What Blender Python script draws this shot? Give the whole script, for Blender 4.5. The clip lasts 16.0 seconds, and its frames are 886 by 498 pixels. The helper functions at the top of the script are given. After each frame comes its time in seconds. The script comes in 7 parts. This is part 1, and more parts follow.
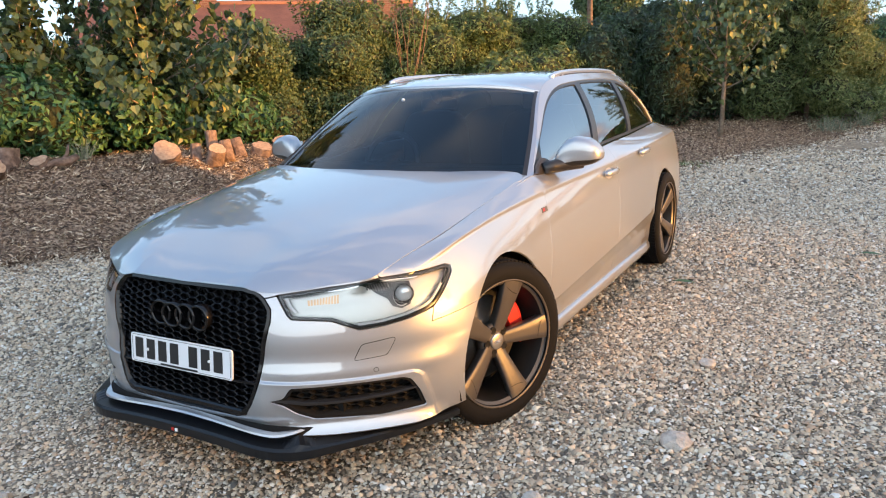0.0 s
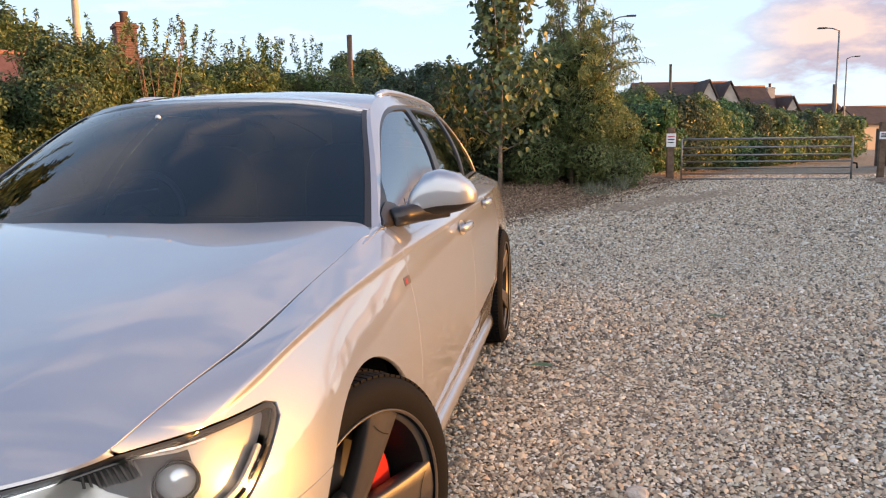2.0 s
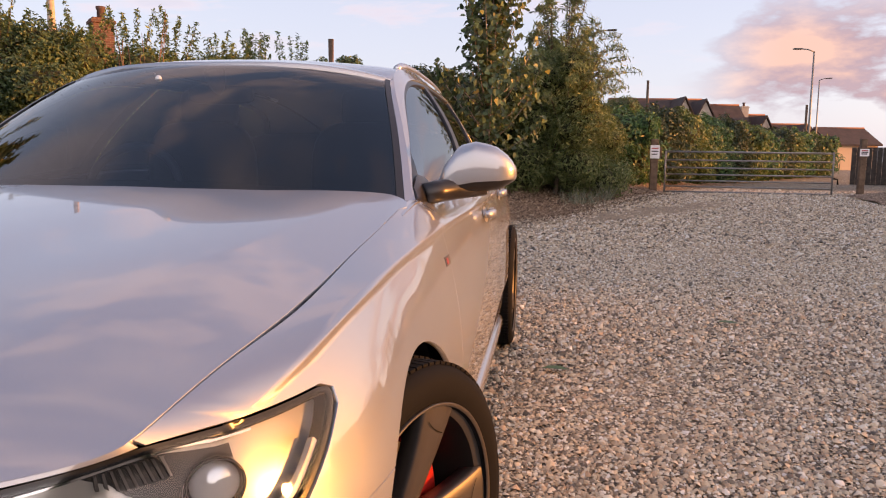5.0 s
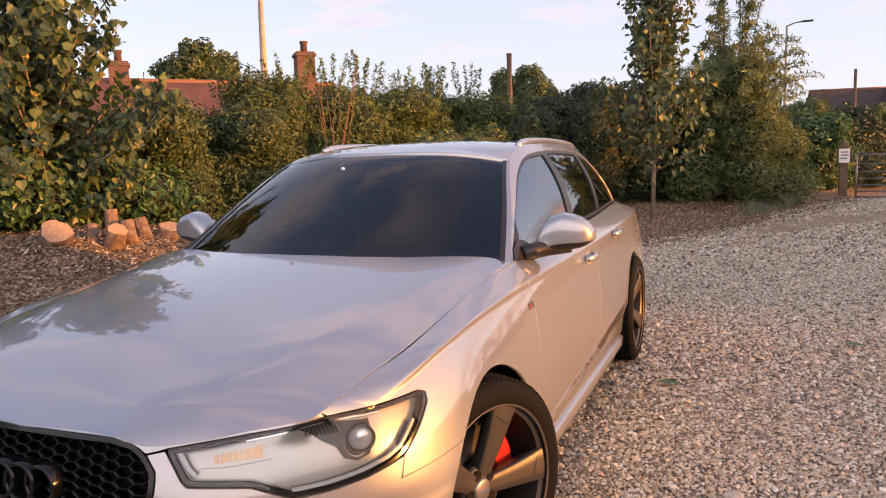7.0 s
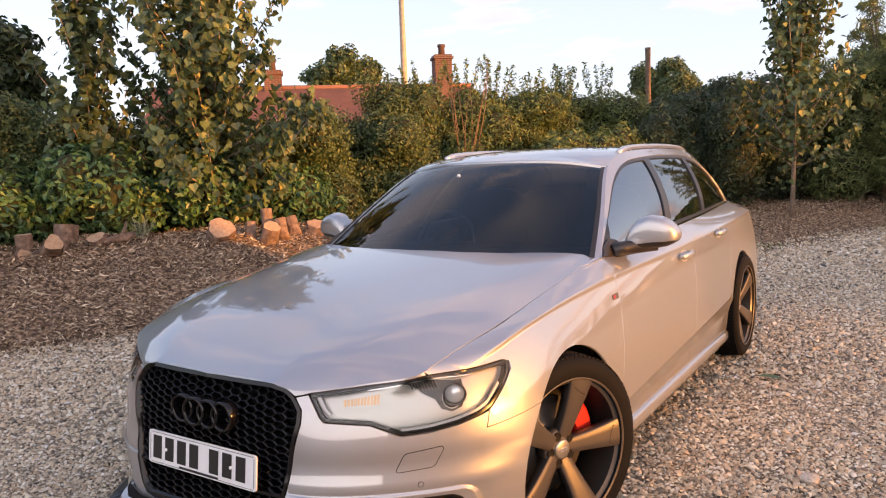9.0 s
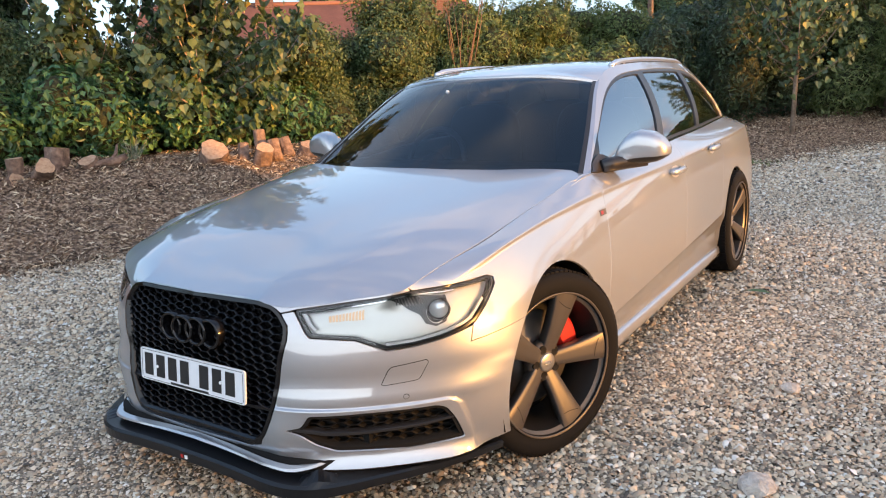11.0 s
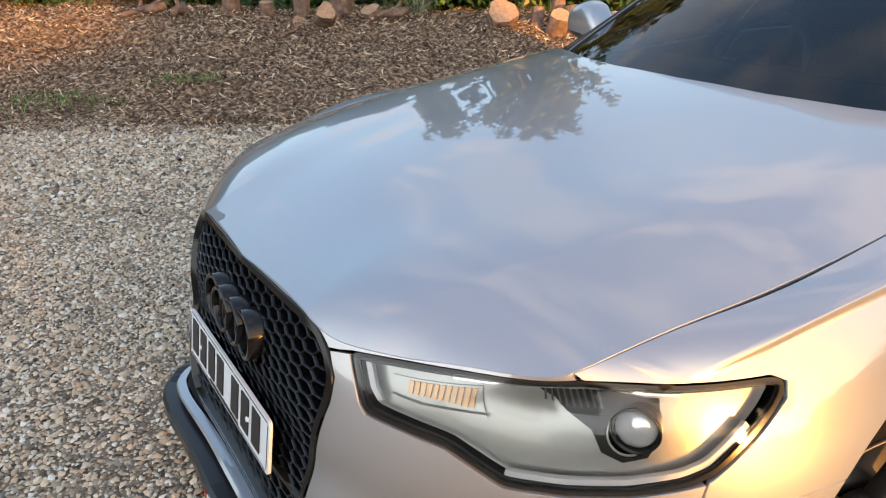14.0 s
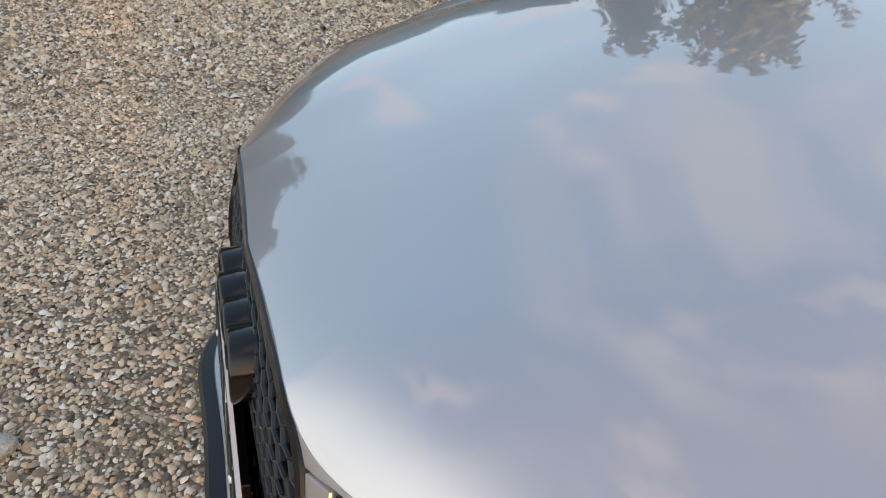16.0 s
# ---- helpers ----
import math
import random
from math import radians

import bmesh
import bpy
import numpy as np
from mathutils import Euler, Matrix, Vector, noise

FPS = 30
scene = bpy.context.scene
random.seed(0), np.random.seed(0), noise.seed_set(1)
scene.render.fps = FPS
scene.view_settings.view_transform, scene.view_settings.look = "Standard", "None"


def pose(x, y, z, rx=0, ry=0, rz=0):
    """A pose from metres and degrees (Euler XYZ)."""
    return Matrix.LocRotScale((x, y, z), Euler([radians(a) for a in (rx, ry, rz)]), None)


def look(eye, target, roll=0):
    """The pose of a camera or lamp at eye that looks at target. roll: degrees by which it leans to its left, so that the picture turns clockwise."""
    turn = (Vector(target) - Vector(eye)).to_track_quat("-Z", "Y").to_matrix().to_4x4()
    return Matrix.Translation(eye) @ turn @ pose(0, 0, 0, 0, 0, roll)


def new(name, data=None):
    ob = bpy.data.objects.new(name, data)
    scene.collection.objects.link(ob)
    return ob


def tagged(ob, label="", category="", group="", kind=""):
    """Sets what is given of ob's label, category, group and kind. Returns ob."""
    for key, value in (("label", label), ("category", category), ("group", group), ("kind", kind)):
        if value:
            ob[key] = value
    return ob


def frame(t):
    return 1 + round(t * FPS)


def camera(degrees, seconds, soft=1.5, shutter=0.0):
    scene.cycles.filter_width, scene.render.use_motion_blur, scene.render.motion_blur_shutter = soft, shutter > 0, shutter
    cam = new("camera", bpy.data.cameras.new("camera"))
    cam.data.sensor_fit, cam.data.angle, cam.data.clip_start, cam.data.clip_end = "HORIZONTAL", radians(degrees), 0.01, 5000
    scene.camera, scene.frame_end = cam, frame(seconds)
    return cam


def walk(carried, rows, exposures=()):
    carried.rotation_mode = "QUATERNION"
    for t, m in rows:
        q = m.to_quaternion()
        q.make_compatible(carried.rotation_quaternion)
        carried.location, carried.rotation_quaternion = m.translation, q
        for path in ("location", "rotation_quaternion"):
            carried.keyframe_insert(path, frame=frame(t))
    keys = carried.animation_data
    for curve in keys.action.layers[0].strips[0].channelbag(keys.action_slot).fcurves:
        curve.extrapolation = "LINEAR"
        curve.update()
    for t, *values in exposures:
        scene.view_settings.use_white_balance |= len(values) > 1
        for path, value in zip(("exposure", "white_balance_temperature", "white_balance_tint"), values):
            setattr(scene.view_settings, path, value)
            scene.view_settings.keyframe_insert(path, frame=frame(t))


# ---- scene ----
cam = camera(61.9, 16.0, 1.1)
PATH = [
    (0, (2.1, -2.642, 1.395), (1.155, -0.935, 0.954), -2.1),
    (0.5, (2.1, -2.514, 1.365), (1.245, -0.755, 0.943), -2.4),
    (1, (1.78, -2.249, 1.322), (1.089, -0.408, 0.953), -2.2),
    (1.5, (1.552, -1.9, 1.322), (1.028, 0.004, 1.004), -1.6),
    (2, (1.363, -1.509, 1.179), (1.011, 0.441, 0.909), -1.0),
    (2.5, (1.202, -1.314, 1.06), (0.985, 0.66, 0.816), -0.5),
    (3, (1.118, -1.233, 0.996), (0.994, 0.748, 0.756), -0.2),
    (5.5, (1.161, -1.372, 1.121), (0.765, 0.573, 0.877), 0.3),
    (6, (1.354, -1.577, 1.243), (0.815, 0.332, 0.994), -0.4),
    (6.5, (1.495, -1.764, 1.291), (0.837, 0.109, 1.048), -0.9),
    (7, (1.599, -2.007, 1.318), (0.84, -0.171, 1.089), -1.4),
    (7.5, (1.692, -2.117, 1.347), (0.839, -0.32, 1.138), -1.7),
    (8, (1.789, -2.261, 1.357), (0.817, -0.524, 1.164), -2.3),
    (8.5, (1.901, -2.355, 1.366), (0.832, -0.676, 1.176), -2.3),
    (11, (1.972, -2.319, 1.345), (0.898, -0.688, 0.91), -2.7),
    (11.5, (1.98, -2.263, 1.333), (0.952, -0.612, 0.867), -2.0),
    (12, (1.88, -2.028, 1.304), (0.86, -0.384, 0.799), -0.8),
    (12.5, (1.826, -1.785, 1.292), (0.695, -0.228, 0.745), 0.3),
    (13, (1.686, -1.538, 1.317), (0.303, -0.223, 0.719), 1.4),
    (13.5, (1.474, -1.335, 1.293), (-0.042, -0.202, 0.649), 1.4),
    (14, (1.328, -1.2, 1.279), (-0.234, -0.2, 0.53), 1.4),
    (14.5, (1.281, -1.054, 1.265), (-0.322, -0.222, 0.407), 1.5),
    (15, (1.239, -0.895, 1.267), (-0.391, -0.217, 0.327), 2.0),
    (15.5, (1.076, -0.848, 1.241), (-0.545, -0.257, 0.23), 2.3),
    (16, (0.855, -0.835, 1.242), (-0.744, -0.289, 0.172), 2.9),
]
walk(cam, [(t, look(eye, target, roll)) for t, eye, target, roll in PATH], exposures=[(0.0, 3.47, 5850, 6), (2.0, 3.2, 6250, 13), (3.0, 2.87, 7250, 30), (7.0, 3.05, 7250, 30), (8.5, 3.17, 7250, 28), (11.0, 3.42, 5900, 9), (12.5, 3.48, 5850, 8), (14.0, 3.40, 6400, 8), (15.0, 3.33, 6450, 9), (16.0, 3.33, 6850, 9)])

# ---- sky and sun ----
SUN_AZ, SUN_EL = 86.0, 5.0          # degrees, from +y towards +x, and above the horizon
world = bpy.data.worlds.new("dusk_sky")
scene.world = world
world.use_nodes = True
wn, wl = world.node_tree.nodes, world.node_tree.links
wn.clear()
w_out = wn.new("ShaderNodeOutputWorld")
w_bg = wn.new("ShaderNodeBackground")
w_sky = wn.new("ShaderNodeTexSky")
w_sky.sky_type, w_sky.sun_disc = "NISHITA", False
w_sky.sun_elevation, w_sky.sun_rotation = radians(SUN_EL), radians(SUN_AZ)
w_sky.air_density, w_sky.dust_density, w_sky.ozone_density = 1.0, 1.5, 1.5
w_bg.inputs["Strength"].default_value = 0.15
# thin broken cloud, lit pink and grey, over the clear sky
w_tc = wn.new("ShaderNodeTexCoord")
w_sep = wn.new("ShaderNodeSeparateXYZ")
wl.new(w_tc.outputs["Generated"], w_sep.inputs[0])
w_h = wn.new("ShaderNodeMath")
w_h.operation = "ADD"
w_h.inputs[1].default_value = 0.12
wl.new(w_sep.outputs["Z"], w_h.inputs[0])
w_abs = wn.new("ShaderNodeMath")
w_abs.operation = "MAXIMUM"
w_abs.inputs[1].default_value = 0.05
wl.new(w_h.outputs[0], w_abs.inputs[0])
w_div = wn.new("ShaderNodeVectorMath")
w_div.operation = "DIVIDE"
w_cmb = wn.new("ShaderNodeCombineXYZ")
for k in range(3):
    wl.new(w_abs.outputs[0], w_cmb.inputs[k])
wl.new(w_tc.outputs["Generated"], w_div.inputs[0])
wl.new(w_cmb.outputs[0], w_div.inputs[1])
w_map = wn.new("ShaderNodeMapping")
w_map.inputs["Location"].default_value = (2.3, 0.7, 0.0)
w_map.inputs["Scale"].default_value = (1.05, 1.35, 1.0)
wl.new(w_div.outputs[0], w_map.inputs["Vector"])
w_nz = wn.new("ShaderNodeTexNoise")
w_nz.inputs["Scale"].default_value, w_nz.inputs["Detail"].default_value, w_nz.inputs["Roughness"].default_value = 1.9, 7.0, 0.58
wl.new(w_map.outputs[0], w_nz.inputs["Vector"])
w_cov = wn.new("ShaderNodeMapRange")
w_cov.inputs["From Min"].default_value, w_cov.inputs["From Max"].default_value, w_cov.inputs["To Max"].default_value = 0.545, 0.65, 0.85
wl.new(w_nz.outputs["Fac"], w_cov.inputs["Value"])
w_col = wn.new("ShaderNodeValToRGB")
for e, (pos, col) in zip(w_col.color_ramp.elements, ((0.54, (1.02, 0.86, 0.83)), (0.74, (0.68, 0.64, 0.70)))):
    e.position, e.color = pos, (*col, 1)
wl.new(w_nz.outputs["Fac"], w_col.inputs[0])
w_mix = wn.new("ShaderNodeMix")
w_mix.data_type = "RGBA"
w_clear = wn.new("ShaderNodeMapRange")      # the sky clears towards the west
w_clear.inputs["From Min"].default_value, w_clear.inputs["From Max"].default_value = 0.30, 0.08
wl.new(w_sep.outputs["X"], w_clear.inputs["Value"])
w_part = wn.new("ShaderNodeMath")
w_part.operation = "MULTIPLY"
wl.new(w_cov.outputs[0], w_part.inputs[0])
wl.new(w_clear.outputs[0], w_part.inputs[1])
w_low = wn.new("ShaderNodeMapRange")        # thinner cloud near the horizon
w_low.inputs["From Min"].default_value, w_low.inputs["From Max"].default_value, w_low.inputs["To Min"].default_value = 0.10, 0.42, 0.18
wl.new(w_sep.outputs["Z"], w_low.inputs["Value"])
w_thin = wn.new("ShaderNodeMath")
w_thin.operation = "MULTIPLY"
wl.new(w_part.outputs[0], w_thin.inputs[0])
wl.new(w_low.outputs[0], w_thin.inputs[1])
wl.new(w_thin.outputs[0], w_mix.inputs["Factor"])
w_up = wn.new("ShaderNodeMapRange")
w_up.inputs["From Max"].default_value = 0.85
w_up.interpolation_type = "SMOOTHSTEP"
wl.new(w_sep.outputs["Z"], w_up.inputs["Value"])
w_air = wn.new("ShaderNodeMix")
w_air.data_type = "RGBA"
w_air.inputs["A"].default_value, w_air.inputs["B"].default_value = (0.53, 0.655, 0.80, 1), (0.225, 0.338, 0.54, 1)
wl.new(w_up.outputs[0], w_air.inputs["Factor"])
w_side = wn.new("ShaderNodeMapRange")       # paler towards the sunset
w_side.inputs["From Min"].default_value, w_side.inputs["From Max"].default_value = 0.25, 0.80
w_side.interpolation_type = "SMOOTHSTEP"
wl.new(w_sep.outputs["X"], w_side.inputs["Value"])
w_pale = wn.new("ShaderNodeMix")
w_pale.data_type = "RGBA"
w_pale.inputs["B"].default_value = (0.78, 0.88, 0.95, 1)
wl.new(w_side.outputs[0], w_pale.inputs["Factor"])
wl.new(w_air.outputs["Result"], w_pale.inputs["A"])
w_haze = wn.new("ShaderNodeMix")
w_haze.data_type = "RGBA"
w_haze.inputs["Factor"].default_value = 0.9
w_dot = wn.new("ShaderNodeVectorMath")      # brightness added to the unseen south-west sky, to light the car's nose
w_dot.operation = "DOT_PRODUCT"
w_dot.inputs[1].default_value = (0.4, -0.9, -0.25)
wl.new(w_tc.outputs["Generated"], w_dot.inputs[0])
w_fill = wn.new("ShaderNodeMapRange")
w_fill.inputs["From Min"].default_value, w_fill.inputs["From Max"].default_value, w_fill.inputs["To Max"].default_value = 0.1, 0.9, 0.85
w_fill.interpolation_type = "SMOOTHSTEP"
wl.new(w_dot.outputs["Value"], w_fill.inputs["Value"])
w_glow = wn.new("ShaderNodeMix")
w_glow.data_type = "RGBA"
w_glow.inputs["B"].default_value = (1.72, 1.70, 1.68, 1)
wl.new(w_fill.outputs[0], w_glow.inputs["Factor"])
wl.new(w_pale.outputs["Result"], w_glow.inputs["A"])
w_sun = wn.new("ShaderNodeVectorMath")      # sunset glow
w_sun.operation = "DOT_PRODUCT"
w_sun.inputs[1].default_value = (0.99, 0.07, 0.05)
wl.new(w_tc.outputs["Generated"], w_sun.inputs[0])
w_near = wn.new("ShaderNodeMapRange")
w_near.inputs["From Min"].default_value, w_near.inputs["From Max"].default_value = 0.62, 1.0
w_near.interpolation_type = "SMOOTHSTEP"
wl.new(w_sun.outputs["Value"], w_near.inputs["Value"])
w_dusk = wn.new("ShaderNodeMix")
w_dusk.data_type = "RGBA"
w_dusk.inputs["B"].default_value = (1.75, 0.98, 0.50, 1)
wl.new(w_near.outputs[0], w_dusk.inputs["Factor"])
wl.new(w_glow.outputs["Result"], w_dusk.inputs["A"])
wl.new(w_dusk.outputs["Result"], w_haze.inputs["B"])
wl.new(w_sky.outputs[0], w_haze.inputs["A"])
wl.new(w_haze.outputs["Result"], w_mix.inputs["A"])
wl.new(w_col.outputs[0], w_mix.inputs["B"])
# a bank of sunset cloud low over the lane
w_bank = None
for axis, lo, hi in (("X", 0.14, 0.28), ("Y", 0.55, 0.75), ("Z", 0.035, 0.075), ("Z", 0.235, 0.14)):
    k = wn.new("ShaderNodeMapRange")
    k.interpolation_type = "SMOOTHSTEP"
    k.inputs["From Min"].default_value, k.inputs["From Max"].default_value = lo, hi
    wl.new(w_sep.outputs[axis], k.inputs["Value"])
    if w_bank:
        m = wn.new("ShaderNodeMath")
        m.operation = "MULTIPLY"
        wl.new(w_bank.outputs[0], m.inputs[0])
        wl.new(k.outputs[0], m.inputs[1])
        k = m
    w_bank = k
w_bmap = wn.new("ShaderNodeMapping")
w_bmap.inputs["Location"].default_value, w_bmap.inputs["Scale"].default_value = (0.35, 0.0, 0.2), (1.0, 1.0, 2.6)
wl.new(w_tc.outputs["Generated"], w_bmap.inputs["Vector"])
w_bn = wn.new("ShaderNodeTexNoise")
w_bn.inputs["Scale"].default_value, w_bn.inputs["Detail"].default_value, w_bn.inputs["Roughness"].default_value = 5.5, 6.0, 0.55
wl.new(w_bmap.outputs[0], w_bn.inputs["Vector"])
w_bc = wn.new("ShaderNodeMapRange")
w_bc.inputs["From Min"].default_value, w_bc.inputs["From Max"].default_value, w_bc.inputs["To Max"].default_value = 0.47, 0.54, 0.92
wl.new(w_bn.outputs["Fac"], w_bc.inputs["Value"])
w_bf = wn.new("ShaderNodeMath")
w_bf.operation = "MULTIPLY"
wl.new(w_bank.outputs[0], w_bf.inputs[0])
wl.new(w_bc.outputs[0], w_bf.inputs[1])
w_bcol = wn.new("ShaderNodeValToRGB")
w_bcol.color_ramp.elements.new(0.56)
for e, (pos, col) in zip(w_bcol.color_ramp.elements, ((0.47, (0.36, 0.35, 0.43)), (0.55, (0.47, 0.38, 0.42)), (0.64, (0.82, 0.58, 0.46)))):
    e.position, e.color = pos, (*col, 1)
wl.new(w_bn.outputs["Fac"], w_bcol.inputs[0])
w_all = wn.new("ShaderNodeMix")
w_all.data_type = "RGBA"
wl.new(w_bf.outputs[0], w_all.inputs["Factor"])
wl.new(w_mix.outputs["Result"], w_all.inputs["A"])
wl.new(w_bcol.outputs[0], w_all.inputs["B"])
# streaks of lit cloud high over the hedge
w_hd = wn.new("ShaderNodeVectorMath")
w_hd.operation = "DOT_PRODUCT"
w_hd.inputs[1].default_value = (-0.46, 0.36, 0.81)
wl.new(w_tc.outputs["Generated"], w_hd.inputs[0])
w_hm = wn.new("ShaderNodeMapRange")
w_hm.interpolation_type = "SMOOTHSTEP"
w_hm.inputs["From Min"].default_value, w_hm.inputs["From Max"].default_value = 0.84, 0.97
wl.new(w_hd.outputs["Value"], w_hm.inputs["Value"])
w_hmap = wn.new("ShaderNodeMapping")
w_hmap.inputs["Rotation"].default_value, w_hmap.inputs["Scale"].default_value = (0, 0, radians(-30)), (1.0, 2.0, 1.4)
wl.new(w_tc.outputs["Generated"], w_hmap.inputs["Vector"])
w_hn = wn.new("ShaderNodeTexNoise")
w_hn.inputs["Scale"].default_value, w_hn.inputs["Detail"].default_value, w_hn.inputs["Roughness"].default_value = 3.0, 4.0, 0.5
wl.new(w_hmap.outputs[0], w_hn.inputs["Vector"])
w_hc = wn.new("ShaderNodeMapRange")
w_hc.inputs["From Min"].default_value, w_hc.inputs["From Max"].default_value, w_hc.inputs["To Max"].default_value = 0.44, 0.64, 0.65
wl.new(w_hn.outputs["Fac"], w_hc.inputs["Value"])
w_hf = wn.new("ShaderNodeMath")
w_hf.operation = "MULTIPLY"
wl.new(w_hm.outputs[0], w_hf.inputs[0])
wl.new(w_hc.outputs[0], w_hf.inputs[1])
w_top = wn.new("ShaderNodeMix")
w_top.data_type = "RGBA"
w_top.inputs["B"].default_value = (0.78, 0.74, 0.76, 1)
wl.new(w_hf.outputs[0], w_top.inputs["Factor"])
wl.new(w_all.outputs["Result"], w_top.inputs["A"])
wl.new(w_top.outputs["Result"], w_bg.inputs["Color"])
wl.new(w_bg.outputs[0], w_out.inputs["Surface"])

sun_data = bpy.data.lights.new("sun", "SUN")
sun_data.energy, sun_data.angle, sun_data.color = 1.15, radians(4.0), (1.0, 0.43, 0.095)
sun = new("sun", sun_data)
sun_from = Vector((math.sin(radians(SUN_AZ)) * math.cos(radians(SUN_EL)), math.cos(radians(SUN_AZ)) * math.cos(radians(SUN_EL)), math.sin(radians(SUN_EL))))
sun.matrix_world = look(sun_from * 60, (0, 0, 0))

# ---- materials ----
def simple(name, col, rough=0.5, metal=0.0, coat=0.0, spec=0.5):
    m = bpy.data.materials.new(name)
    m.use_nodes = True
    b = m.node_tree.nodes["Principled BSDF"]
    b.inputs["Base Color"].default_value = (*col, 1)
    b.inputs["Roughness"].default_value = rough
    b.inputs["Metallic"].default_value = metal
    b.inputs["Coat Weight"].default_value = coat
    b.inputs["Coat Roughness"].default_value = 0.024
    b.inputs["Specular IOR Level"].default_value = spec
    return m


def pane(name, tint, gloss=0.01, ior=1.5):
    """A thin pane: clear but tinted, with the reflection of glass."""
    m = bpy.data.materials.new(name)
    m.use_nodes = True
    t, ln = m.node_tree.nodes, m.node_tree.links
    t.clear()
    o, mix, tr, gl, fr = (t.new(k) for k in ("ShaderNodeOutputMaterial", "ShaderNodeMixShader", "ShaderNodeBsdfTransparent", "ShaderNodeBsdfGlossy", "ShaderNodeFresnel"))
    tr.inputs["Color"].default_value = (*tint, 1)
    gl.inputs["Roughness"].default_value = gloss
    fr.inputs["IOR"].default_value = ior
    ln.new(fr.outputs[0], mix.inputs[0])
    ln.new(tr.outputs[0], mix.inputs[1])
    ln.new(gl.outputs[0], mix.inputs[2])
    ln.new(mix.outputs[0], o.inputs["Surface"])
    return m


def nodes_of(m):
    t = m.node_tree
    return t.nodes, t.links, t.nodes["Principled BSDF"]


def grain(m, scale, stops, coords="Object", detail=4.0, bump=0.0, bump_scale=None, rough=None, factor="Fac"):
    """Gives a material a colour that varies by noise between stops, and a fine relief."""
    n, ln, b = nodes_of(m)
    tc = n.new("ShaderNodeTexCoord")
    nz = n.new("ShaderNodeTexNoise")
    nz.inputs["Scale"].default_value, nz.inputs["Detail"].default_value = scale, detail
    ln.new(tc.outputs[coords], nz.inputs["Vector"])
    rp = n.new("ShaderNodeValToRGB")
    while len(rp.color_ramp.elements) < len(stops):
        rp.color_ramp.elements.new(0.5)
    for e, (pos, col) in zip(rp.color_ramp.elements, stops):
        e.position, e.color = pos, (*col, 1)
    ln.new(nz.outputs[factor], rp.inputs[0])
    ln.new(rp.outputs[0], b.inputs["Base Color"])
    if bump:
        bz = n.new("ShaderNodeTexNoise")
        bz.inputs["Scale"].default_value, bz.inputs["Detail"].default_value = bump_scale or scale * 4, 5.0
        ln.new(tc.outputs[coords], bz.inputs["Vector"])
        bp = n.new("ShaderNodeBump")
        bp.inputs["Strength"].default_value, bp.inputs["Distance"].default_value = bump, 0.02
        ln.new(bz.outputs["Fac"], bp.inputs["Height"])
        ln.new(bp.outputs[0], b.inputs["Normal"])
    return m


PAINT = simple("silver_paint", (0.325, 0.345, 0.375), 0.42, 0.70, 1.0)
PAINT.node_tree.nodes["Principled BSDF"].inputs["Coat IOR"].default_value = 2.25
SIDEGLASS = pane("side_window_glass", (0.16, 0.18, 0.19), 0.01, 6.0)
SCREENGLASS = pane("windscreen_glass", (0.34, 0.40, 0.46), 0.008, 1.62)
CLEAR = pane("lamp_cover_plastic", (0.95, 0.95, 0.95), 0.01, 1.6)
BLACK = simple("gloss_black", (0.005, 0.005, 0.006), 0.14, spec=0.4)
BLACKSATIN = simple("satin_black_plastic", (0.014, 0.014, 0.015), 0.35)
LIPBLACK = simple("splitter_black", (0.008, 0.009, 0.011), 0.28, spec=0.35)
MIRRORBLACK = simple("mirror_base_black", (0.018, 0.016, 0.015), 0.28)
INTAKEMESH = simple("fog_mesh_black", (0.004, 0.004, 0.004), 0.6, spec=0.15)
DARKMESH = simple("intake_mesh_black", (0.004, 0.004, 0.005), 0.25, spec=0.35)
LINER = simple("black_liner", (0.006, 0.006, 0.006), 0.8, spec=0.2)
BADGERED = simple("badge_red", (0.22, 0.02, 0.02), 0.4)
RED = simple("caliper_red", (0.42, 0.022, 0.016), 0.35)
WHITE = simple("white_plastic", (0.8, 0.8, 0.8), 0.4)
PLATEWHITE = simple("plate_white", (0.72, 0.73, 0.75), 0.35)
INK = simple("black_print", (0.012, 0.012, 0.013), 0.4)
LAMPBLACK = simple("lamp_surround_black", (0.012, 0.012, 0.012), 0.18)
LAMPDARK = simple("lamp_bezel_dark", (0.022, 0.022, 0.021), 0.22, 0.1)
REFLECTOR = simple("lamp_reflector", (0.50, 0.50, 0.47), 0.28, 0.7)
CHROME = simple("chrome", (0.75, 0.75, 0.76), 0.08, 1.0)
LEDSTRIP = simple("light_guide", (0.8, 0.8, 0.8), 0.25)
AMBER = simple("amber_reflector", (0.80, 0.50, 0.26), 0.25, 0.4)
LENS = simple("projector_glass", (0.84, 0.89, 0.91), 0.06, 0.45, 1.0)
RUBBER = simple("tyre_rubber", (0.0065, 0.0065, 0.0068), 0.8, spec=0.12)
RIM = simple("bronze_grey_alloy", (0.074, 0.069, 0.066), 0.42, 0.5)
BARREL = simple("dark_rim_barrel", (0.014, 0.013, 0.012), 0.5, 0.4)
CAPMETAL = simple("centre_cap_metal", (0.42, 0.40, 0.37), 0.3, 0.9)
STEEL = simple("brake_steel", (0.12, 0.115, 0.11), 0.5, 0.8)
CUP = simple("handle_cup_paint", (0.45, 0.45, 0.46), 0.35, 0.6)
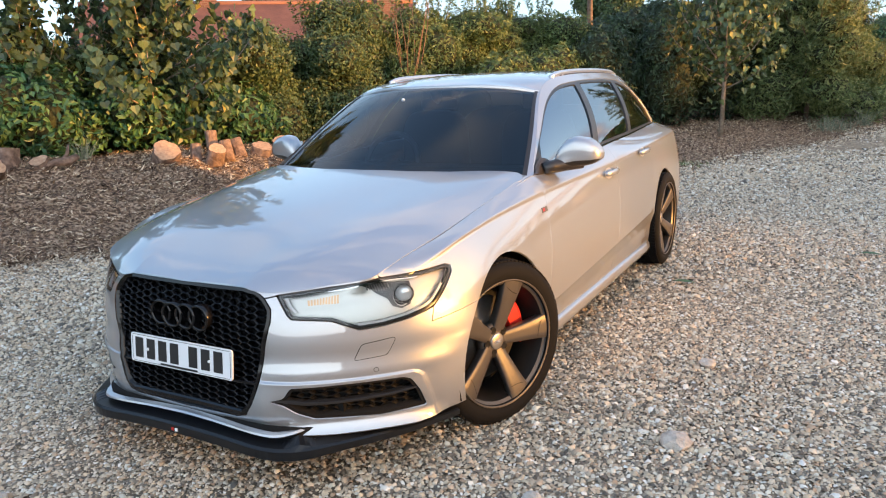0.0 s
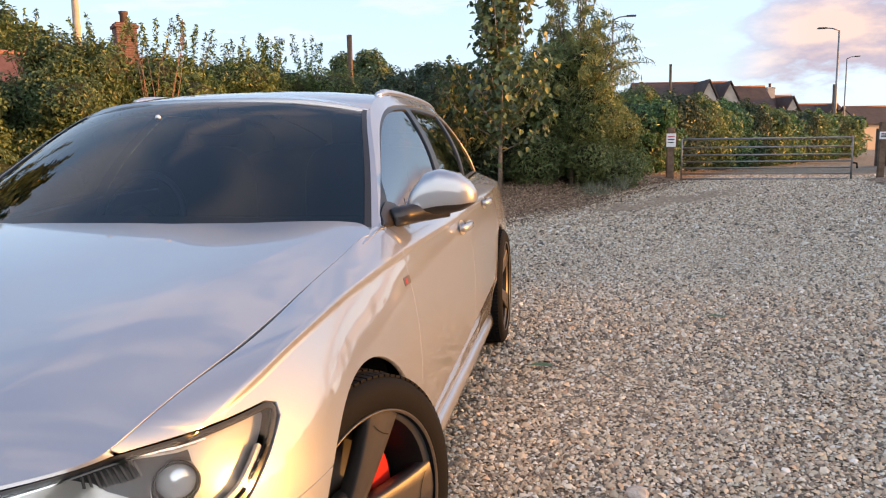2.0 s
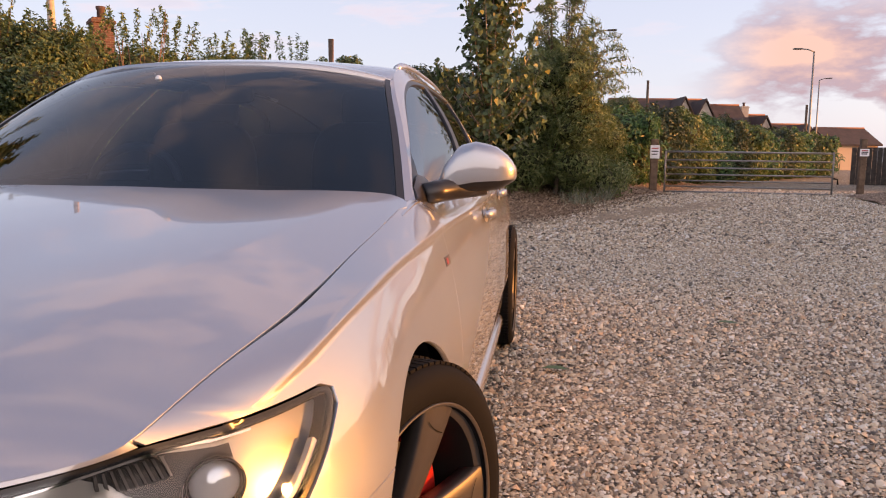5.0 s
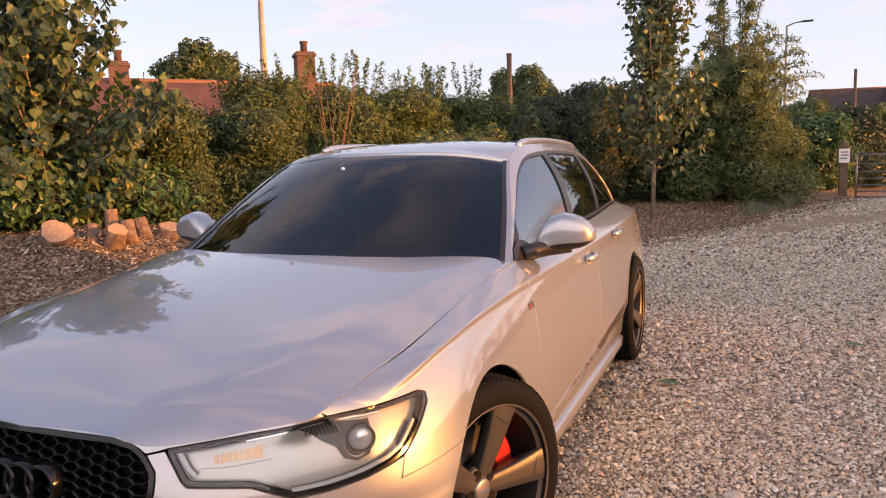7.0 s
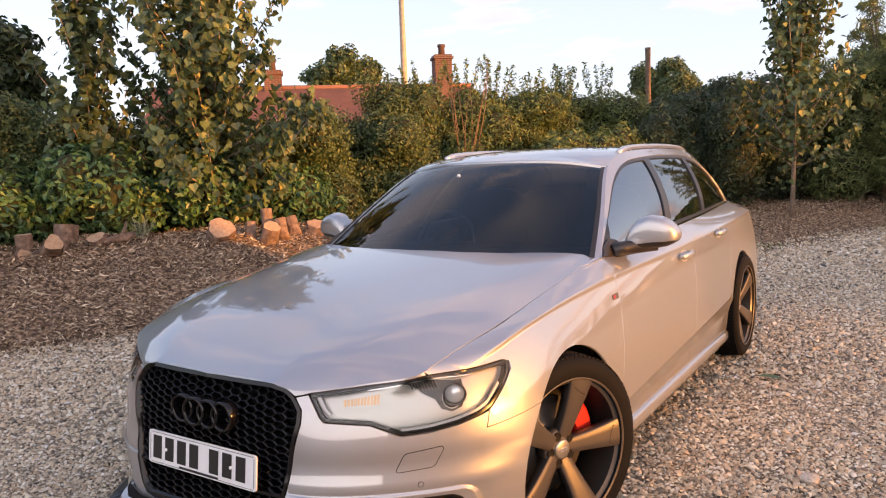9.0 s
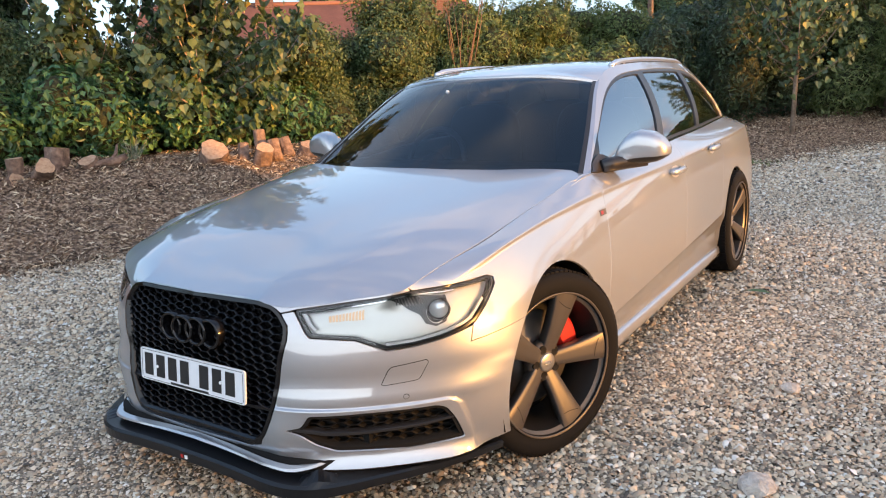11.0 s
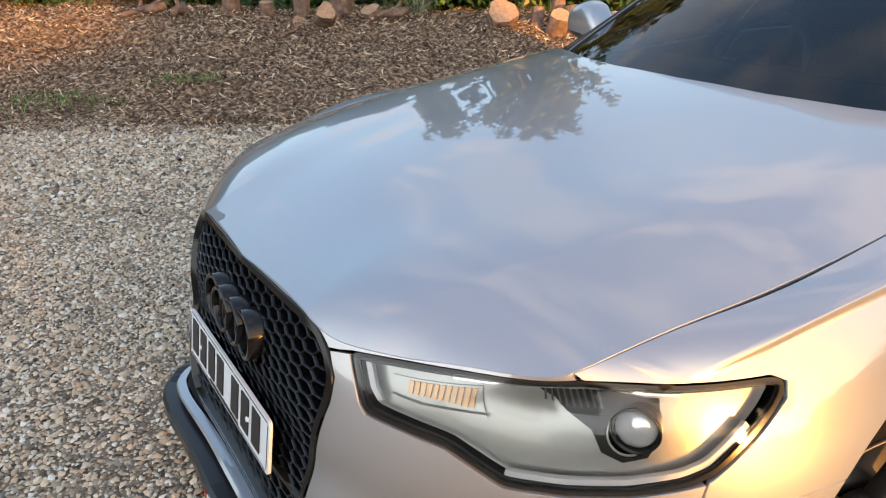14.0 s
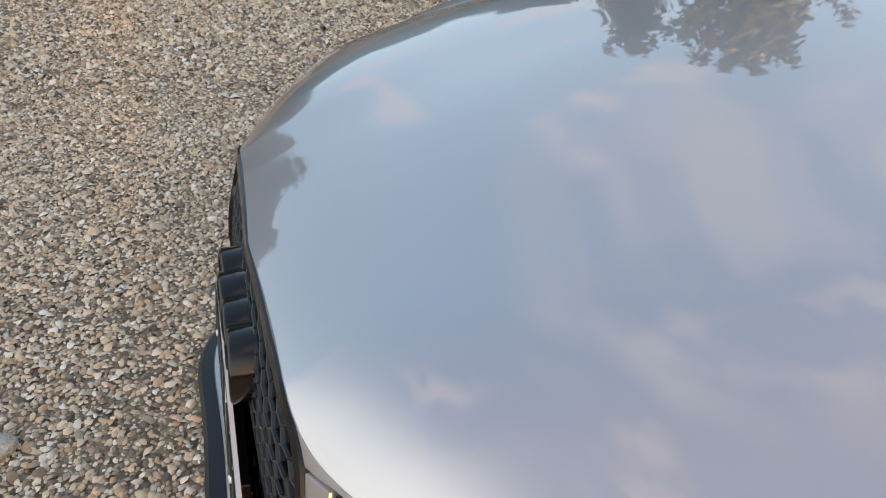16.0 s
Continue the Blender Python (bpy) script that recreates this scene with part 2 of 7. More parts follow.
RAILALU = simple("rail_aluminium", (0.6, 0.6, 0.61), 0.28, 0.9)
CABIN = simple("cabin_black", (0.012, 0.012, 0.013), 0.7)
CABINLIGHT = simple("cabin_grey", (0.05, 0.05, 0.055), 0.5)


def island(m, stops, rough_mix=None):
    """Colours the separate pieces of a joined mesh at random."""
    n, ln, b = nodes_of(m)
    g = n.new("ShaderNodeNewGeometry")
    rp = n.new("ShaderNodeValToRGB")
    rp.color_ramp.interpolation = "LINEAR"
    while len(rp.color_ramp.elements) < len(stops):
        rp.color_ramp.elements.new(0.5)
    for e, (pos, col) in zip(rp.color_ramp.elements, stops):
        e.position, e.color = pos, (*col, 1)
    ln.new(g.outputs["Random Per Island"], rp.inputs[0])
    ln.new(rp.outputs[0], b.inputs["Base Color"])
    return m


def leaf_mat(name, stops, rough=0.5, glow=0.25):
    """Leaves: random greens, some light through the blade."""
    m = island(simple(name, (0.05, 0.08, 0.02), rough), stops)
    n, ln, b = nodes_of(m)
    t = n.new("ShaderNodeBsdfTranslucent")
    mix = n.new("ShaderNodeMixShader")
    mix.inputs[0].default_value = glow
    ramp = next(k for k in n if k.bl_idname == "ShaderNodeValToRGB")
    ln.new(ramp.outputs[0], t.inputs["Color"])
    ln.new(b.outputs[0], mix.inputs[1])
    ln.new(t.outputs[0], mix.inputs[2])
    ln.new(mix.outputs[0], n["Material Output"].inputs["Surface"])
    return m


PEBBLE = [(0.0, (0.087, 0.077, 0.064)), (0.14, (0.249, 0.205, 0.155)), (0.34, (0.497, 0.417, 0.304)), (0.52, (0.621, 0.506, 0.352)), (0.66, (0.373, 0.265, 0.171)), (0.80, (0.640, 0.550, 0.420)), (0.93, (0.66, 0.62, 0.51)), (1.0, (0.74, 0.71, 0.66))]
SAND = grain(simple("sandy_earth", (0.30, 0.24, 0.17), 0.95), 9.0, [(0.35, (0.22, 0.165, 0.115)), (0.65, (0.36, 0.285, 0.20))], detail=9.0, bump=0.5, bump_scale=120.0)
STONE = island(simple("pebble", (0.4, 0.36, 0.32), 0.75), PEBBLE)
GRAVEL = simple("gravel_ground", (0.3, 0.26, 0.22), 0.9)
gn, gl_, gb = nodes_of(GRAVEL)
g_tc, g_v, g_r, g_b, g_n, g_m = (gn.new(k) for k in ("ShaderNodeTexCoord", "ShaderNodeTexVoronoi", "ShaderNodeValToRGB", "ShaderNodeBump", "ShaderNodeTexNoise", "ShaderNodeMix"))
g_v.inputs["Scale"].default_value = 55.0
while len(g_r.color_ramp.elements) < len(PEBBLE):
    g_r.color_ramp.elements.new(0.5)
for g_e, (g_p, g_c) in zip(g_r.color_ramp.elements, PEBBLE):
    g_e.position, g_e.color = g_p, (*g_c, 1)
g_s = gn.new("ShaderNodeSeparateColor")
gl_.new(g_tc.outputs["Object"], g_v.inputs["Vector"])
gl_.new(g_v.outputs["Color"], g_s.inputs[0])
gl_.new(g_s.outputs[0], g_r.inputs[0])
g_n.inputs["Scale"].default_value, g_n.inputs["Detail"].default_value = 0.35, 3.0
gl_.new(g_tc.outputs["Object"], g_n.inputs["Vector"])
g_k = gn.new("ShaderNodeMapRange")
g_k.inputs["From Min"].default_value, g_k.inputs["From Max"].default_value, g_k.inputs["To Max"].default_value = 0.50, 0.66, 0.55
gl_.new(g_n.outputs["Fac"], g_k.inputs["Value"])
g_m.data_type = "RGBA"
gl_.new(g_k.outputs[0], g_m.inputs["Factor"])
gl_.new(g_r.outputs[0], g_m.inputs["A"])
g_m.inputs["B"].default_value = (0.26, 0.205, 0.15, 1)
# ground colour darkened to stand for the shade between loose stones
g_shade = gn.new("ShaderNodeMix")
g_shade.data_type, g_shade.blend_type = "RGBA", "MULTIPLY"
g_shade.inputs["Factor"].default_value, g_shade.inputs["B"].default_value = 1.0, (0.46, 0.44, 0.415, 1)
gl_.new(g_m.outputs["Result"], g_shade.inputs["A"])
gl_.new(g_shade.outputs["Result"], gb.inputs["Base Color"])
g_b.inputs["Strength"].default_value, g_b.inputs["Distance"].default_value, g_b.invert = 0.8, 0.012, True
gl_.new(g_v.outputs["Distance"], g_b.inputs["Height"])
gl_.new(g_b.outputs[0], gb.inputs["Normal"])
MULCH = grain(simple("bark_mulch", (0.11, 0.065, 0.04), 0.95), 26.0, [(0.36, (0.048, 0.030, 0.020)), (0.5, (0.180, 0.118, 0.076)), (0.62, (0.40, 0.30, 0.21))], detail=9.0, bump=1.0, bump_scale=70.0)
CHIPS = island(simple("bark_chip", (0.15, 0.1, 0.06), 0.9), [(0.0, (0.042, 0.026, 0.018)), (0.45, (0.165, 0.108, 0.070)), (0.8, (0.36, 0.275, 0.19)), (1.0, (0.72, 0.62, 0.47))])
LAUREL = leaf_mat("laurel_leaf", [(0.0, (0.022, 0.066, 0.036)), (0.5, (0.058, 0.142, 0.056)), (0.88, (0.105, 0.215, 0.070)), (1.0, (0.19, 0.28, 0.085))], 0.4, 0.25)
HEDGELEAF = leaf_mat("hedge_leaf", [(0.0, (0.036, 0.074, 0.032)), (0.5, (0.084, 0.136, 0.056)), (0.92, (0.145, 0.200, 0.080)), (1.0, (0.19, 0.19, 0.09))], 0.5, 0.3)
MIXLEAF = leaf_mat("privet_leaf", [(0.0, (0.042, 0.080, 0.026)), (0.5, (0.100, 0.152, 0.046)), (1.0, (0.190, 0.240, 0.080))], 0.45, 0.3)
DEEPLEAF = leaf_mat("holly_leaf", [(0.0, (0.017, 0.037, 0.018)), (0.6, (0.040, 0.070, 0.033)), (1.0, (0.078, 0.116, 0.053))], 0.42)
POPLARLEAF = leaf_mat("poplar_leaf", [(0.0, (0.040, 0.066, 0.036)), (0.55, (0.085, 0.130, 0.058)), (0.975, (0.140, 0.200, 0.080)), (1.0, (0.46, 0.36, 0.08))], 0.4, 0.35)
WILLOWLEAF = leaf_mat("willow_leaf", [(0.0, (0.066, 0.102, 0.034)), (0.6, (0.142, 0.192, 0.064)), (1.0, (0.25, 0.28, 0.11))], 0.45, 0.3)
# near-black green: the shade deep between leaves, put into the colour
HEDGESHADE = grain(simple("hedge_inner_shade", (0.015, 0.02, 0.008), 0.9), 22.0, [(0.35, (0.012, 0.017, 0.007)), (0.65, (0.045, 0.056, 0.022))], bump=0.6)
LEAFGREEN = simple("green_leaf", (0.06, 0.11, 0.05), 0.5)
GRASS = island(simple("grass_blade", (0.05, 0.09, 0.02), 0.6), [(0.0, (0.057, 0.114, 0.028)), (1.0, (0.171, 0.247, 0.067))])
GREYGRASS = island(simple("sedge_blade", (0.15, 0.18, 0.13), 0.6), [(0.0, (0.10, 0.13, 0.09)), (1.0, (0.26, 0.28, 0.2))])
BARK = grain(simple("bark", (0.1, 0.07, 0.05), 0.9), 18.0, [(0.3, (0.05, 0.036, 0.026)), (0.7, (0.14, 0.105, 0.075))], bump=0.6)
PALEBARK = grain(simple("young_bark", (0.25, 0.2, 0.16), 0.8), 22.0, [(0.3, (0.16, 0.125, 0.095)), (0.7, (0.33, 0.27, 0.22))], bump=0.3)
DOGWOOD = simple("dogwood_stem", (0.17, 0.095, 0.06), 0.6)
LOGBARK = grain(simple("log_bark", (0.2, 0.14, 0.1), 0.9), 16.0, [(0.3, (0.087, 0.055, 0.042)), (0.55, (0.195, 0.128, 0.094)), (0.75, (0.303, 0.218, 0.172))], bump=0.8, bump_scale=40.0)
LOGCUT = grain(simple("log_end_grain", (0.4, 0.28, 0.18), 0.85), 30.0, [(0.3, (0.292, 0.180, 0.113)), (0.7, (0.457, 0.314, 0.206))], bump=0.3)
ROCK = grain(simple("pale_rock", (0.45, 0.42, 0.38), 0.85), 30.0, [(0.3, (0.33, 0.30, 0.26)), (0.7, (0.52, 0.48, 0.43))], bump=0.4)
GALV = grain(simple("galvanised_steel", (0.34, 0.35, 0.35), 0.5, 0.4), 30.0, [(0.35, (0.156, 0.162, 0.162)), (0.65, (0.252, 0.258, 0.258))])
TIMBER = grain(simple("weathered_timber", (0.14, 0.09, 0.06), 0.85), 9.0, [(0.3, (0.09, 0.055, 0.035)), (0.7, (0.19, 0.125, 0.08))], bump=0.4)
PALEPOLE = grain(simple("pale_pole_timber", (0.42, 0.33, 0.25), 0.8), 6.0, [(0.3, (0.36, 0.28, 0.21)), (0.7, (0.47, 0.38, 0.29))])
FENCEWOOD = grain(simple("dark_fence_timber", (0.05, 0.04, 0.035), 0.85), 8.0, [(0.3, (0.03, 0.024, 0.02)), (0.7, (0.07, 0.056, 0.046))], bump=0.4)
BRICK = simple("brick", (0.3, 0.12, 0.07), 0.85)
bn, bl_, bb = nodes_of(BRICK)
b_tc, b_t = bn.new("ShaderNodeTexCoord"), bn.new("ShaderNodeTexBrick")
b_t.inputs["Scale"].default_value = 1.0
b_t.inputs["Brick Width"].default_value, b_t.inputs["Row Height"].default_value, b_t.inputs["Mortar Size"].default_value = 0.225, 0.075, 0.008
b_t.inputs["Color1"].default_value, b_t.inputs["Color2"].default_value, b_t.inputs["Mortar"].default_value = (0.122, 0.052, 0.038, 1), (0.072, 0.032, 0.025, 1), (0.15, 0.12, 0.10, 1)
b_x = bn.new("ShaderNodeMapping")
b_x.inputs["Rotation"].default_value = (radians(90), 0, 0)
bl_.new(b_tc.outputs["Object"], b_x.inputs["Vector"])
bl_.new(b_x.outputs[0], b_t.inputs["Vector"])
bl_.new(b_t.outputs["Color"], bb.inputs["Base Color"])
REDTILE = grain(simple("red_roof_tile", (0.28, 0.1, 0.06), 0.85), 1.6, [(0.3, (0.082, 0.036, 0.029)), (0.55, (0.116, 0.050, 0.038)), (0.75, (0.148, 0.070, 0.054))], detail=9.0, bump=0.5, bump_scale=14.0)
BROWNTILE = grain(simple("brown_roof_tile", (0.12, 0.07, 0.055), 0.85), 1.5, [(0.3, (0.040, 0.027, 0.024)), (0.7, (0.072, 0.046, 0.039))], detail=8.0)
RIDGE = simple("ridge_tile", (0.21, 0.098, 0.066), 0.85)
POT = simple("clay_pot", (0.085, 0.05, 0.042), 0.85)
CREAM = grain(simple("cream_render", (0.55, 0.49, 0.40), 0.85), 2.0, [(0.3, (0.36, 0.31, 0.26)), (0.7, (0.45, 0.40, 0.34))])
# pale wall with the sunset's orange light put into its colour
SUNLITWALL = simple("sunlit_render", (0.62, 0.42, 0.26), 0.85)
GLASSDARK = simple("dark_window", (0.02, 0.022, 0.026), 0.08)

# ---- the car's body as smooth surfaces ----
# The car faces -y, its left side is +x, the front axle stands at y = 0.
def spline(knots, values):
    """A natural cubic spline through rows of values at the knots."""
    k, v = np.asarray(knots, float), np.asarray(values, float)
    v = v.reshape(len(k), -1)
    n, h = len(k), np.diff(k)
    a, r = np.eye(n), np.zeros_like(v)
    for i in range(1, n - 1):
        a[i, i - 1 : i + 2] = h[i - 1], 2 * (h[i - 1] + h[i]), h[i]
        r[i] = 6 * ((v[i + 1] - v[i]) / h[i] - (v[i] - v[i - 1]) / h[i - 1])
    m = np.linalg.solve(a, r)

    def at(x):
        x = np.atleast_1d(np.asarray(x, float))
        i = np.clip(np.searchsorted(k, x) - 1, 0, n - 2)
        d, e, g = (k[i + 1] - x)[:, None], (x - k[i])[:, None], h[i][:, None]
        return m[i] * d**3 / (6 * g) + m[i + 1] * e**3 / (6 * g) + (v[i] / g - m[i] * g / 6) * d + (v[i + 1] / g - m[i + 1] * g / 6) * e

    return at


PLAN = np.array([(0, -0.935), (0.26, -0.917), (0.45, -0.866), (0.58, -0.785), (0.69, -0.69), (0.78, -0.595), (0.85, -0.49), (0.90, -0.36), (0.927, -0.2), (0.936, 0.0),
                 (0.938, 0.65), (0.938, 1.5), (0.936, 2.5), (0.93, 3.0), (0.905, 3.5), (0.85, 3.76), (0.7, 3.92), (0.4, 3.99), (0, 4.02)])
ARC = np.r_[0, np.cumsum(np.hypot(*np.diff(PLAN, axis=0).T))]
plan_at = spline(ARC, PLAN)
SIDE_Y, SIDE_S = PLAN[7:15, 1], ARC[7:15]
# by station: height of the crease, its inset, and the place of the top edge (the bonnet's seam, then the foot of the windows)
RIBS = np.array([
    (0.66, 0.008, 0.00, -0.906), (0.66, 0.010, 0.26, -0.878), (0.66, 0.020, 0.42, -0.828), (0.69, 0.030, 0.555, -0.738), (0.715, 0.042, 0.652, -0.662), (0.748, 0.058, 0.684, -0.60),
    (0.788, 0.080, 0.704, -0.49), (0.823, 0.098, 0.727, -0.36), (0.850, 0.099, 0.749, -0.2), (0.871, 0.089, 0.766, 0.0), (0.903, 0.066, 0.79, 0.65), (0.914, 0.050, 0.815, 1.5),
    (0.935, 0.050, 0.775, 2.5), (0.94, 0.055, 0.742, 3.0), (0.945, 0.06, 0.69, 3.5), (0.945, 0.06, 0.62, 3.68), (0.945, 0.06, 0.53, 3.82), (0.945, 0.06, 0.33, 3.89), (0.945, 0.06, 0, 3.92)])
ribs_at = spline(ARC, RIBS)
foot_at = spline([0.5, 0.75, 1.5, 2.5, 3.0, 3.5, 3.9], [0.962, 0.952, 0.998, 1.012, 1.014, 1.02, 1.02])


def plan_normal(s):
    d = plan_at(s + 1e-3) - plan_at(s - 1e-3)
    d /= np.linalg.norm(d, axis=1, keepdims=True)
    return np.stack([d[:, 1], -d[:, 0]], 1)


hood_mid = spline([-0.95, -0.89, -0.82, -0.7, -0.5, -0.2, 0.1, 0.45, 0.7], [0.735, 0.768, 0.80, 0.838, 0.883, 0.934, 0.975, 1.012, 1.03])


hood_line = spline([-0.95, -0.775, -0.64, -0.42, -0.17, 0.08, 0.43, 0.7], [0.40, 0.449, 0.484, 0.530, 0.578, 0.630, 0.688, 0.72])


hood_bow = spline([-0.95, -0.65, -0.35, -0.05, 0.25, 0.55, 0.7], [1.22, 1.2, 1.02, 0.86, 0.70, 0.47, 0.38])


def hood(x, y):
    x, y = np.broadcast_arrays(np.atleast_1d(x).astype(float), np.atleast_1d(y).astype(float))
    k = hood_bow(np.clip(y, -0.95, 0.7))[:, 0]
    lead = np.interp(np.abs(x), [0, 0.3, 0.43, 0.566, 0.70], [-0.905, -0.868, -0.826, -0.732, -0.618])
    drop = np.interp(np.abs(x), [0, 0.2, 0.3, 0.38, 0.43, 0.50, 0.566, 0.66, 0.70, 0.73], [0.004, 0.006, 0.014, 0.038, 0.049, 0.045, 0.033, 0.015, 0.007, 0.0])
    drop = drop * np.exp(-np.clip(y - lead, -0.02, 9) / 0.06)
    # the raised middle ends in a crease on either side
    line = hood_line(y)[:, 0]
    fall = np.interp(y, [-0.75, -0.6, 0.0, 0.55], [0.62, 0.715, 0.75, 0.757]) - line
    u = np.abs(x) - line
    ridge = (0.5 + 0.5 * np.cos(math.pi * np.clip(-u / 0.32, 0, 1))) * np.clip(1 - 0.5 * (u + np.hypot(u, 0.008)) / np.clip(fall, 0.03, 1), 0, 1)
    drop = drop - 0.015 * ridge * np.clip(fall / 0.2, 0.1, 1) * np.clip((y + 0.90) / 0.15, 0, 1)
    return np.stack([x, y, hood_mid(y)[:, 0] - drop - k * (0.13 * x**2 + 0.010 * np.abs(x / 0.75) ** 6)], 1)


def belt_edge(s):
    """The top edge of the body's side."""
    r = ribs_at(np.abs(np.atleast_1d(s)))
    x, y = r[:, 2], r[:, 3]
    w = np.clip((y - 0.45) / 0.2, 0, 1)
    return np.stack([x, y, hood(x, y)[:, 2] * (1 - w) + foot_at(y)[:, 0] * w], 1)


def moulding_end(z):
    return np.interp(z, [0.20, 0.25, 0.30, 0.385, 0.40, 0.413], [0.985, 0.972, 0.957, 0.926, 0.912, 0.885])


def belt(s, z):
    """The body's side at arc length s from the nose's middle, round the corner and along the flank, at height z."""
    s, z = np.broadcast_arrays(np.atleast_1d(s).astype(float), np.atleast_1d(z).astype(float))
    side = np.where(s < 0, -1.0, 1.0)
    s = np.clip(np.abs(s), 1e-4, ARC[-1] - 1e-3)
    zc, ic, _, _ = ribs_at(s).T
    zw = 0.50
    zl = np.interp(s, [1.75, 2.0, 4.0, 4.1], [0.30, 0.375, 0.475, 0.40])   # the doors' lower crease
    on = np.interp(s, [1.7, 1.9, 4.1, 4.4], [0.0, 1.0, 1.0, 0.0])
    low = 0.03 * np.clip((zw - z) / 0.3, 0, 2) ** 3 + on * 0.022 * np.clip((zl - z) / 0.09, 0, 1) ** 0.8
    nose = np.interp(s, [0.95, 1.12], [1.0, 0.0])
    ridge = nose * (0.005 * np.exp(-(((z - 0.505) / 0.04) ** 2)) - 0.005 * np.exp(-(((z - 0.435) / 0.03) ** 2)))
    low = low - np.interp(s, [0.25, 0.45, 0.9, 1.05], [0.0, 1.0, 1.0, 0.0]) * 0.035 * np.clip((0.25 - z) / 0.05, 0, 1) ** 1.5
    band = np.interp(s, [0.88, 1.1, 5.0, 5.3], [0.0, 0.020, 0.018, 0.0])       # the shoulder crease: a narrow upright band
    mid = ic * np.clip((z + band - zw) / (zc - zw), 0, 1) ** 2.2
    soft_step = lambda v, w: 1 / (1 + np.exp(-np.clip(v / w, -30, 30)))
    ridge = ridge - 0.009 * soft_step(0.413 - z, 0.0016) * soft_step(moulding_end(z) - s, 0.003) * soft_step(s - 0.325, 0.011)   # proud band round the intake
    p, n = plan_at(s), plan_normal(s)
    under = p - n * (np.where(z < zw, low, mid) + ridge)[:, None]
    t = belt_edge(s)
    b = (z - zc) / (t[:, 2] - zc)
    over = under + (t[:, :2] - under) * (0.75 * b + 0.25 * b**2)[:, None]
    xy = np.where((z > zc)[:, None], over, under)
    return np.stack([xy[:, 0] * side, xy[:, 1], z], 1)


def belt_top(s):
    return belt_edge(s)[:, 2]


rail_at = spline([0.60, 0.9, 1.17, 1.6, 2.1, 2.6, 3.1, 3.5, 3.75], [(0.775, 0.955), (0.685, 1.17), (0.60, 1.335), (0.572, 1.415), (0.560, 1.427), (0.546, 1.420), (0.515, 1.388), (0.465, 1.31), (0.42, 1.23)])


def side_glass(y, t):
    """The side windows' surface: t runs from the foot to the roof's edge."""
    y, t = np.broadcast_arrays(np.atleast_1d(y).astype(float), np.atleast_1d(t).astype(float))
    a, r = belt_edge(np.interp(y, SIDE_Y, SIDE_S)), rail_at(y)
    b = np.stack([r[:, 0], y, r[:, 1]], 1)
    bow = 0.16 * t * (1 - t) * np.clip((r[:, 1] - a[:, 2]) / 0.40, 0, 1)
    return a + (b - a) * t[:, None] + np.stack([bow, 0 * bow, 0 * bow], 1)


roof_mid = spline([0.9, 1.02, 1.3, 1.7, 2.1, 2.6, 3.1, 3.6, 3.8], [1.352, 1.382, 1.425, 1.450, 1.456, 1.452, 1.425, 1.36, 1.31])


def roof(x, y):
    x, y = np.broadcast_arrays(np.atleast_1d(x).astype(float), np.atleast_1d(y).astype(float))
    r = rail_at(np.maximum(y, 1.17))
    m = roof_mid(y)[:, 0]
    return np.stack([x, y, m - (m - r[:, 1]) * np.abs(x / r[:, 0]) ** 2.5], 1)


def screen(u, t):
    """The windscreen: u from side to side (-1 to 1), t from the foot to the top."""
    u, t = np.broadcast_arrays(np.atleast_1d(u).astype(float), np.atleast_1d(t).astype(float))
    y = 0.57 + 0.60 * t
    r = rail_at(y)
    b = 1 - np.abs(u) ** 2.2
    return np.stack([u * r[:, 0], y - (0.26 - 0.11 * t) * b, r[:, 1] + 0.045 * b], 1)


def rear_screen(u, t):
    u, t = np.broadcast_arrays(np.atleast_1d(u).astype(float), np.atleast_1d(t).astype(float))
    b = 1 - np.abs(u) ** 2.2
    return np.stack([u * (0.60 - 0.20 * t), 3.80 - 0.10 * t + 0.10 * b, 1.0 + 0.28 * t + 0.04 * b * t], 1)

# ---- panels cut from smooth surfaces ----
from mathutils import geometry


def inside(p, poly):
    x, y = p[:, 0], p[:, 1]
    a, b = poly, np.roll(poly, -1, 0)
    hit = np.zeros(len(p), bool)
    for (ax, ay), (bx, by) in zip(a, b):
        if ay != by:
            hit ^= ((ay > y) != (by > y)) & (x < (bx - ax) * (y - ay) / (by - ay) + ax)
    return hit


def near_edge(p, poly):
    best = np.full(len(p), 1e9)
    for a, b in zip(poly, np.roll(poly, -1, 0)):
        d = b - a
        t = np.clip(((p - a) @ d) / max(d @ d, 1e-12), 0, 1)
        best = np.minimum(best, np.hypot(*(p - a - t[:, None] * d).T))
    return best


def dense(poly, step):
    poly = np.asarray(poly, float)
    out = []
    for a, b in zip(poly, np.roll(poly, -1, 0)):
        n = max(1, int(np.ceil(np.hypot(*(b - a)) / step)))
        out += [a + (b - a) * i / n for i in range(n)]
    return np.array(out)


def rounded(poly, r, n=5):
    """The outline with its corners rounded."""
    poly, out = np.asarray(poly, float), []
    for i in range(len(poly)):
        p, a, b = poly[i], poly[i - 1], poly[(i + 1) % len(poly)]
        u, v = a - p, b - p
        lu, lv = np.hypot(*u), np.hypot(*v)
        q = min(r, lu * 0.48, lv * 0.48)
        s, e = p + u / lu * q, p + v / lv * q
        out += [(1 - t) ** 2 * s + 2 * t * (1 - t) * p + t * t * e for t in np.linspace(0, 1, n)]
    return np.array(out)


NORMALS = {}      # the true normals of each panel, by mesh


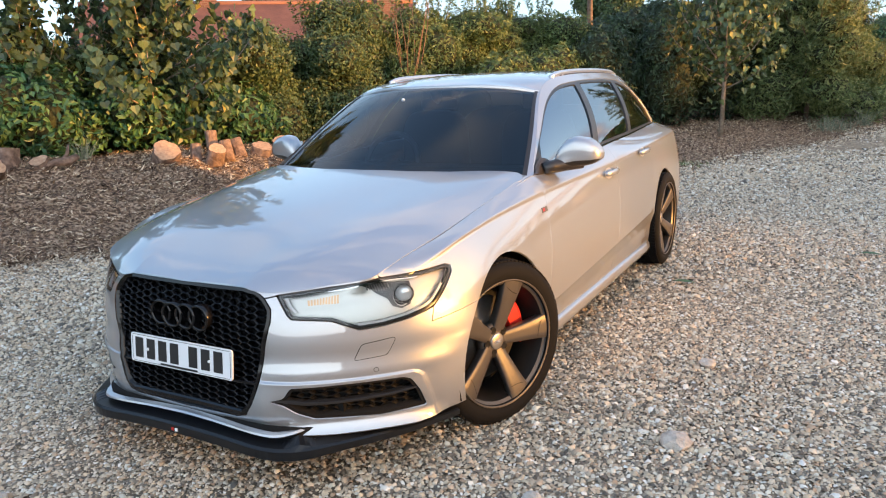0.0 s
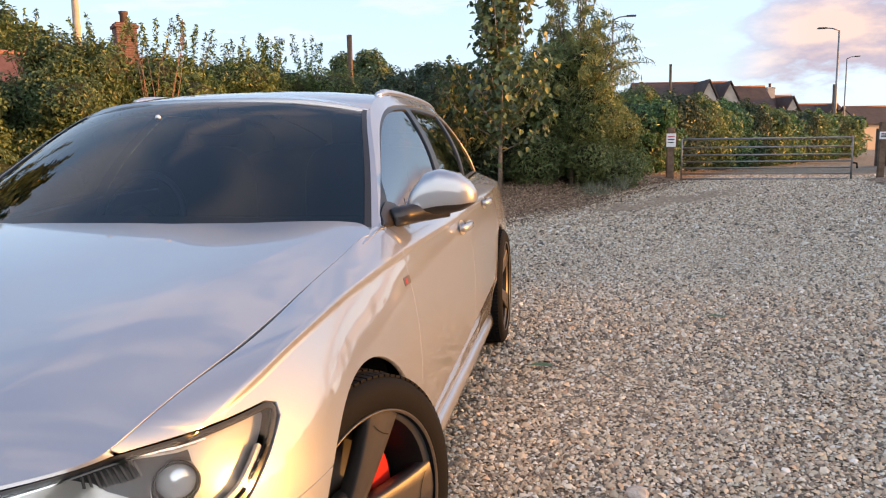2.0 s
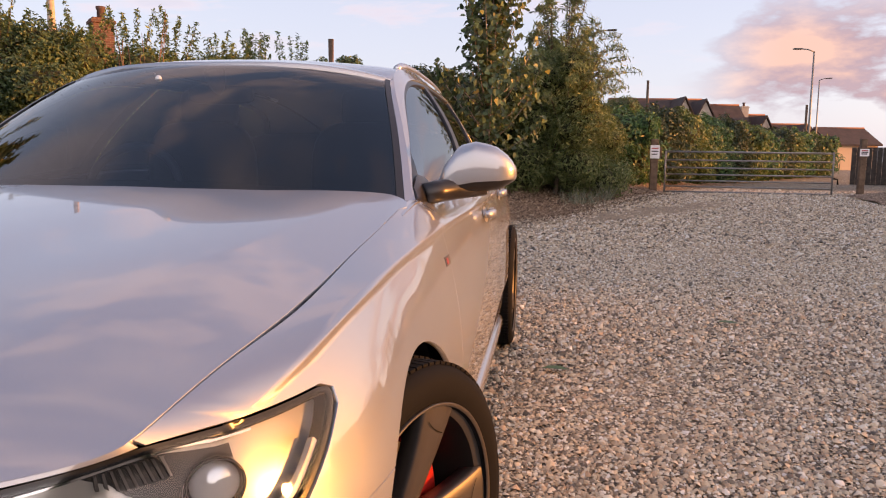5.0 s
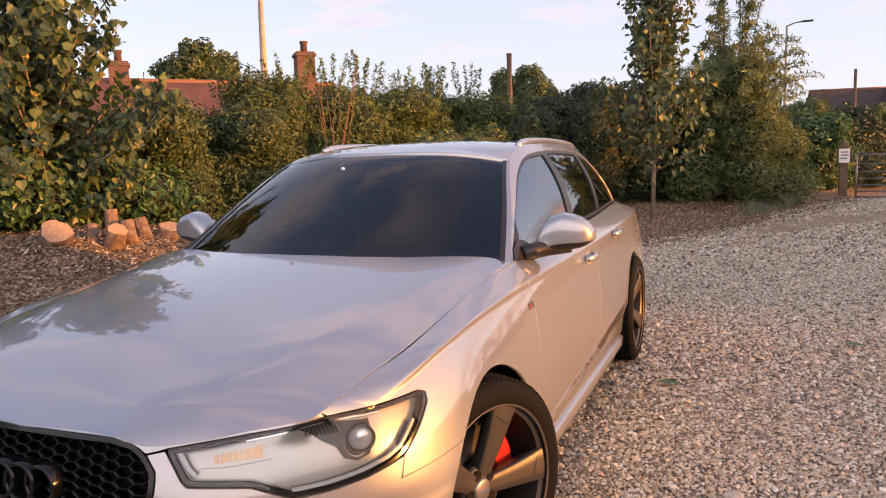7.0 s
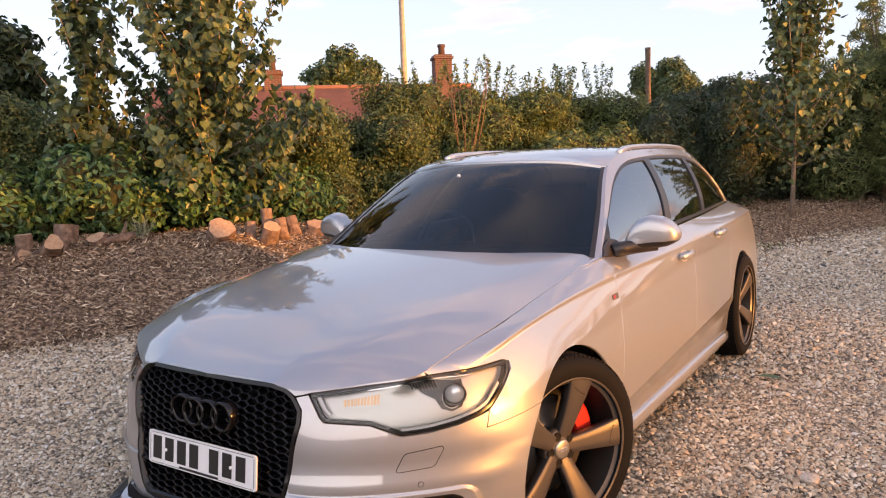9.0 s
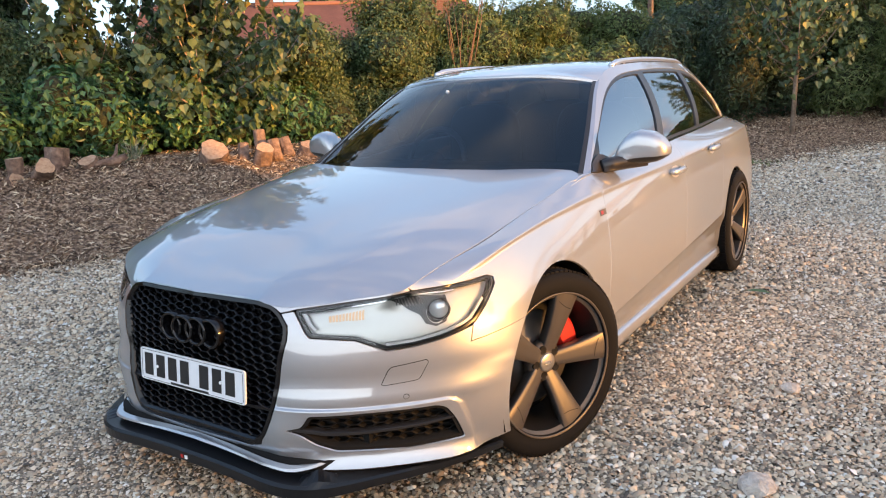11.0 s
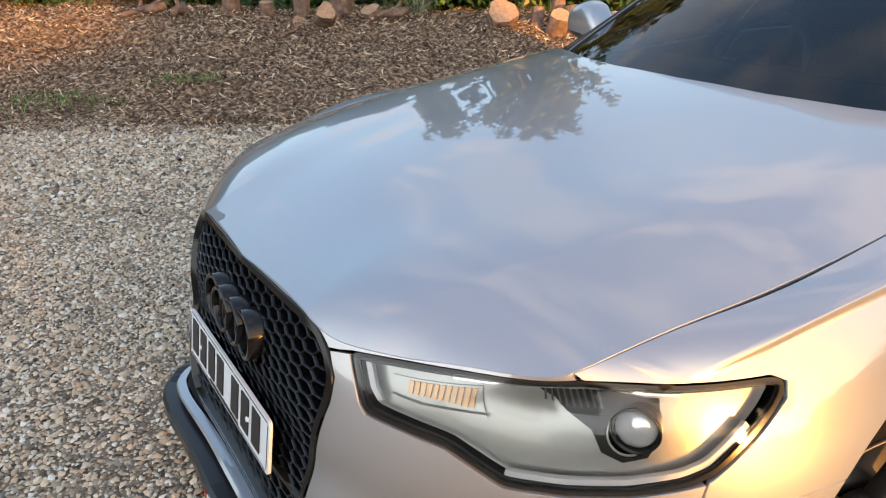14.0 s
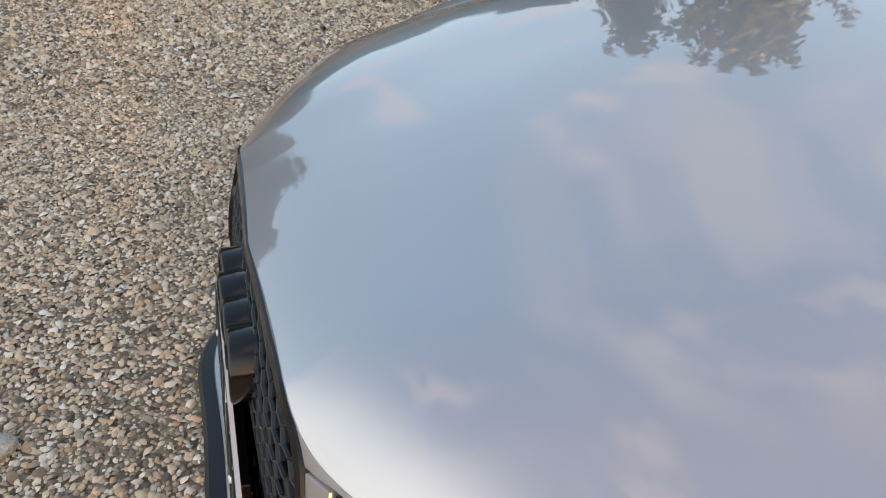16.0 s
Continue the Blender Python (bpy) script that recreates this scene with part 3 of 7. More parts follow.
def mesh_with_normals(name, verts, faces, normals):
    me = bpy.data.meshes.new(name)
    me.from_pydata([tuple(v) for v in verts], [], [tuple(f) for f in faces])
    me.polygons.foreach_set("use_smooth", [True] * len(me.polygons))
    me.normals_split_custom_set_from_vertices([tuple(n) for n in normals])
    NORMALS[me.name] = np.asarray(normals, float)
    return me


def link(name, me, mat, parent=None, label=""):
    ob = new(name, me)
    if mat:
        me.materials.append(mat)
    ob.parent = parent
    return tagged(ob, label)


def panel_data(func, outline, step, holes=(), depth=0.012, flip=False, lift=0.0, lines=(), soft_edge=0.001):
    """Vertices, faces and normals of the piece of a surface inside an outline in its own coordinates, with turned-in edges."""
    loops = [dense(outline, step)] + [dense(h, step) for h in holes]
    pts, edges = [], []
    for lp in loops:
        base = len(pts)
        pts += list(lp)
        edges += [(base + i, base + (i + 1) % len(lp)) for i in range(len(lp))]
    lo, hi = loops[0].min(0), loops[0].max(0)
    gx, gy = np.meshgrid(np.arange(lo[0] + step / 2, hi[0], step), np.arange(lo[1] + step / 2, hi[1], step))
    g = np.stack([gx.ravel(), gy.ravel()], 1)
    keep = inside(g, loops[0])
    for lp in loops[1:]:
        keep &= ~inside(g, lp)
    g = g[keep]
    for lp in loops:
        if len(g):
            g = g[near_edge(g, lp) > step * 0.45]
    for ln in lines:
        ln = np.asarray(ln, float)
        ok = inside(ln, loops[0]) & (near_edge(ln, loops[0]) > 0.003)
        for lp in loops[1:]:
            ok &= ~inside(ln, lp) & (near_edge(ln, lp) > 0.003)
        if len(g):
            g = g[near_edge(g, np.r_[ln, ln[::-1]]) > 0.007]
        base, last = len(pts), None
        for p, k in zip(ln, ok):
            if k:
                pts.append(p)
                if last is not None:
                    edges.append((last, len(pts) - 1))
                last = len(pts) - 1
            else:
                last = None
    pts += list(g)
    v2, _, tris, *_ = geometry.delaunay_2d_cdt([Vector(p) for p in pts], edges, [], 0, 1e-6)
    v2 = np.array([tuple(p) for p in v2])
    tris = np.array([tuple(t) for t in tris if len(t) == 3])
    mid = v2[tris].mean(1)
    keep = inside(mid, loops[0])
    for lp in loops[1:]:
        keep &= ~inside(mid, lp)
    tris = tris[keep]
    P = lambda q: func(q[:, 0], q[:, 1])
    e = soft_edge
    pos = P(v2)
    nor = np.cross(P(v2 + (e, 0)) - P(v2 - (e, 0)), P(v2 + (0, e)) - P(v2 - (0, e)))
    nor /= np.linalg.norm(nor, axis=1, keepdims=True) + 1e-12
    if flip:
        nor, tris = -nor, tris[:, ::-1]
    # the way round of each triangle follows the surface's normal
    fn = np.cross(pos[tris[:, 1]] - pos[tris[:, 0]], pos[tris[:, 2]] - pos[tris[:, 0]])
    bad = (fn * nor[tris].mean(1)).sum(1) < 0
    tris[bad] = tris[bad][:, ::-1]
    pos = pos + nor * lift
    verts, normals, faces = list(pos), list(nor), [tuple(t) for t in tris]
    if depth > 0:
        count = {}
        for t in tris:
            for i, j in ((t[0], t[1]), (t[1], t[2]), (t[2], t[0])):
                count.setdefault((min(i, j), max(i, j)), []).append((i, j))
        for pair in count.values():
            if len(pair) == 1:
                i, j = pair[0]
                out = np.cross(pos[j] - pos[i], nor[i] + nor[j])
                out /= np.linalg.norm(out) + 1e-12
                b = len(verts)
                verts += [pos[i], pos[j], pos[j] - nor[j] * depth, pos[i] - nor[i] * depth]
                normals += [out * 0.8 + nor[i] * 0.6, out * 0.8 + nor[j] * 0.6, out, out]
                faces.append((b + 1, b, b + 3, b + 2))
    return np.array(verts), faces, np.array(normals)


def panel(name, func, outline, mat, parent, step=0.03, holes=(), depth=0.012, flip=False, lift=0.0, mirror=False, label="", lines=(), soft_edge=0.001):
    v, f, n = panel_data(func, outline, step, holes, depth, flip, lift, lines, soft_edge)
    ob = link(name, mesh_with_normals(name, v, f, n), mat, parent, label)
    if mirror:
        link(name, mesh_with_normals(name, v * (-1, 1, 1), [q[::-1] for q in f], n * (-1, 1, 1)), mat, parent, label)
    return ob


def part(name, bm, mat, parent=None, label="", smooth=True):
    me = bpy.data.meshes.new(name)
    bm.to_mesh(me)
    bm.free()
    me.polygons.foreach_set("use_smooth", [smooth] * len(me.polygons))
    return link(name, me, mat, parent, label)

# ---- the car ----
car = tagged(new("estate_car"), "silver estate car with gloss black grille parked on gravel", "car")


def ring_points(s0, z0, r, a0, a1, n=26):
    return [(s0 + r * math.cos(radians(a)), z0 + r * math.sin(radians(a))) for a in np.linspace(a0, a1, n)]


def along(a, b, n=40):
    return list(np.linspace(a, b, n))


def top_edge(s):
    return (float(s), float(belt_top(s)[0]) + 0.0003)


S_OF_Y = lambda y: float(np.interp(y, SIDE_Y, SIDE_S))
s_fa, s_ra, ARCH = S_OF_Y(-0.025), S_OF_Y(2.885), 0.375
HEADLIGHT = [(0.455, 0.722), (0.480, 0.658), (0.492, 0.645), (0.564, 0.639), (0.620, 0.634), (0.648, 0.622), (0.706, 0.597), (0.788, 0.601), (0.88, 0.613), (0.956, 0.628),
             (0.995, 0.643), (1.056, 0.6895), (1.092, 0.7195), (1.107, 0.7355), (1.1125, 0.748), (1.106, 0.7565), (1.088, 0.7596), (0.935, 0.757), (0.826, 0.759), (0.62, 0.743)]
HEADLIGHT = rounded(HEADLIGHT, 0.011, 5)
GRILLE_HALF = [(0.0, 0.755), (0.30, 0.7485), (0.372, 0.735), (0.403, 0.713), (0.4235, 0.678), (0.419, 0.635), (0.305, 0.315), (0.285, 0.280), (0.24, 0.263), (0.0, 0.252)]
GRILLE = rounded([(x, z) for x, z in GRILLE_HALF] + [(-x, z) for x, z in GRILLE_HALF[-2:0:-1]], 0.012, 5)
INTAKE = rounded([(0.372, 0.336), (0.425, 0.350), (0.452, 0.393), (0.616, 0.397), (0.844, 0.395), (0.876, 0.382), (0.907, 0.331), (0.940, 0.252), (0.758, 0.246), (0.528, 0.258), (0.468, 0.284), (0.421, 0.320)], 0.012, 4)


def shrunk(poly, d):
    """The outline drawn in by d metres."""
    p = np.asarray(poly, float)
    e = np.roll(p, -1, 0) - p
    area = 0.5 * np.sum(p[:, 0] * np.roll(p[:, 1], -1) - p[:, 1] * np.roll(p[:, 0], -1))
    n = np.stack([-e[:, 1], e[:, 0]], 1) / (np.hypot(*e.T)[:, None] + 1e-12) * (1 if area > 0 else -1)
    m = n + np.roll(n, 1, 0)
    m /= np.maximum((m * n).sum(1, keepdims=True), 0.4)
    return p + m * d


GAP = 0.0014
LAMP_IN = shrunk(HEADLIGHT, 0.0075)
CREASES = [[(s, float(ribs_at(s)[0, 0]) + dz) for s in np.linspace(0.85, 5.2, 190)] for dz in (-0.055, -0.036, -0.026, -0.0205, -0.0155, -0.010, -0.0025, 0.0012)]
STEPS = [[(k * s, 0.413 + dz) for s in np.linspace(0.345, 0.90, 60)] for dz in (-0.008, -0.0035, 0.0, 0.0035, 0.008) for k in (1, -1)]
STEPS += [[(k * (float(moulding_end(z)) + d), z) for z in np.linspace(0.405, 0.21, 26)] for d in (-0.015, -0.007, 0.0, 0.007, 0.015) for k in (1, -1)]
STEPS += [[(k * (0.345 + d), z) for z in np.linspace(0.405, 0.36, 6)] for d in (0.005, 0.018) for k in (1, -1)]
LOWLINE = [[(s, float(np.interp(s, [1.75, 2.0, 4.0, 4.1], [0.30, 0.375, 0.475, 0.40])) + dz) for s in np.linspace(1.9, 3.95, 90)] for dz in (-0.004, 0.004)]
# front bumper, with the openings for the grille and the two intakes
half = ([(0.0, 0.238), (0.30, 0.236), (0.46, 0.205), (0.6, 0.202), (0.95, 0.202)] + ring_points(s_fa, 0.345, ARCH, 202, 137, 16) + [(0.969, 0.584), (0.984, 0.632)]
        + [(0.956, 0.626), (0.88, 0.611), (0.788, 0.599), (0.705, 0.594), (0.646, 0.6195), (0.618, 0.6315), (0.562, 0.637), (0.490, 0.6425), (0.477, 0.657), (0.452, 0.719), (0.43, 0.7155)])
edge_r = half[1:]
outline = [(0.0, 0.238)] + edge_r + [(0.408, 0.712)] + [(s, z) for s, z in [(0.426, 0.678), (0.4215, 0.635), (0.307, 0.315), (0.285, 0.280), (0.24, 0.263), (0.0, 0.252)]]
outline = outline + [(-s, z) for s, z in outline[-2:0:-1]]
front_bumper = panel("front_bumper", belt, shrunk(outline, GAP), PAINT, car, 0.022, holes=[INTAKE[::-1], np.array([(-s, z) for s, z in INTAKE])], depth=0.02, lines=STEPS)
# bonnet: the long skin, and the nose that turns down to lamps and grille
lead = [belt_edge(s)[0] for s in np.linspace(0, 1.9, 70)]
lead = [p for p in lead if p[1] < 0.40]
corner = [(0.795, 0.432), (0.786, 0.470), (0.772, 0.498), (0.755, 0.514), (0.735, 0.522)]
right = [(p[0] - 0.0005, p[1]) for p in lead] + corner + [(0.62, 0.475), (0.45, 0.395), (0.25, 0.335), (0.0, 0.315)]
bonnet = panel("bonnet", hood, shrunk(np.array(right + [(-x, y) for x, y in right[-2:0:-1]]), 0.0006), PAINT, car, 0.02, depth=0.015,
               lines=[[(k * (float(hood_line(y)[0, 0]) + d), y) for y in np.linspace(-0.76, 0.36, 75)] for d in (-0.016, -0.006, 0.0, 0.006, 0.016) for k in (1, -1)])
def wing_top(x, y):
    """The wing's flat top beside the windscreen's foot."""
    p = hood(x, y)
    w = np.clip((p[:, 1] - 0.45) / 0.2, 0, 1)
    p[:, 2] = p[:, 2] * (1 - w) + foot_at(p[:, 1])[:, 0] * w
    return p


panel("wing_corner", wing_top, [(0.735, 0.36), (0.80, 0.36), (0.803, 0.50), (0.80, 0.60), (0.70, 0.60), (0.70, 0.50)], PAINT, car, 0.02, depth=0.01, lift=-0.004, mirror=True)
nose_low = [(0.0, 0.757), (0.30, 0.7505), (0.373, 0.7375), (0.406, 0.7155), (0.43, 0.7185), (0.455, 0.724), (0.62, 0.745), (0.822, 0.761)]
nose_low = [(s, min(z, top_edge(s)[1] - 0.0017)) for s, z in dense(nose_low + nose_low[::-1], 0.02)[: len(dense(nose_low + nose_low[::-1], 0.02)) // 2]]
nose_top = [(s, float(belt_top(s)[0]) + 0.0005) for s in np.linspace(0.822, 0.0, 40)]
panel("bonnet_nose", belt, nose_low + nose_top + [(-s, z) for s, z in (nose_low + nose_top)[::-1]][1:-1], PAINT, bonnet, 0.02, depth=0.01)
# wings, doors and tail
D1 = [(1.925, 0.25), (1.935, 0.40), (1.95, 0.52), (1.985, 0.66), (2.02, 0.80), (2.045, 0.88), (2.06, 0.95)]
D2 = [(3.05, 0.25), (3.075, 0.42), (3.12, 0.60), (3.155, 0.76), (3.175, 0.88), (3.185, 0.97)]
D3 = [(3.90, 0.25), (3.915, 0.40), (3.96, 0.56), (4.02, 0.70), (4.07, 0.82), (4.13, 0.93), (4.175, 1.0)]


def to_top(line):
    s = line[-1][0]
    return line[:-1] + [top_edge(s)]


wing = ([(0.832, 0.7605), (0.937, 0.7595), (1.09, 0.762), (1.1165, 0.752), (1.113, 0.732), (1.056, 0.685), (0.998, 0.641), (0.987, 0.634), (0.973, 0.586)] + ring_points(s_fa, 0.345, ARCH, 137, -16, 30)
        + [D1[0]] + to_top(D1)[1:] + [top_edge(s) for s in np.linspace(2.05, 0.832, 60)])
panel("front_wing", belt, shrunk(wing, 0.0007), PAINT, car, 0.025, mirror=True, lines=CREASES + LOWLINE, soft_edge=0.004)
panel("front_door", belt, shrunk(to_top(D1)[::-1] + D2[:1] + to_top(D2)[1:] + [top_edge(s) for s in np.linspace(3.17, 2.075, 30)], GAP), PAINT, car, 0.03, mirror=True, lines=CREASES + LOWLINE, soft_edge=0.004)
panel("rear_door", belt, shrunk(to_top(D2)[::-1] + D3[:1] + to_top(D3)[1:] + [top_edge(s) for s in np.linspace(4.16, 3.2, 30)], GAP), PAINT, car, 0.03, mirror=True, lines=CREASES + LOWLINE, soft_edge=0.004)
quarter = (D3[:1] + ring_points(s_ra, 0.345, ARCH, 196, -16, 34) + [(5.2, 0.25), (ARC[-1] - 0.001, 0.30)] + [top_edge(s) for s in np.linspace(ARC[-1] - 0.002, 4.19, 60)] + to_top(D3)[::-1][:-1])
panel("rear_quarter", belt, shrunk(quarter, GAP), PAINT, car, 0.035, mirror=True, lines=CREASES + LOWLINE, soft_edge=0.004)
# arches: dark liners behind the openings
for y0 in (0.02, 2.885):
    for sx in (1, -1):
        bm = bmesh.new()
        rows = []
        for a in np.linspace(-20, 200, 30):
            y, z = y0 + 0.385 * math.cos(radians(a)), 0.345 + 0.385 * math.sin(radians(a))
            rows.append([bm.verts.new((sx * x, y, z)) for x in (0.885, 0.60)])
        for a, b in zip(rows, rows[1:]):
            bm.faces.new((a[0], b[0], b[1], a[1]))
        bm.faces.new([r[1] for r in rows])
        part("arch_liner", bm, LINER, car)


def box(bm, lo, hi, bevel=0.0):
    c = [(a + b) / 2 for a, b in zip(lo, hi)]
    d = [b - a for a, b in zip(lo, hi)]
    made = bmesh.ops.create_cube(bm, size=1.0, matrix=Matrix.Translation(c) @ Matrix.Diagonal((*d, 1)))
    if bevel:
        es = list({e for v in made["verts"] for e in v.link_edges})
        bmesh.ops.bevel(bm, geom=es, offset=bevel, segments=3, affect="EDGES", profile=0.6)


def box_part(name, lo, hi, mat, parent, bevel=0.004, label=""):
    bm = bmesh.new()
    box(bm, lo, hi, bevel)
    return part(name, bm, mat, parent, label, smooth=False)


def sweep(path, section, closed_section=True):
    """A bar: the section (out, up) led along a path of (x, y, z) with the way out at each place."""
    bm, rings = bmesh.new(), []
    for p, out in path:
        rings.append([bm.verts.new((p[0] + out[0] * a, p[1] + out[1] * a, p[2] + b)) for a, b in section])
    n = len(section)
    for r, q in zip(rings, rings[1:]):
        for i in range(n if closed_section else n - 1):
            bm.faces.new((r[i], q[i], q[(i + 1) % n], r[(i + 1) % n]))
    if closed_section:
        bm.faces.new(rings[0][::-1])
        bm.faces.new(rings[-1])
    bmesh.ops.recalc_face_normals(bm, faces=bm.faces)
    return bm


def tube(points, r, n=10, close=False):
    """A round bar along points."""
    pts = [Vector(p) for p in points]
    bm, rings = bmesh.new(), []
    for i, p in enumerate(pts):
        a, b = (pts[i - 1], pts[(i + 1) % len(pts)]) if close else (pts[max(i - 1, 0)], pts[min(i + 1, len(pts) - 1)])
        q = (b - a).to_track_quat("Z", "Y")
        rr = r[i] if isinstance(r, (list, tuple)) else r
        rings.append([bm.verts.new(p + q @ Vector((rr * math.cos(k * math.tau / n), rr * math.sin(k * math.tau / n), 0))) for k in range(n)])
    pairs = list(zip(rings, rings[1:])) + ([(rings[-1], rings[0])] if close else [])
    for u, v in pairs:
        for k in range(n):
            bm.faces.new((u[k], u[(k + 1) % n], v[(k + 1) % n], v[k]))
    if not close:
        bm.faces.new(rings[0][::-1])
        bm.faces.new(rings[-1])
    bmesh.ops.recalc_face_normals(bm, faces=bm.faces)
    return bm


# sills, lower blade and splitter
def flank(y0, y1, n=30):
    return [((float(plan_at(S_OF_Y(y))[0, 0]), y, 0.0), (1, 0)) for y in np.linspace(y0, y1, n)]


for sx in (1, -1):
    bm = sweep(flank(0.35, 2.50), [(-0.07, 0.175), (-0.045, 0.172), (-0.028, 0.182), (-0.021, 0.205), (-0.023, 0.232), (-0.030, 0.248), (-0.07, 0.252)])
    if sx < 0:
        bmesh.ops.scale(bm, vec=(-1, 1, 1), verts=bm.verts)
        bmesh.ops.reverse_faces(bm, faces=bm.faces)
    part("side_skirt", bm, PAINT, car)
lip_plan = spline([0, 0.25, 0.45, 0.538, 0.656, 0.878, 1.047, 1.17], [(0, -0.985), (0.25, -0.983), (0.45, -0.968), (0.525, -0.92), (0.602, -0.83), (0.727, -0.647), (0.81, -0.50), (0.861, -0.388)])


def lip_path(s0, s1, n):
    out = []
    for s in np.linspace(s0, s1, n):
        p, q = lip_plan(abs(s))[0], lip_plan(abs(s) + 0.01)[0] - lip_plan(abs(s) - 0.01)[0]
        q /= np.hypot(*q)
        k = -1 if s < 0 else 1
        out.append(((k * p[0], p[1], max(0.014 * (1 - abs(s) / 0.45), -0.014)), (k * q[1], -q[0]) if abs(s) > 0.02 else (0, -1)))
    return out


def splitter_shell():
    """The lip, thinner towards the wheels."""
    section = [(-0.16, 0.150), (-0.02, 0.146), (0.0, 0.152), (0.002, 0.185), (-0.006, 0.193), (-0.05, 0.196), (-0.16, 0.20)]
    bm, rings = bmesh.new(), []
    for (p, o), q in zip(lip_path(-1.16, 1.16, 91), np.linspace(-1.16, 1.16, 91)):
        k = float(np.interp(abs(q), [0.5, 0.7, 1.16], [1.0, 0.75, 0.55]))
        rings.append([bm.verts.new((p[0] + o[0] * a, p[1] + o[1] * a, p[2] + 0.200 - (0.200 - b) * k)) for a, b in section])
    for r, q in zip(rings, rings[1:]):
        for i in range(7):
            bm.faces.new((r[i], q[i], q[(i + 1) % 7], r[(i + 1) % 7]))
    bm.faces.new(rings[0][::-1])
    bm.faces.new(rings[-1])
    bmesh.ops.recalc_face_normals(bm, faces=bm.faces)
    return bm


part("splitter", splitter_shell(), LIPBLACK, car, "gloss black front splitter", smooth=False)
def blade_path():
    """The lip's line, led into the bumper towards its ends."""
    return [((p[0] - o[0] * d, p[1] - o[1] * d, p[2] + 0.3 * d), o) for (p, o), d in zip(lip_path(-0.60, 0.60, 61), [0.055 * max(0.0, (abs(q) - 0.40) / 0.20) ** 1.5 for q in np.linspace(-0.60, 0.60, 61)])]


part("lower_blade", sweep(blade_path(), [(-0.066, 0.214), (-0.044, 0.212), (-0.038, 0.217), (-0.044, 0.224), (-0.066, 0.227)]), PAINT, car, smooth=False)
part("lower_slot", sweep(lip_path(-1.08, 1.08, 61), [(-0.14, 0.16), (-0.075, 0.16), (-0.075, 0.235), (-0.14, 0.235)]), LINER, car)
for sx in (1, -1):
    path = lip_path(0.45, 0.60, 9) if sx > 0 else lip_path(-0.60, -0.45, 9)
    bm = bmesh.new()
    rows = []
    for i, (p, o) in enumerate(path):
        q = 1 - abs(i - 4) / 4
        rows.append([bm.verts.new((p[0] + o[0] * a, p[1] + o[1] * a, p[2] + b)) for a, b in ((0.001, 0.186), (-0.012, 0.190 + 0.014 * q), (-0.055, 0.194 + 0.028 * q), (-0.075, 0.19))])
    for a, b in zip(rows, rows[1:]):
        for i in range(4):
            bm.faces.new((a[i], a[(i + 1) % 4], b[(i + 1) % 4], b[i]))
    bmesh.ops.recalc_face_normals(bm, faces=bm.faces)
    part("splitter_fin", bm, LIPBLACK, car, smooth=False)
for dx, col in ((-0.012, RED), (0.006, WHITE)):
    box_part("sticker", (dx - 0.006, -0.989, 0.176), (dx + 0.006, -0.9865, 0.188), col, car, 0.0, "small red and white splitter badge")

# ---- grille ----
GR_IN = shrunk(GRILLE, 0.011)


def hex_mesh(func, region, tip, flat, high, bar, deep, lift):
    """A honeycomb of wide six-sided cells on a surface: thin bars with a rounded front and deep walls."""
    verts, faces = [], []
    lo, hi = region.min(0), region.max(0)
    ring = np.array([(flat, 0.5 * high), (-flat, 0.5 * high), (-tip, 0), (-flat, -0.5 * high), (flat, -0.5 * high), (tip, 0)])
    for row in range(int((hi[1] - lo[1]) / (high / 2)) + 2):
        cz = lo[1] + row * high / 2
        n = int((hi[0] - lo[0]) / (2 * (tip + flat))) + 3
        for col in range(-n // 2 - 1, n // 2 + 2):
            c = np.array([0.5 * (lo[0] + hi[0]) + (2 * col + row % 2) * (tip + flat), cz])
            if not inside(np.array([c]), region)[0]:
                continue
            loops = []
            for k, back in ((1.0, 0.0), (1 - bar / high, 0.0008), (1 - 2 * bar / high, 0.004), (1 - 2.4 * bar / high, deep)):
                q = c + ring * k
                loops.append(func(q[:, 0], q[:, 1]) + (0, lift + back, 0))
            base = len(verts)
            verts += [p for lp in loops for p in lp]
            for j in range(3):
                faces += [(base + 6 * j + k, base + 6 * j + (k + 1) % 6, base + 6 * j + 6 + (k + 1) % 6, base + 6 * j + 6 + k) for k in range(6)]
    return verts, faces


def mesh_part(name, verts, faces, mat, parent, label="", smooth=False):
    me = bpy.data.meshes.new(name)
    me.from_pydata([tuple(v) for v in verts], [], faces)
    me.polygons.foreach_set("use_smooth", [smooth] * len(me.polygons))
    return link(name, me, mat, parent, label)


grille = panel("grille_frame", belt, GRILLE, BLACK, car, 0.02, holes=[GR_IN[::-1]], depth=0.03, lift=0.003, label="gloss black grille surround")
v, f = hex_mesh(belt, shrunk(GRILLE, 0.004), 0.0290, 0.0130, 0.0245, 0.0021, 0.022, 0.010)
mesh_part("honeycomb", v, f, DARKMESH, grille)
panel("grille_back", belt, shrunk(GRILLE, 0.004), LINER, grille, 0.05, depth=0.0, lift=-0.06)
# the flat bar below the number plate and the deep lower lip of the frame
panel("grille_bar", belt, [(-0.335, 0.402), (0.335, 0.402), (0.330, 0.394), (-0.330, 0.394)], BLACK, grille, 0.03, depth=0.03, lift=-0.004)
panel("lower_frame", belt, [(-0.30, 0.315), (-0.26, 0.285), (0.26, 0.285), (0.30, 0.315), (0.285, 0.272), (0.24, 0.26), (-0.24, 0.26), (-0.285, 0.272)], BLACK, grille, 0.02, depth=0.05, lift=0.002)
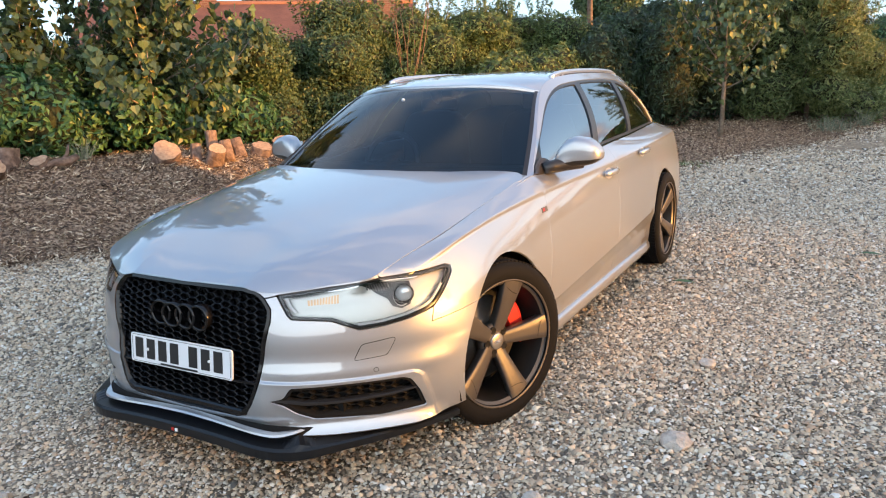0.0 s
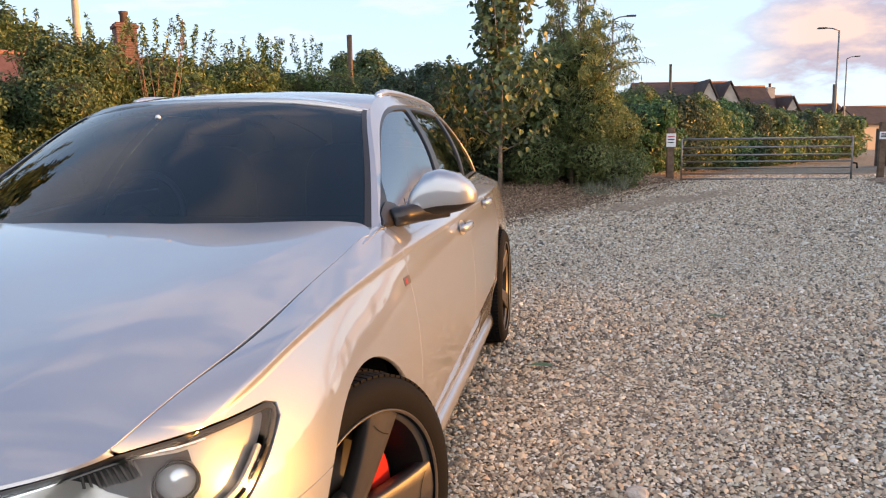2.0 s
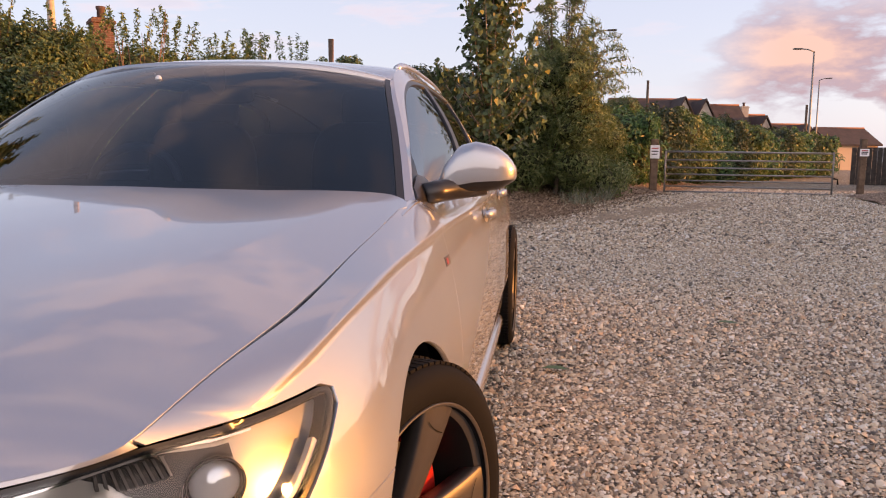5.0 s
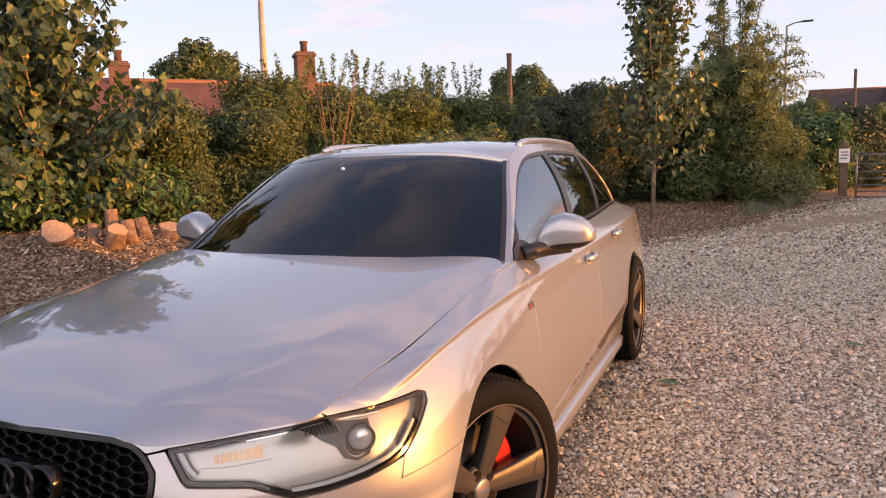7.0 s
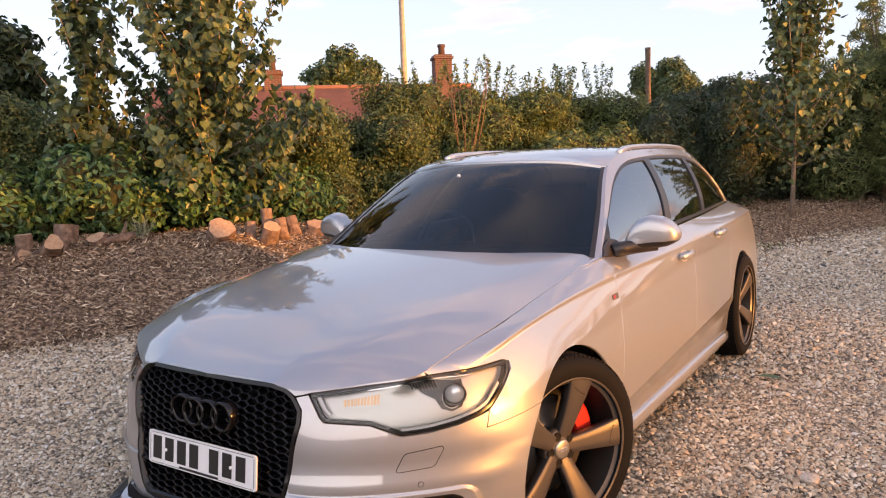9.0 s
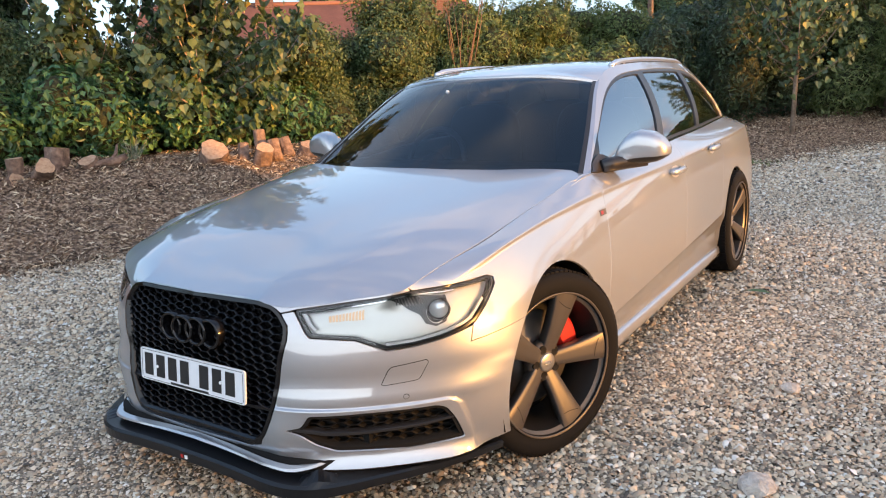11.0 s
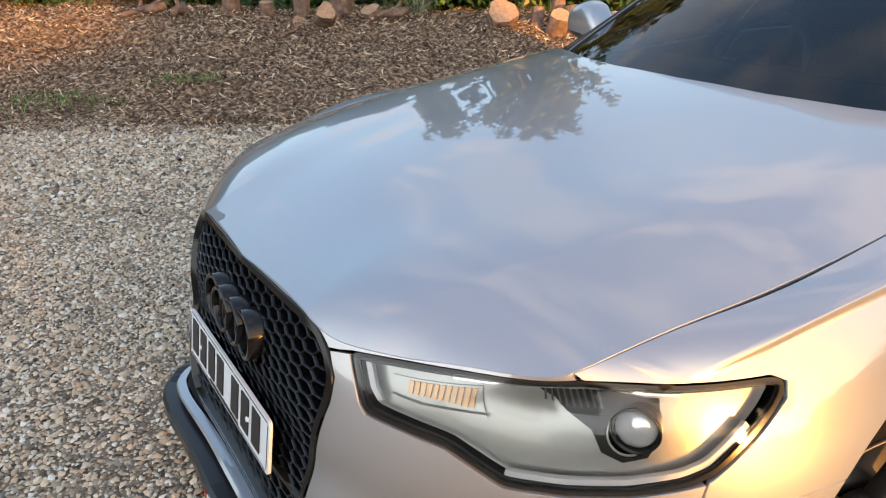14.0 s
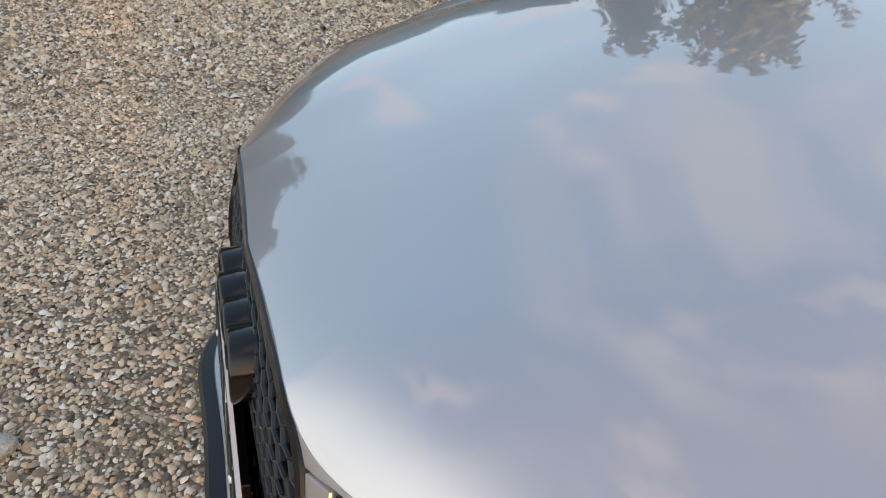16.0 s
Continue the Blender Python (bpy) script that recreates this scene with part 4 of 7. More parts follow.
# badge of four rings
emblem = tagged(new("emblem"), "gloss black badge of four linked rings")
emblem.parent = car
for k in range(4):
    bm = bmesh.new()
    prof = [(0.0415, 0.0), (0.0415, 0.041), (0.0435, 0.045), (0.0505, 0.045), (0.0530, 0.041), (0.0530, 0.0)]
    rings = []
    for i in range(40):
        a = math.tau * i / 40
        rings.append([bm.verts.new((-0.099 + 0.066 * k + r * math.cos(a), -0.900 - d - 0.002 * (k % 2) - (0.0 if 0 < k < 3 else -0.006), 0.628 + r * math.sin(a))) for r, d in prof])
    for i in range(40):
        u, w = rings[i], rings[(i + 1) % 40]
        for j in range(5):
            bm.faces.new((u[j], w[j], w[j + 1], u[j + 1]))
    bmesh.ops.recalc_face_normals(bm, faces=bm.faces)
    part("ring", bm, BLACK, emblem)
# number plate: the characters stand as plain bars
plate = tagged(new("number_plate"), "white number plate with dark bars")
plate.parent = car
bm = bmesh.new()
out = rounded([(-0.26, -0.0555), (0.26, -0.0555), (0.26, 0.0555), (-0.26, 0.0555)], 0.012, 5)
ft = [bm.verts.new((x, 0, z)) for x, z in out]
bk = [bm.verts.new((x, 0.006, z)) for x, z in out]
bm.faces.new(ft[::-1])
bm.faces.new(bk)
for i in range(len(out)):
    j = (i + 1) % len(out)
    bm.faces.new((ft[i], ft[j], bk[j], bk[i]))
bmesh.ops.recalc_face_normals(bm, faces=bm.faces)
part("plate_board", bm, PLATEWHITE, plate, smooth=False)
for x in (-0.213, -0.151, -0.089, -0.027, 0.069, 0.131, 0.193):
    box_part("character_bar", (x - 0.021, -0.0025, -0.036), (x + 0.021, -0.0005, 0.041), INK, plate, 0.0)
box_part("text_bar", (-0.10, -0.0015, -0.0495), (0.09, -0.0005, -0.0435), INK, plate, 0.0)
for z in (0.0495, -0.0515):
    box_part("border_line", (-0.248, -0.0012, z), (0.248, -0.0004, z + 0.0015), INK, plate, 0.0)
for x in (-0.252, 0.2505):
    box_part("border_line", (x, -0.0012, -0.045), (x + 0.0015, -0.0004, 0.045), INK, plate, 0.0)
for x in (-0.165, 0.150):
    bm = bmesh.new()
    bmesh.ops.create_cone(bm, cap_ends=True, segments=16, radius1=0.006, radius2=0.005, depth=0.004, matrix=pose(x, -0.003, 0.0, 90, 0, 0))
    part("screw_cap", bm, WHITE, plate, smooth=False)
box_part("plate_mount", (-0.2, 0.006, -0.04), (0.2, 0.02, 0.04), BLACK, plate, 0.002)
plate.matrix_local = pose(0, -0.872, 0.4515, -6, 0, 0)

# ---- fog intakes ----
for sx in (1, -1):
    side = INTAKE if sx > 0 else np.array([(-s, z) for s, z in INTAKE])[::-1]
    surround = panel("intake", belt, shrunk(side, 0.0005), LINER, car, 0.03, holes=[shrunk(side, 0.012)[::-1]], depth=0.05, lift=-0.006)
    panel("intake_back", belt, side, LINER, surround, 0.05, depth=0.0, lift=-0.055)
    v, f = hex_mesh(belt, shrunk(side, 0.006), 0.0290, 0.0130, 0.0245, 0.0026, 0.020, 0.030)
    v = [p + np.array([-sx * 0.016 * abs(p[0]) / 0.7, 0, 0]) for p in v]
    mesh_part("honeycomb", v, f, INTAKEMESH, surround)
    blade = [(0.365, 0.337), (0.42, 0.342), (0.50, 0.328), (0.62, 0.324), (0.80, 0.330), (0.90, 0.340), (0.90, 0.334), (0.80, 0.322), (0.62, 0.315), (0.50, 0.317), (0.42, 0.331)]
    panel("blade", belt, [(sx * s, z) for s, z in blade][::sx], BLACKSATIN, surround, 0.025, depth=0.03, lift=-0.004)
    # washer cover, parking sensor
    cover = rounded([(0.676, 0.481), (0.708, 0.543), (0.822, 0.556), (0.828, 0.546), (0.797, 0.489)], 0.014, 5)
    for grow, mat, lft, nm in ((0.0, LINER, 0.0006, "washer_seam"), (0.0022, PAINT, 0.0012, "washer_cover")):
        panel(nm, belt, [(sx * s, z) for s, z in shrunk(cover, grow)][::sx], mat, front_bumper, 0.02, depth=0.0, lift=lft)
    dot = ring_points(0.752, 0.440, 0.0095, 0, 345, 24)
    panel("sensor_seam", belt, [(sx * s, z) for s, z in dot][::sx], LINER, front_bumper, 0.02, depth=0.0, lift=0.0006)
    panel("parking_sensor", belt, [(sx * s, z) for s, z in ring_points(0.752, 0.440, 0.0078, 0, 345, 24)][::sx], PAINT, front_bumper, 0.02, depth=0.0, lift=0.0014)

# ---- headlamps ----
for sx in (1, -1):
    F = lambda pts: [(sx * s, z) for s, z in pts][::sx]
    lamp = panel("headlamp", belt, F(HEADLIGHT), LAMPBLACK, car, 0.02, holes=[F(LAMP_IN)[::-1]], depth=0.010, lift=-0.0025, label="xenon headlamp with chrome reflector")
    panel("reflector", belt, F(shrunk(HEADLIGHT, 0.008)), REFLECTOR, lamp, 0.02, depth=0.0, lift=-0.034, holes=[F(ring_points(0.875, 0.690, 0.031, 0, 348, 30))[::-1]])
    panel("inner_rim", belt, F(shrunk(HEADLIGHT, 0.006)), LAMPDARK, lamp, 0.02, holes=[F(shrunk(HEADLIGHT, 0.0095))[::-1]], depth=0.004, lift=-0.009)
    # light guide: along the lower edge up to the outer tip
    o, i = shrunk(HEADLIGHT, 0.0105), shrunk(HEADLIGHT, 0.0185)
    tip = int(np.argmax(o[:, 0]))
    low = [k for k in range(tip) if 0.70 < o[k, 0] < 1.055]
    panel("daylight_strip", belt, F([o[k] for k in low] + [i[k] for k in low[::-1]]), LEDSTRIP, lamp, 0.012, depth=0.012, lift=-0.012)
    top = [k for k in range(tip, len(o)) if o[k, 0] < 1.05]
    panel("top_trim", belt, F([o[k] for k in top] + [0.35 * i[k] + 0.65 * o[k] for k in top[::-1]]), CHROME, lamp, 0.012, depth=0.008, lift=-0.012)
    panel("inner_guide", belt, F([(0.475, 0.714), (0.488, 0.680), (0.503, 0.664), (0.511, 0.668), (0.497, 0.684), (0.486, 0.714)]), LEDSTRIP, lamp, 0.012, depth=0.01, lift=-0.014)
    panel("turn_signal", belt, F([(0.516, 0.707), (0.655, 0.722), (0.668, 0.688), (0.57, 0.680), (0.526, 0.683)]), REFLECTOR, lamp, 0.006, depth=0.008, lift=-0.029)
    panel("signal_shelf", belt, F([(0.520, 0.680), (0.57, 0.677), (0.672, 0.686), (0.672, 0.681), (0.57, 0.671), (0.522, 0.673)]), REFLECTOR, lamp, 0.012, depth=0.012, lift=-0.022)
    panel("projector_bezel", belt, F([(0.735, 0.735), (0.80, 0.741), (0.918, 0.739), (0.922, 0.690), (0.905, 0.658), (0.868, 0.648), (0.836, 0.660), (0.820, 0.690), (0.782, 0.712)]), LAMPDARK, lamp, 0.02, depth=0.004, lift=-0.028,
          holes=[F(ring_points(0.875, 0.690, 0.034, 0, 348, 30))[::-1]], label="dark bezel round the projector")
    for k in range(9):
        q, z = 0.752 + 0.0098 * k, 0.7335 + 0.0006 * k
        panel("comb_rib", belt, F([(q, z), (q + 0.0035, z), (q + 0.0035, z - 0.017), (q, z - 0.017)]), STEEL, lamp, 0.02, depth=0.006, lift=-0.024)
    for k in range(11):
        q = 0.545 + 0.0098 * k
        panel("signal_rib", belt, F([(q, 0.7065 + 0.0011 * k), (q + 0.0066, 0.7075 + 0.0011 * k), (q + 0.0076, 0.6885 + 0.0002 * k), (q + 0.001, 0.6880 + 0.0002 * k)]), AMBER, lamp, 0.02, depth=0.006, lift=-0.0255)
    # projector: a dark ring and a glass dome
    c = belt(sx * 0.875, 0.690)[0]
    n = np.array([sx * 0.55, -0.83, 0.0])
    bm = bmesh.new()
    prof = [(0.030, -0.055), (0.034, -0.02), (0.036, -0.008), (0.034, -0.004), (0.031, -0.010), (0.029, -0.03)]
    rings = [[bm.verts.new((r * math.cos(math.tau * i / 36), r * math.sin(math.tau * i / 36), h)) for r, h in prof] for i in range(36)]
    for i in range(36):
        for j in range(5):
            bm.faces.new((rings[i][j], rings[(i + 1) % 36][j], rings[(i + 1) % 36][j + 1], rings[i][j + 1]))
    bmesh.ops.recalc_face_normals(bm, faces=bm.faces)
    turn = Vector(n).to_track_quat("Z", "Y").to_matrix().to_4x4()
    place = Matrix.Translation(Vector(c - n * 0.012)) @ turn
    bm.transform(place)
    part("projector_ring", bm, LAMPDARK, lamp)
    bm = bmesh.new()
    bmesh.ops.create_uvsphere(bm, u_segments=32, v_segments=16, radius=0.032)
    bmesh.ops.scale(bm, vec=(0.93, 0.93, 0.6), verts=bm.verts)
    bm.transform(place @ pose(0, 0, -0.018))
    part("projector_lens", bm, LENS, lamp)
    panel("lamp_cover", belt, F(shrunk(HEADLIGHT, 0.004)), CLEAR, lamp, 0.02, depth=0.0, lift=0.0)

# ---- roof, pillars and windows ----
DLO = [(0.60, 0.0), (0.622, 0.60), (0.665, 0.86), (0.80, 0.885), (0.95, 0.885), (1.21, 0.885), (1.48, 0.905), (1.83, 0.91), (2.50, 0.905), (2.80, 0.885), (3.00, 0.835), (3.13, 0.74), (3.24, 0.55), (3.32, 0.28), (3.37, 0.0)]
frame_line = [(0.585, 0.0), (0.585, 1.0)] + [(y, 1.0) for y in np.linspace(0.6, 3.70, 40)] + [(3.74, 1.0), (3.74, 0.0)]
panel("body_frame", side_glass, [p for p in frame_line] + DLO[::-1], PAINT, car, 0.035, depth=0.02, mirror=True)
WIN1 = rounded([(1.485, 0.06), (1.715, 0.875), (1.48, 0.872), (1.21, 0.852), (1.0, 0.85), (0.83, 0.845), (0.77, 0.60), (0.78, 0.07)], 0.03, 4)
WIN2 = rounded([(1.58, 0.05), (2.41, 0.05), (2.60, 0.865), (1.81, 0.88)], 0.03, 4)
WIN3 = rounded([(2.50, 0.05), (3.31, 0.045), (3.26, 0.30), (3.18, 0.53), (3.07, 0.71), (2.93, 0.80), (2.69, 0.85)], 0.02, 4)
for sx in (1, -1):
    G = lambda y, t: side_glass(y, t) * (sx, 1, 1)
    trim = panel("window_trim", G, DLO, BLACKSATIN, car, 0.05, holes=[WIN1[::-1], WIN2[::-1], WIN3[::-1]], depth=0.02, lift=-0.006 * sx, flip=False)
    for w in (WIN1, WIN2, WIN3):
        panel("window_pane", G, w, SIDEGLASS, trim, 0.06, depth=0.0, lift=-0.013 * sx)
    panel("waist_strip", G, [(0.72, -0.012), (3.43, -0.012), (3.43, 0.018), (0.72, 0.018)], BLACK, trim, 0.05, depth=0.01, lift=0.003 * sx)
edge_front = [(u * 0.60, 1.182 - 0.15 * (1 - abs(u) ** 2.2)) for u in np.linspace(-0.985, 0.985, 30)]
edge_side = [(float(rail_at(y)[0, 0]), y) for y in np.linspace(1.2, 3.74, 40)]
roof_panel = panel("roof", roof, edge_front + edge_side + [(-x, y) for x, y in edge_side[::-1]], PAINT, car, 0.045, depth=0.02)
screen_glass = panel("windscreen", screen, [(-0.958, 0.0)] + [(u, 0.0) for u in np.linspace(-0.9, 0.9, 20)] + [(0.958, 0.0), (0.962, 0.985)] + [(u, 0.99) for u in np.linspace(0.9, -0.9, 20)] + [(-0.962, 0.985)], SCREENGLASS, car, 0.05, depth=0.0, lift=-0.004)
for sx in (1, -1):
    panel("screen_seal", screen, [(sx * u, t) for u, t in [(0.954, -0.04), (0.976, -0.04), (0.982, 1.0), (0.958, 1.0)]][::sx], BLACKSATIN, screen_glass, 0.05, depth=0.015)
    panel("screen_pillar", screen, [(sx * u, t) for u, t in [(0.977, -0.05), (1.003, -0.05), (1.003, 1.0), (0.983, 1.0)]][::sx], PAINT, car, 0.04, depth=0.012, lift=0.001)
panel("screen_band", screen, [(-0.94, 0.0), (0.94, 0.0), (0.94, 0.10), (-0.94, 0.10)], INK, screen_glass, 0.06, depth=0.0, lift=-0.010, label="black printed band along the glass foot")
panel("top_band", screen, [(-0.945, 0.965), (0.945, 0.965), (0.945, 0.995), (-0.945, 0.995)], INK, screen_glass, 0.06, depth=0.0, lift=-0.010)
panel("cowl", screen, [(-0.99, -0.12), (0.99, -0.12), (0.985, 0.0), (-0.985, 0.0)], BLACKSATIN, car, 0.06, depth=0.01, lift=-0.012)
panel("rear_window", rear_screen, [(-0.92, 0.05), (0.92, 0.05), (0.92, 0.95), (-0.92, 0.95)], SIDEGLASS, car, 0.08, depth=0.004, flip=True)
panel("tailgate", rear_screen, [(-1.0, -0.1), (1.0, -0.1), (1.0, 1.0), (-1.0, 1.0)], PAINT, car, 0.08, holes=[[(-0.92, 0.05), (-0.92, 0.95), (0.92, 0.95), (0.92, 0.05)]], flip=True)
for sx in (1, -1):
    ys = np.linspace(1.47, 3.02, 40)
    pts = []
    for y in ys:
        k = min((y - 1.47) / 0.16, (3.02 - y) / 0.22, 1.0)
        pts.append((sx * (float(rail_at(y)[0, 0]) - 0.022), y, float(rail_at(y)[0, 1]) + 0.002 + 0.014 * (k * (2 - k))))
    rail = part("roof_rail", tube(pts, 0.014, 12), RAILALU, car, "satin aluminium roof rail")
    base = [(x, y, float(rail_at(y)[0, 1]) + 0.004) for x, y, z in pts]
    part("rail_foot", tube(base, 0.009, 8), BLACKSATIN, rail)
    part("front_foot", tube([pts[0], pts[2], pts[4], (pts[5][0], pts[5][1], base[5][2])], [0.010, 0.016, 0.014, 0.010], 10), RAILALU, rail)
bm = bmesh.new()
bmesh.ops.create_uvsphere(bm, u_segments=16, v_segments=10, radius=0.5)
bmesh.ops.scale(bm, vec=(0.03, 0.09, 0.05), verts=bm.verts)
bmesh.ops.translate(bm, vec=(0, 3.35, 1.40), verts=bm.verts)
part("aerial", bm, PAINT, roof_panel)


# ---- door mirrors and handles ----
def soft_block(cx, cy, cz, w, d, h, power=0.62, n=28, m=18):
    """A rounded block as rows of points, for shells."""
    rows = []
    f = lambda v, p: math.copysign(abs(v) ** p, v)
    for j in range(m + 1):
        b = -math.pi / 2 + math.pi * j / m
        rows.append([(cx + w / 2 * f(math.cos(b), power) * f(math.cos(math.tau * i / n), power), cy + d / 2 * f(math.cos(b), power) * f(math.sin(math.tau * i / n), power), cz + h / 2 * f(math.sin(b), power)) for i in range(n)])
    return rows


def skin(rows, j0, j1):
    bm = bmesh.new()
    vs = [[bm.verts.new(p) for p in r] for r in rows[j0 : j1 + 1]]
    for a, b in zip(vs, vs[1:]):
        for i in range(len(a)):
            k = (i + 1) % len(a)
            bm.faces.new((a[i], a[k], b[k], b[i]))
    bmesh.ops.remove_doubles(bm, verts=bm.verts, dist=1e-5)
    bmesh.ops.recalc_face_normals(bm, faces=bm.faces)
    return bm


for sx in (1, -1):
    mirror = tagged(new("door_mirror"), "silver door mirror with black base")
    mirror.parent = car
    rows = soft_block(0, 0, 0, 0.24, 0.16, 0.150, 0.54)
    def shape(p):
        x, y, z = p
        q = (x + 0.12) / 0.24                       # 0 at the door, 1 at the tip
        zt, zb = np.interp(q, [0, 0.12, 0.3, 0.5, 0.75, 0.9, 1.0], [-0.050, 0.020, 0.072, 0.084, 0.070, 0.048, 0.020]), np.interp(q, [0, 0.3, 0.8, 1.0], [-0.082, -0.076, -0.058, -0.040])
        z = zb + (zt - zb) * (z / 0.15 + 0.5)
        y = y * (1.0 if y < 0 else 0.45) + 0.035 * q
        return (sx * (0.922 + x), 0.855 + y, 1.042 + z)
    rows = [[shape(p) for p in r] for r in rows]
    part("mirror_cap", skin(rows, 7, 18), PAINT, mirror)
    part("mirror_base", skin(rows, 0, 7), MIRRORBLACK, mirror, "satin black lower shell")
    part("mirror_arm", tube([(sx * 0.785, 0.73, 0.972), (sx * 0.82, 0.77, 0.980), (sx * 0.865, 0.82, 0.986), (sx * 0.95, 0.855, 0.988)], [0.030, 0.033, 0.032, 0.022], 14), MIRRORBLACK, mirror)
    G = lambda y, t: side_glass(y, t) * (sx, 1, 1)
    panel("mirror_foot", G, [(0.605, -0.02), (0.87, 0.0), (0.82, 0.30), (0.74, 0.70), (0.66, 0.82)], MIRRORBLACK, mirror, 0.05, depth=0.015, lift=0.004 * sx)
    box_part("mirror_glass", (sx * 0.918 - 0.078, 0.889, 0.995), (sx * 0.918 + 0.078, 0.892, 1.085), CHROME, mirror, 0.0)
    for y, z in ((1.485, 0.862), (2.30, 0.905)):
        s = S_OF_Y(y)
        handle = tagged(new("door_handle"), "body-coloured door handle with chrome face")
        handle.parent = car
        cup = [(sx * (s + 0.075 * math.cos(a)), z + 0.030 * math.sin(a)) for a in np.linspace(0, math.tau, 28, endpoint=False)]
        panel("handle_cup", belt, cup[::sx], CUP, handle, 0.02, depth=0.0, lift=0.0012)
        p = belt(s, z)[0]
        grip = [(sx * (p[0] + o), y + dy, z + 0.006) for dy, o in ((-0.105, 0.0), (-0.09, 0.022), (-0.05, 0.033), (0.0, 0.036), (0.05, 0.034), (0.09, 0.026), (0.11, 0.002))]
        bm = tube(grip, [0.010, 0.014, 0.015, 0.015, 0.015, 0.014, 0.010], 12)
        bmesh.ops.scale(bm, vec=(0.75, 1, 1.15), space=Matrix.Translation((-sx * (p[0] + 0.03), -y, -z)), verts=bm.verts)
        part("grip", bm, PAINT, handle)
    badge_s = S_OF_Y(0.475)
    pb = [(sx * (badge_s + a), 0.818 + b) for a, b in ((-0.032, -0.011), (0.028, -0.011), (0.032, 0.011), (-0.028, 0.011))]
    panel("wing_badge", belt, pb[::sx], STEEL, car, 0.02, depth=0.003, lift=0.003, label="small grey and red wing badge")
    panel("badge_red", belt, [(sx * (badge_s + a), 0.818 + b) for a, b in ((-0.026, -0.007), (-0.004, -0.007), (-0.001, 0.007), (-0.022, 0.007))][::sx], BADGERED, car, 0.02, depth=0.001, lift=0.0042)


# ---- wheels ----
def lathe(profile, seg=96):
    """A body turned round the x axis, from rows of (radius, x)."""
    bm = bmesh.new()
    rings = [[bm.verts.new((x, r * math.cos(math.tau * i / seg), r * math.sin(math.tau * i / seg))) for r, x in profile] for i in range(seg)]
    for i in range(seg):
        a, b = rings[i], rings[(i + 1) % seg]
        for j in range(len(profile) - 1):
            bm.faces.new((a[j], a[j + 1], b[j + 1], b[j]))
    bmesh.ops.remove_doubles(bm, verts=bm.verts, dist=1e-6)
    bmesh.ops.recalc_face_normals(bm, faces=bm.faces)
    return bm


def dish(q):
    """How deep a spoke lies, from the hub to the rim."""
    return 0.002 - 0.048 * (1 - q) ** 1.25


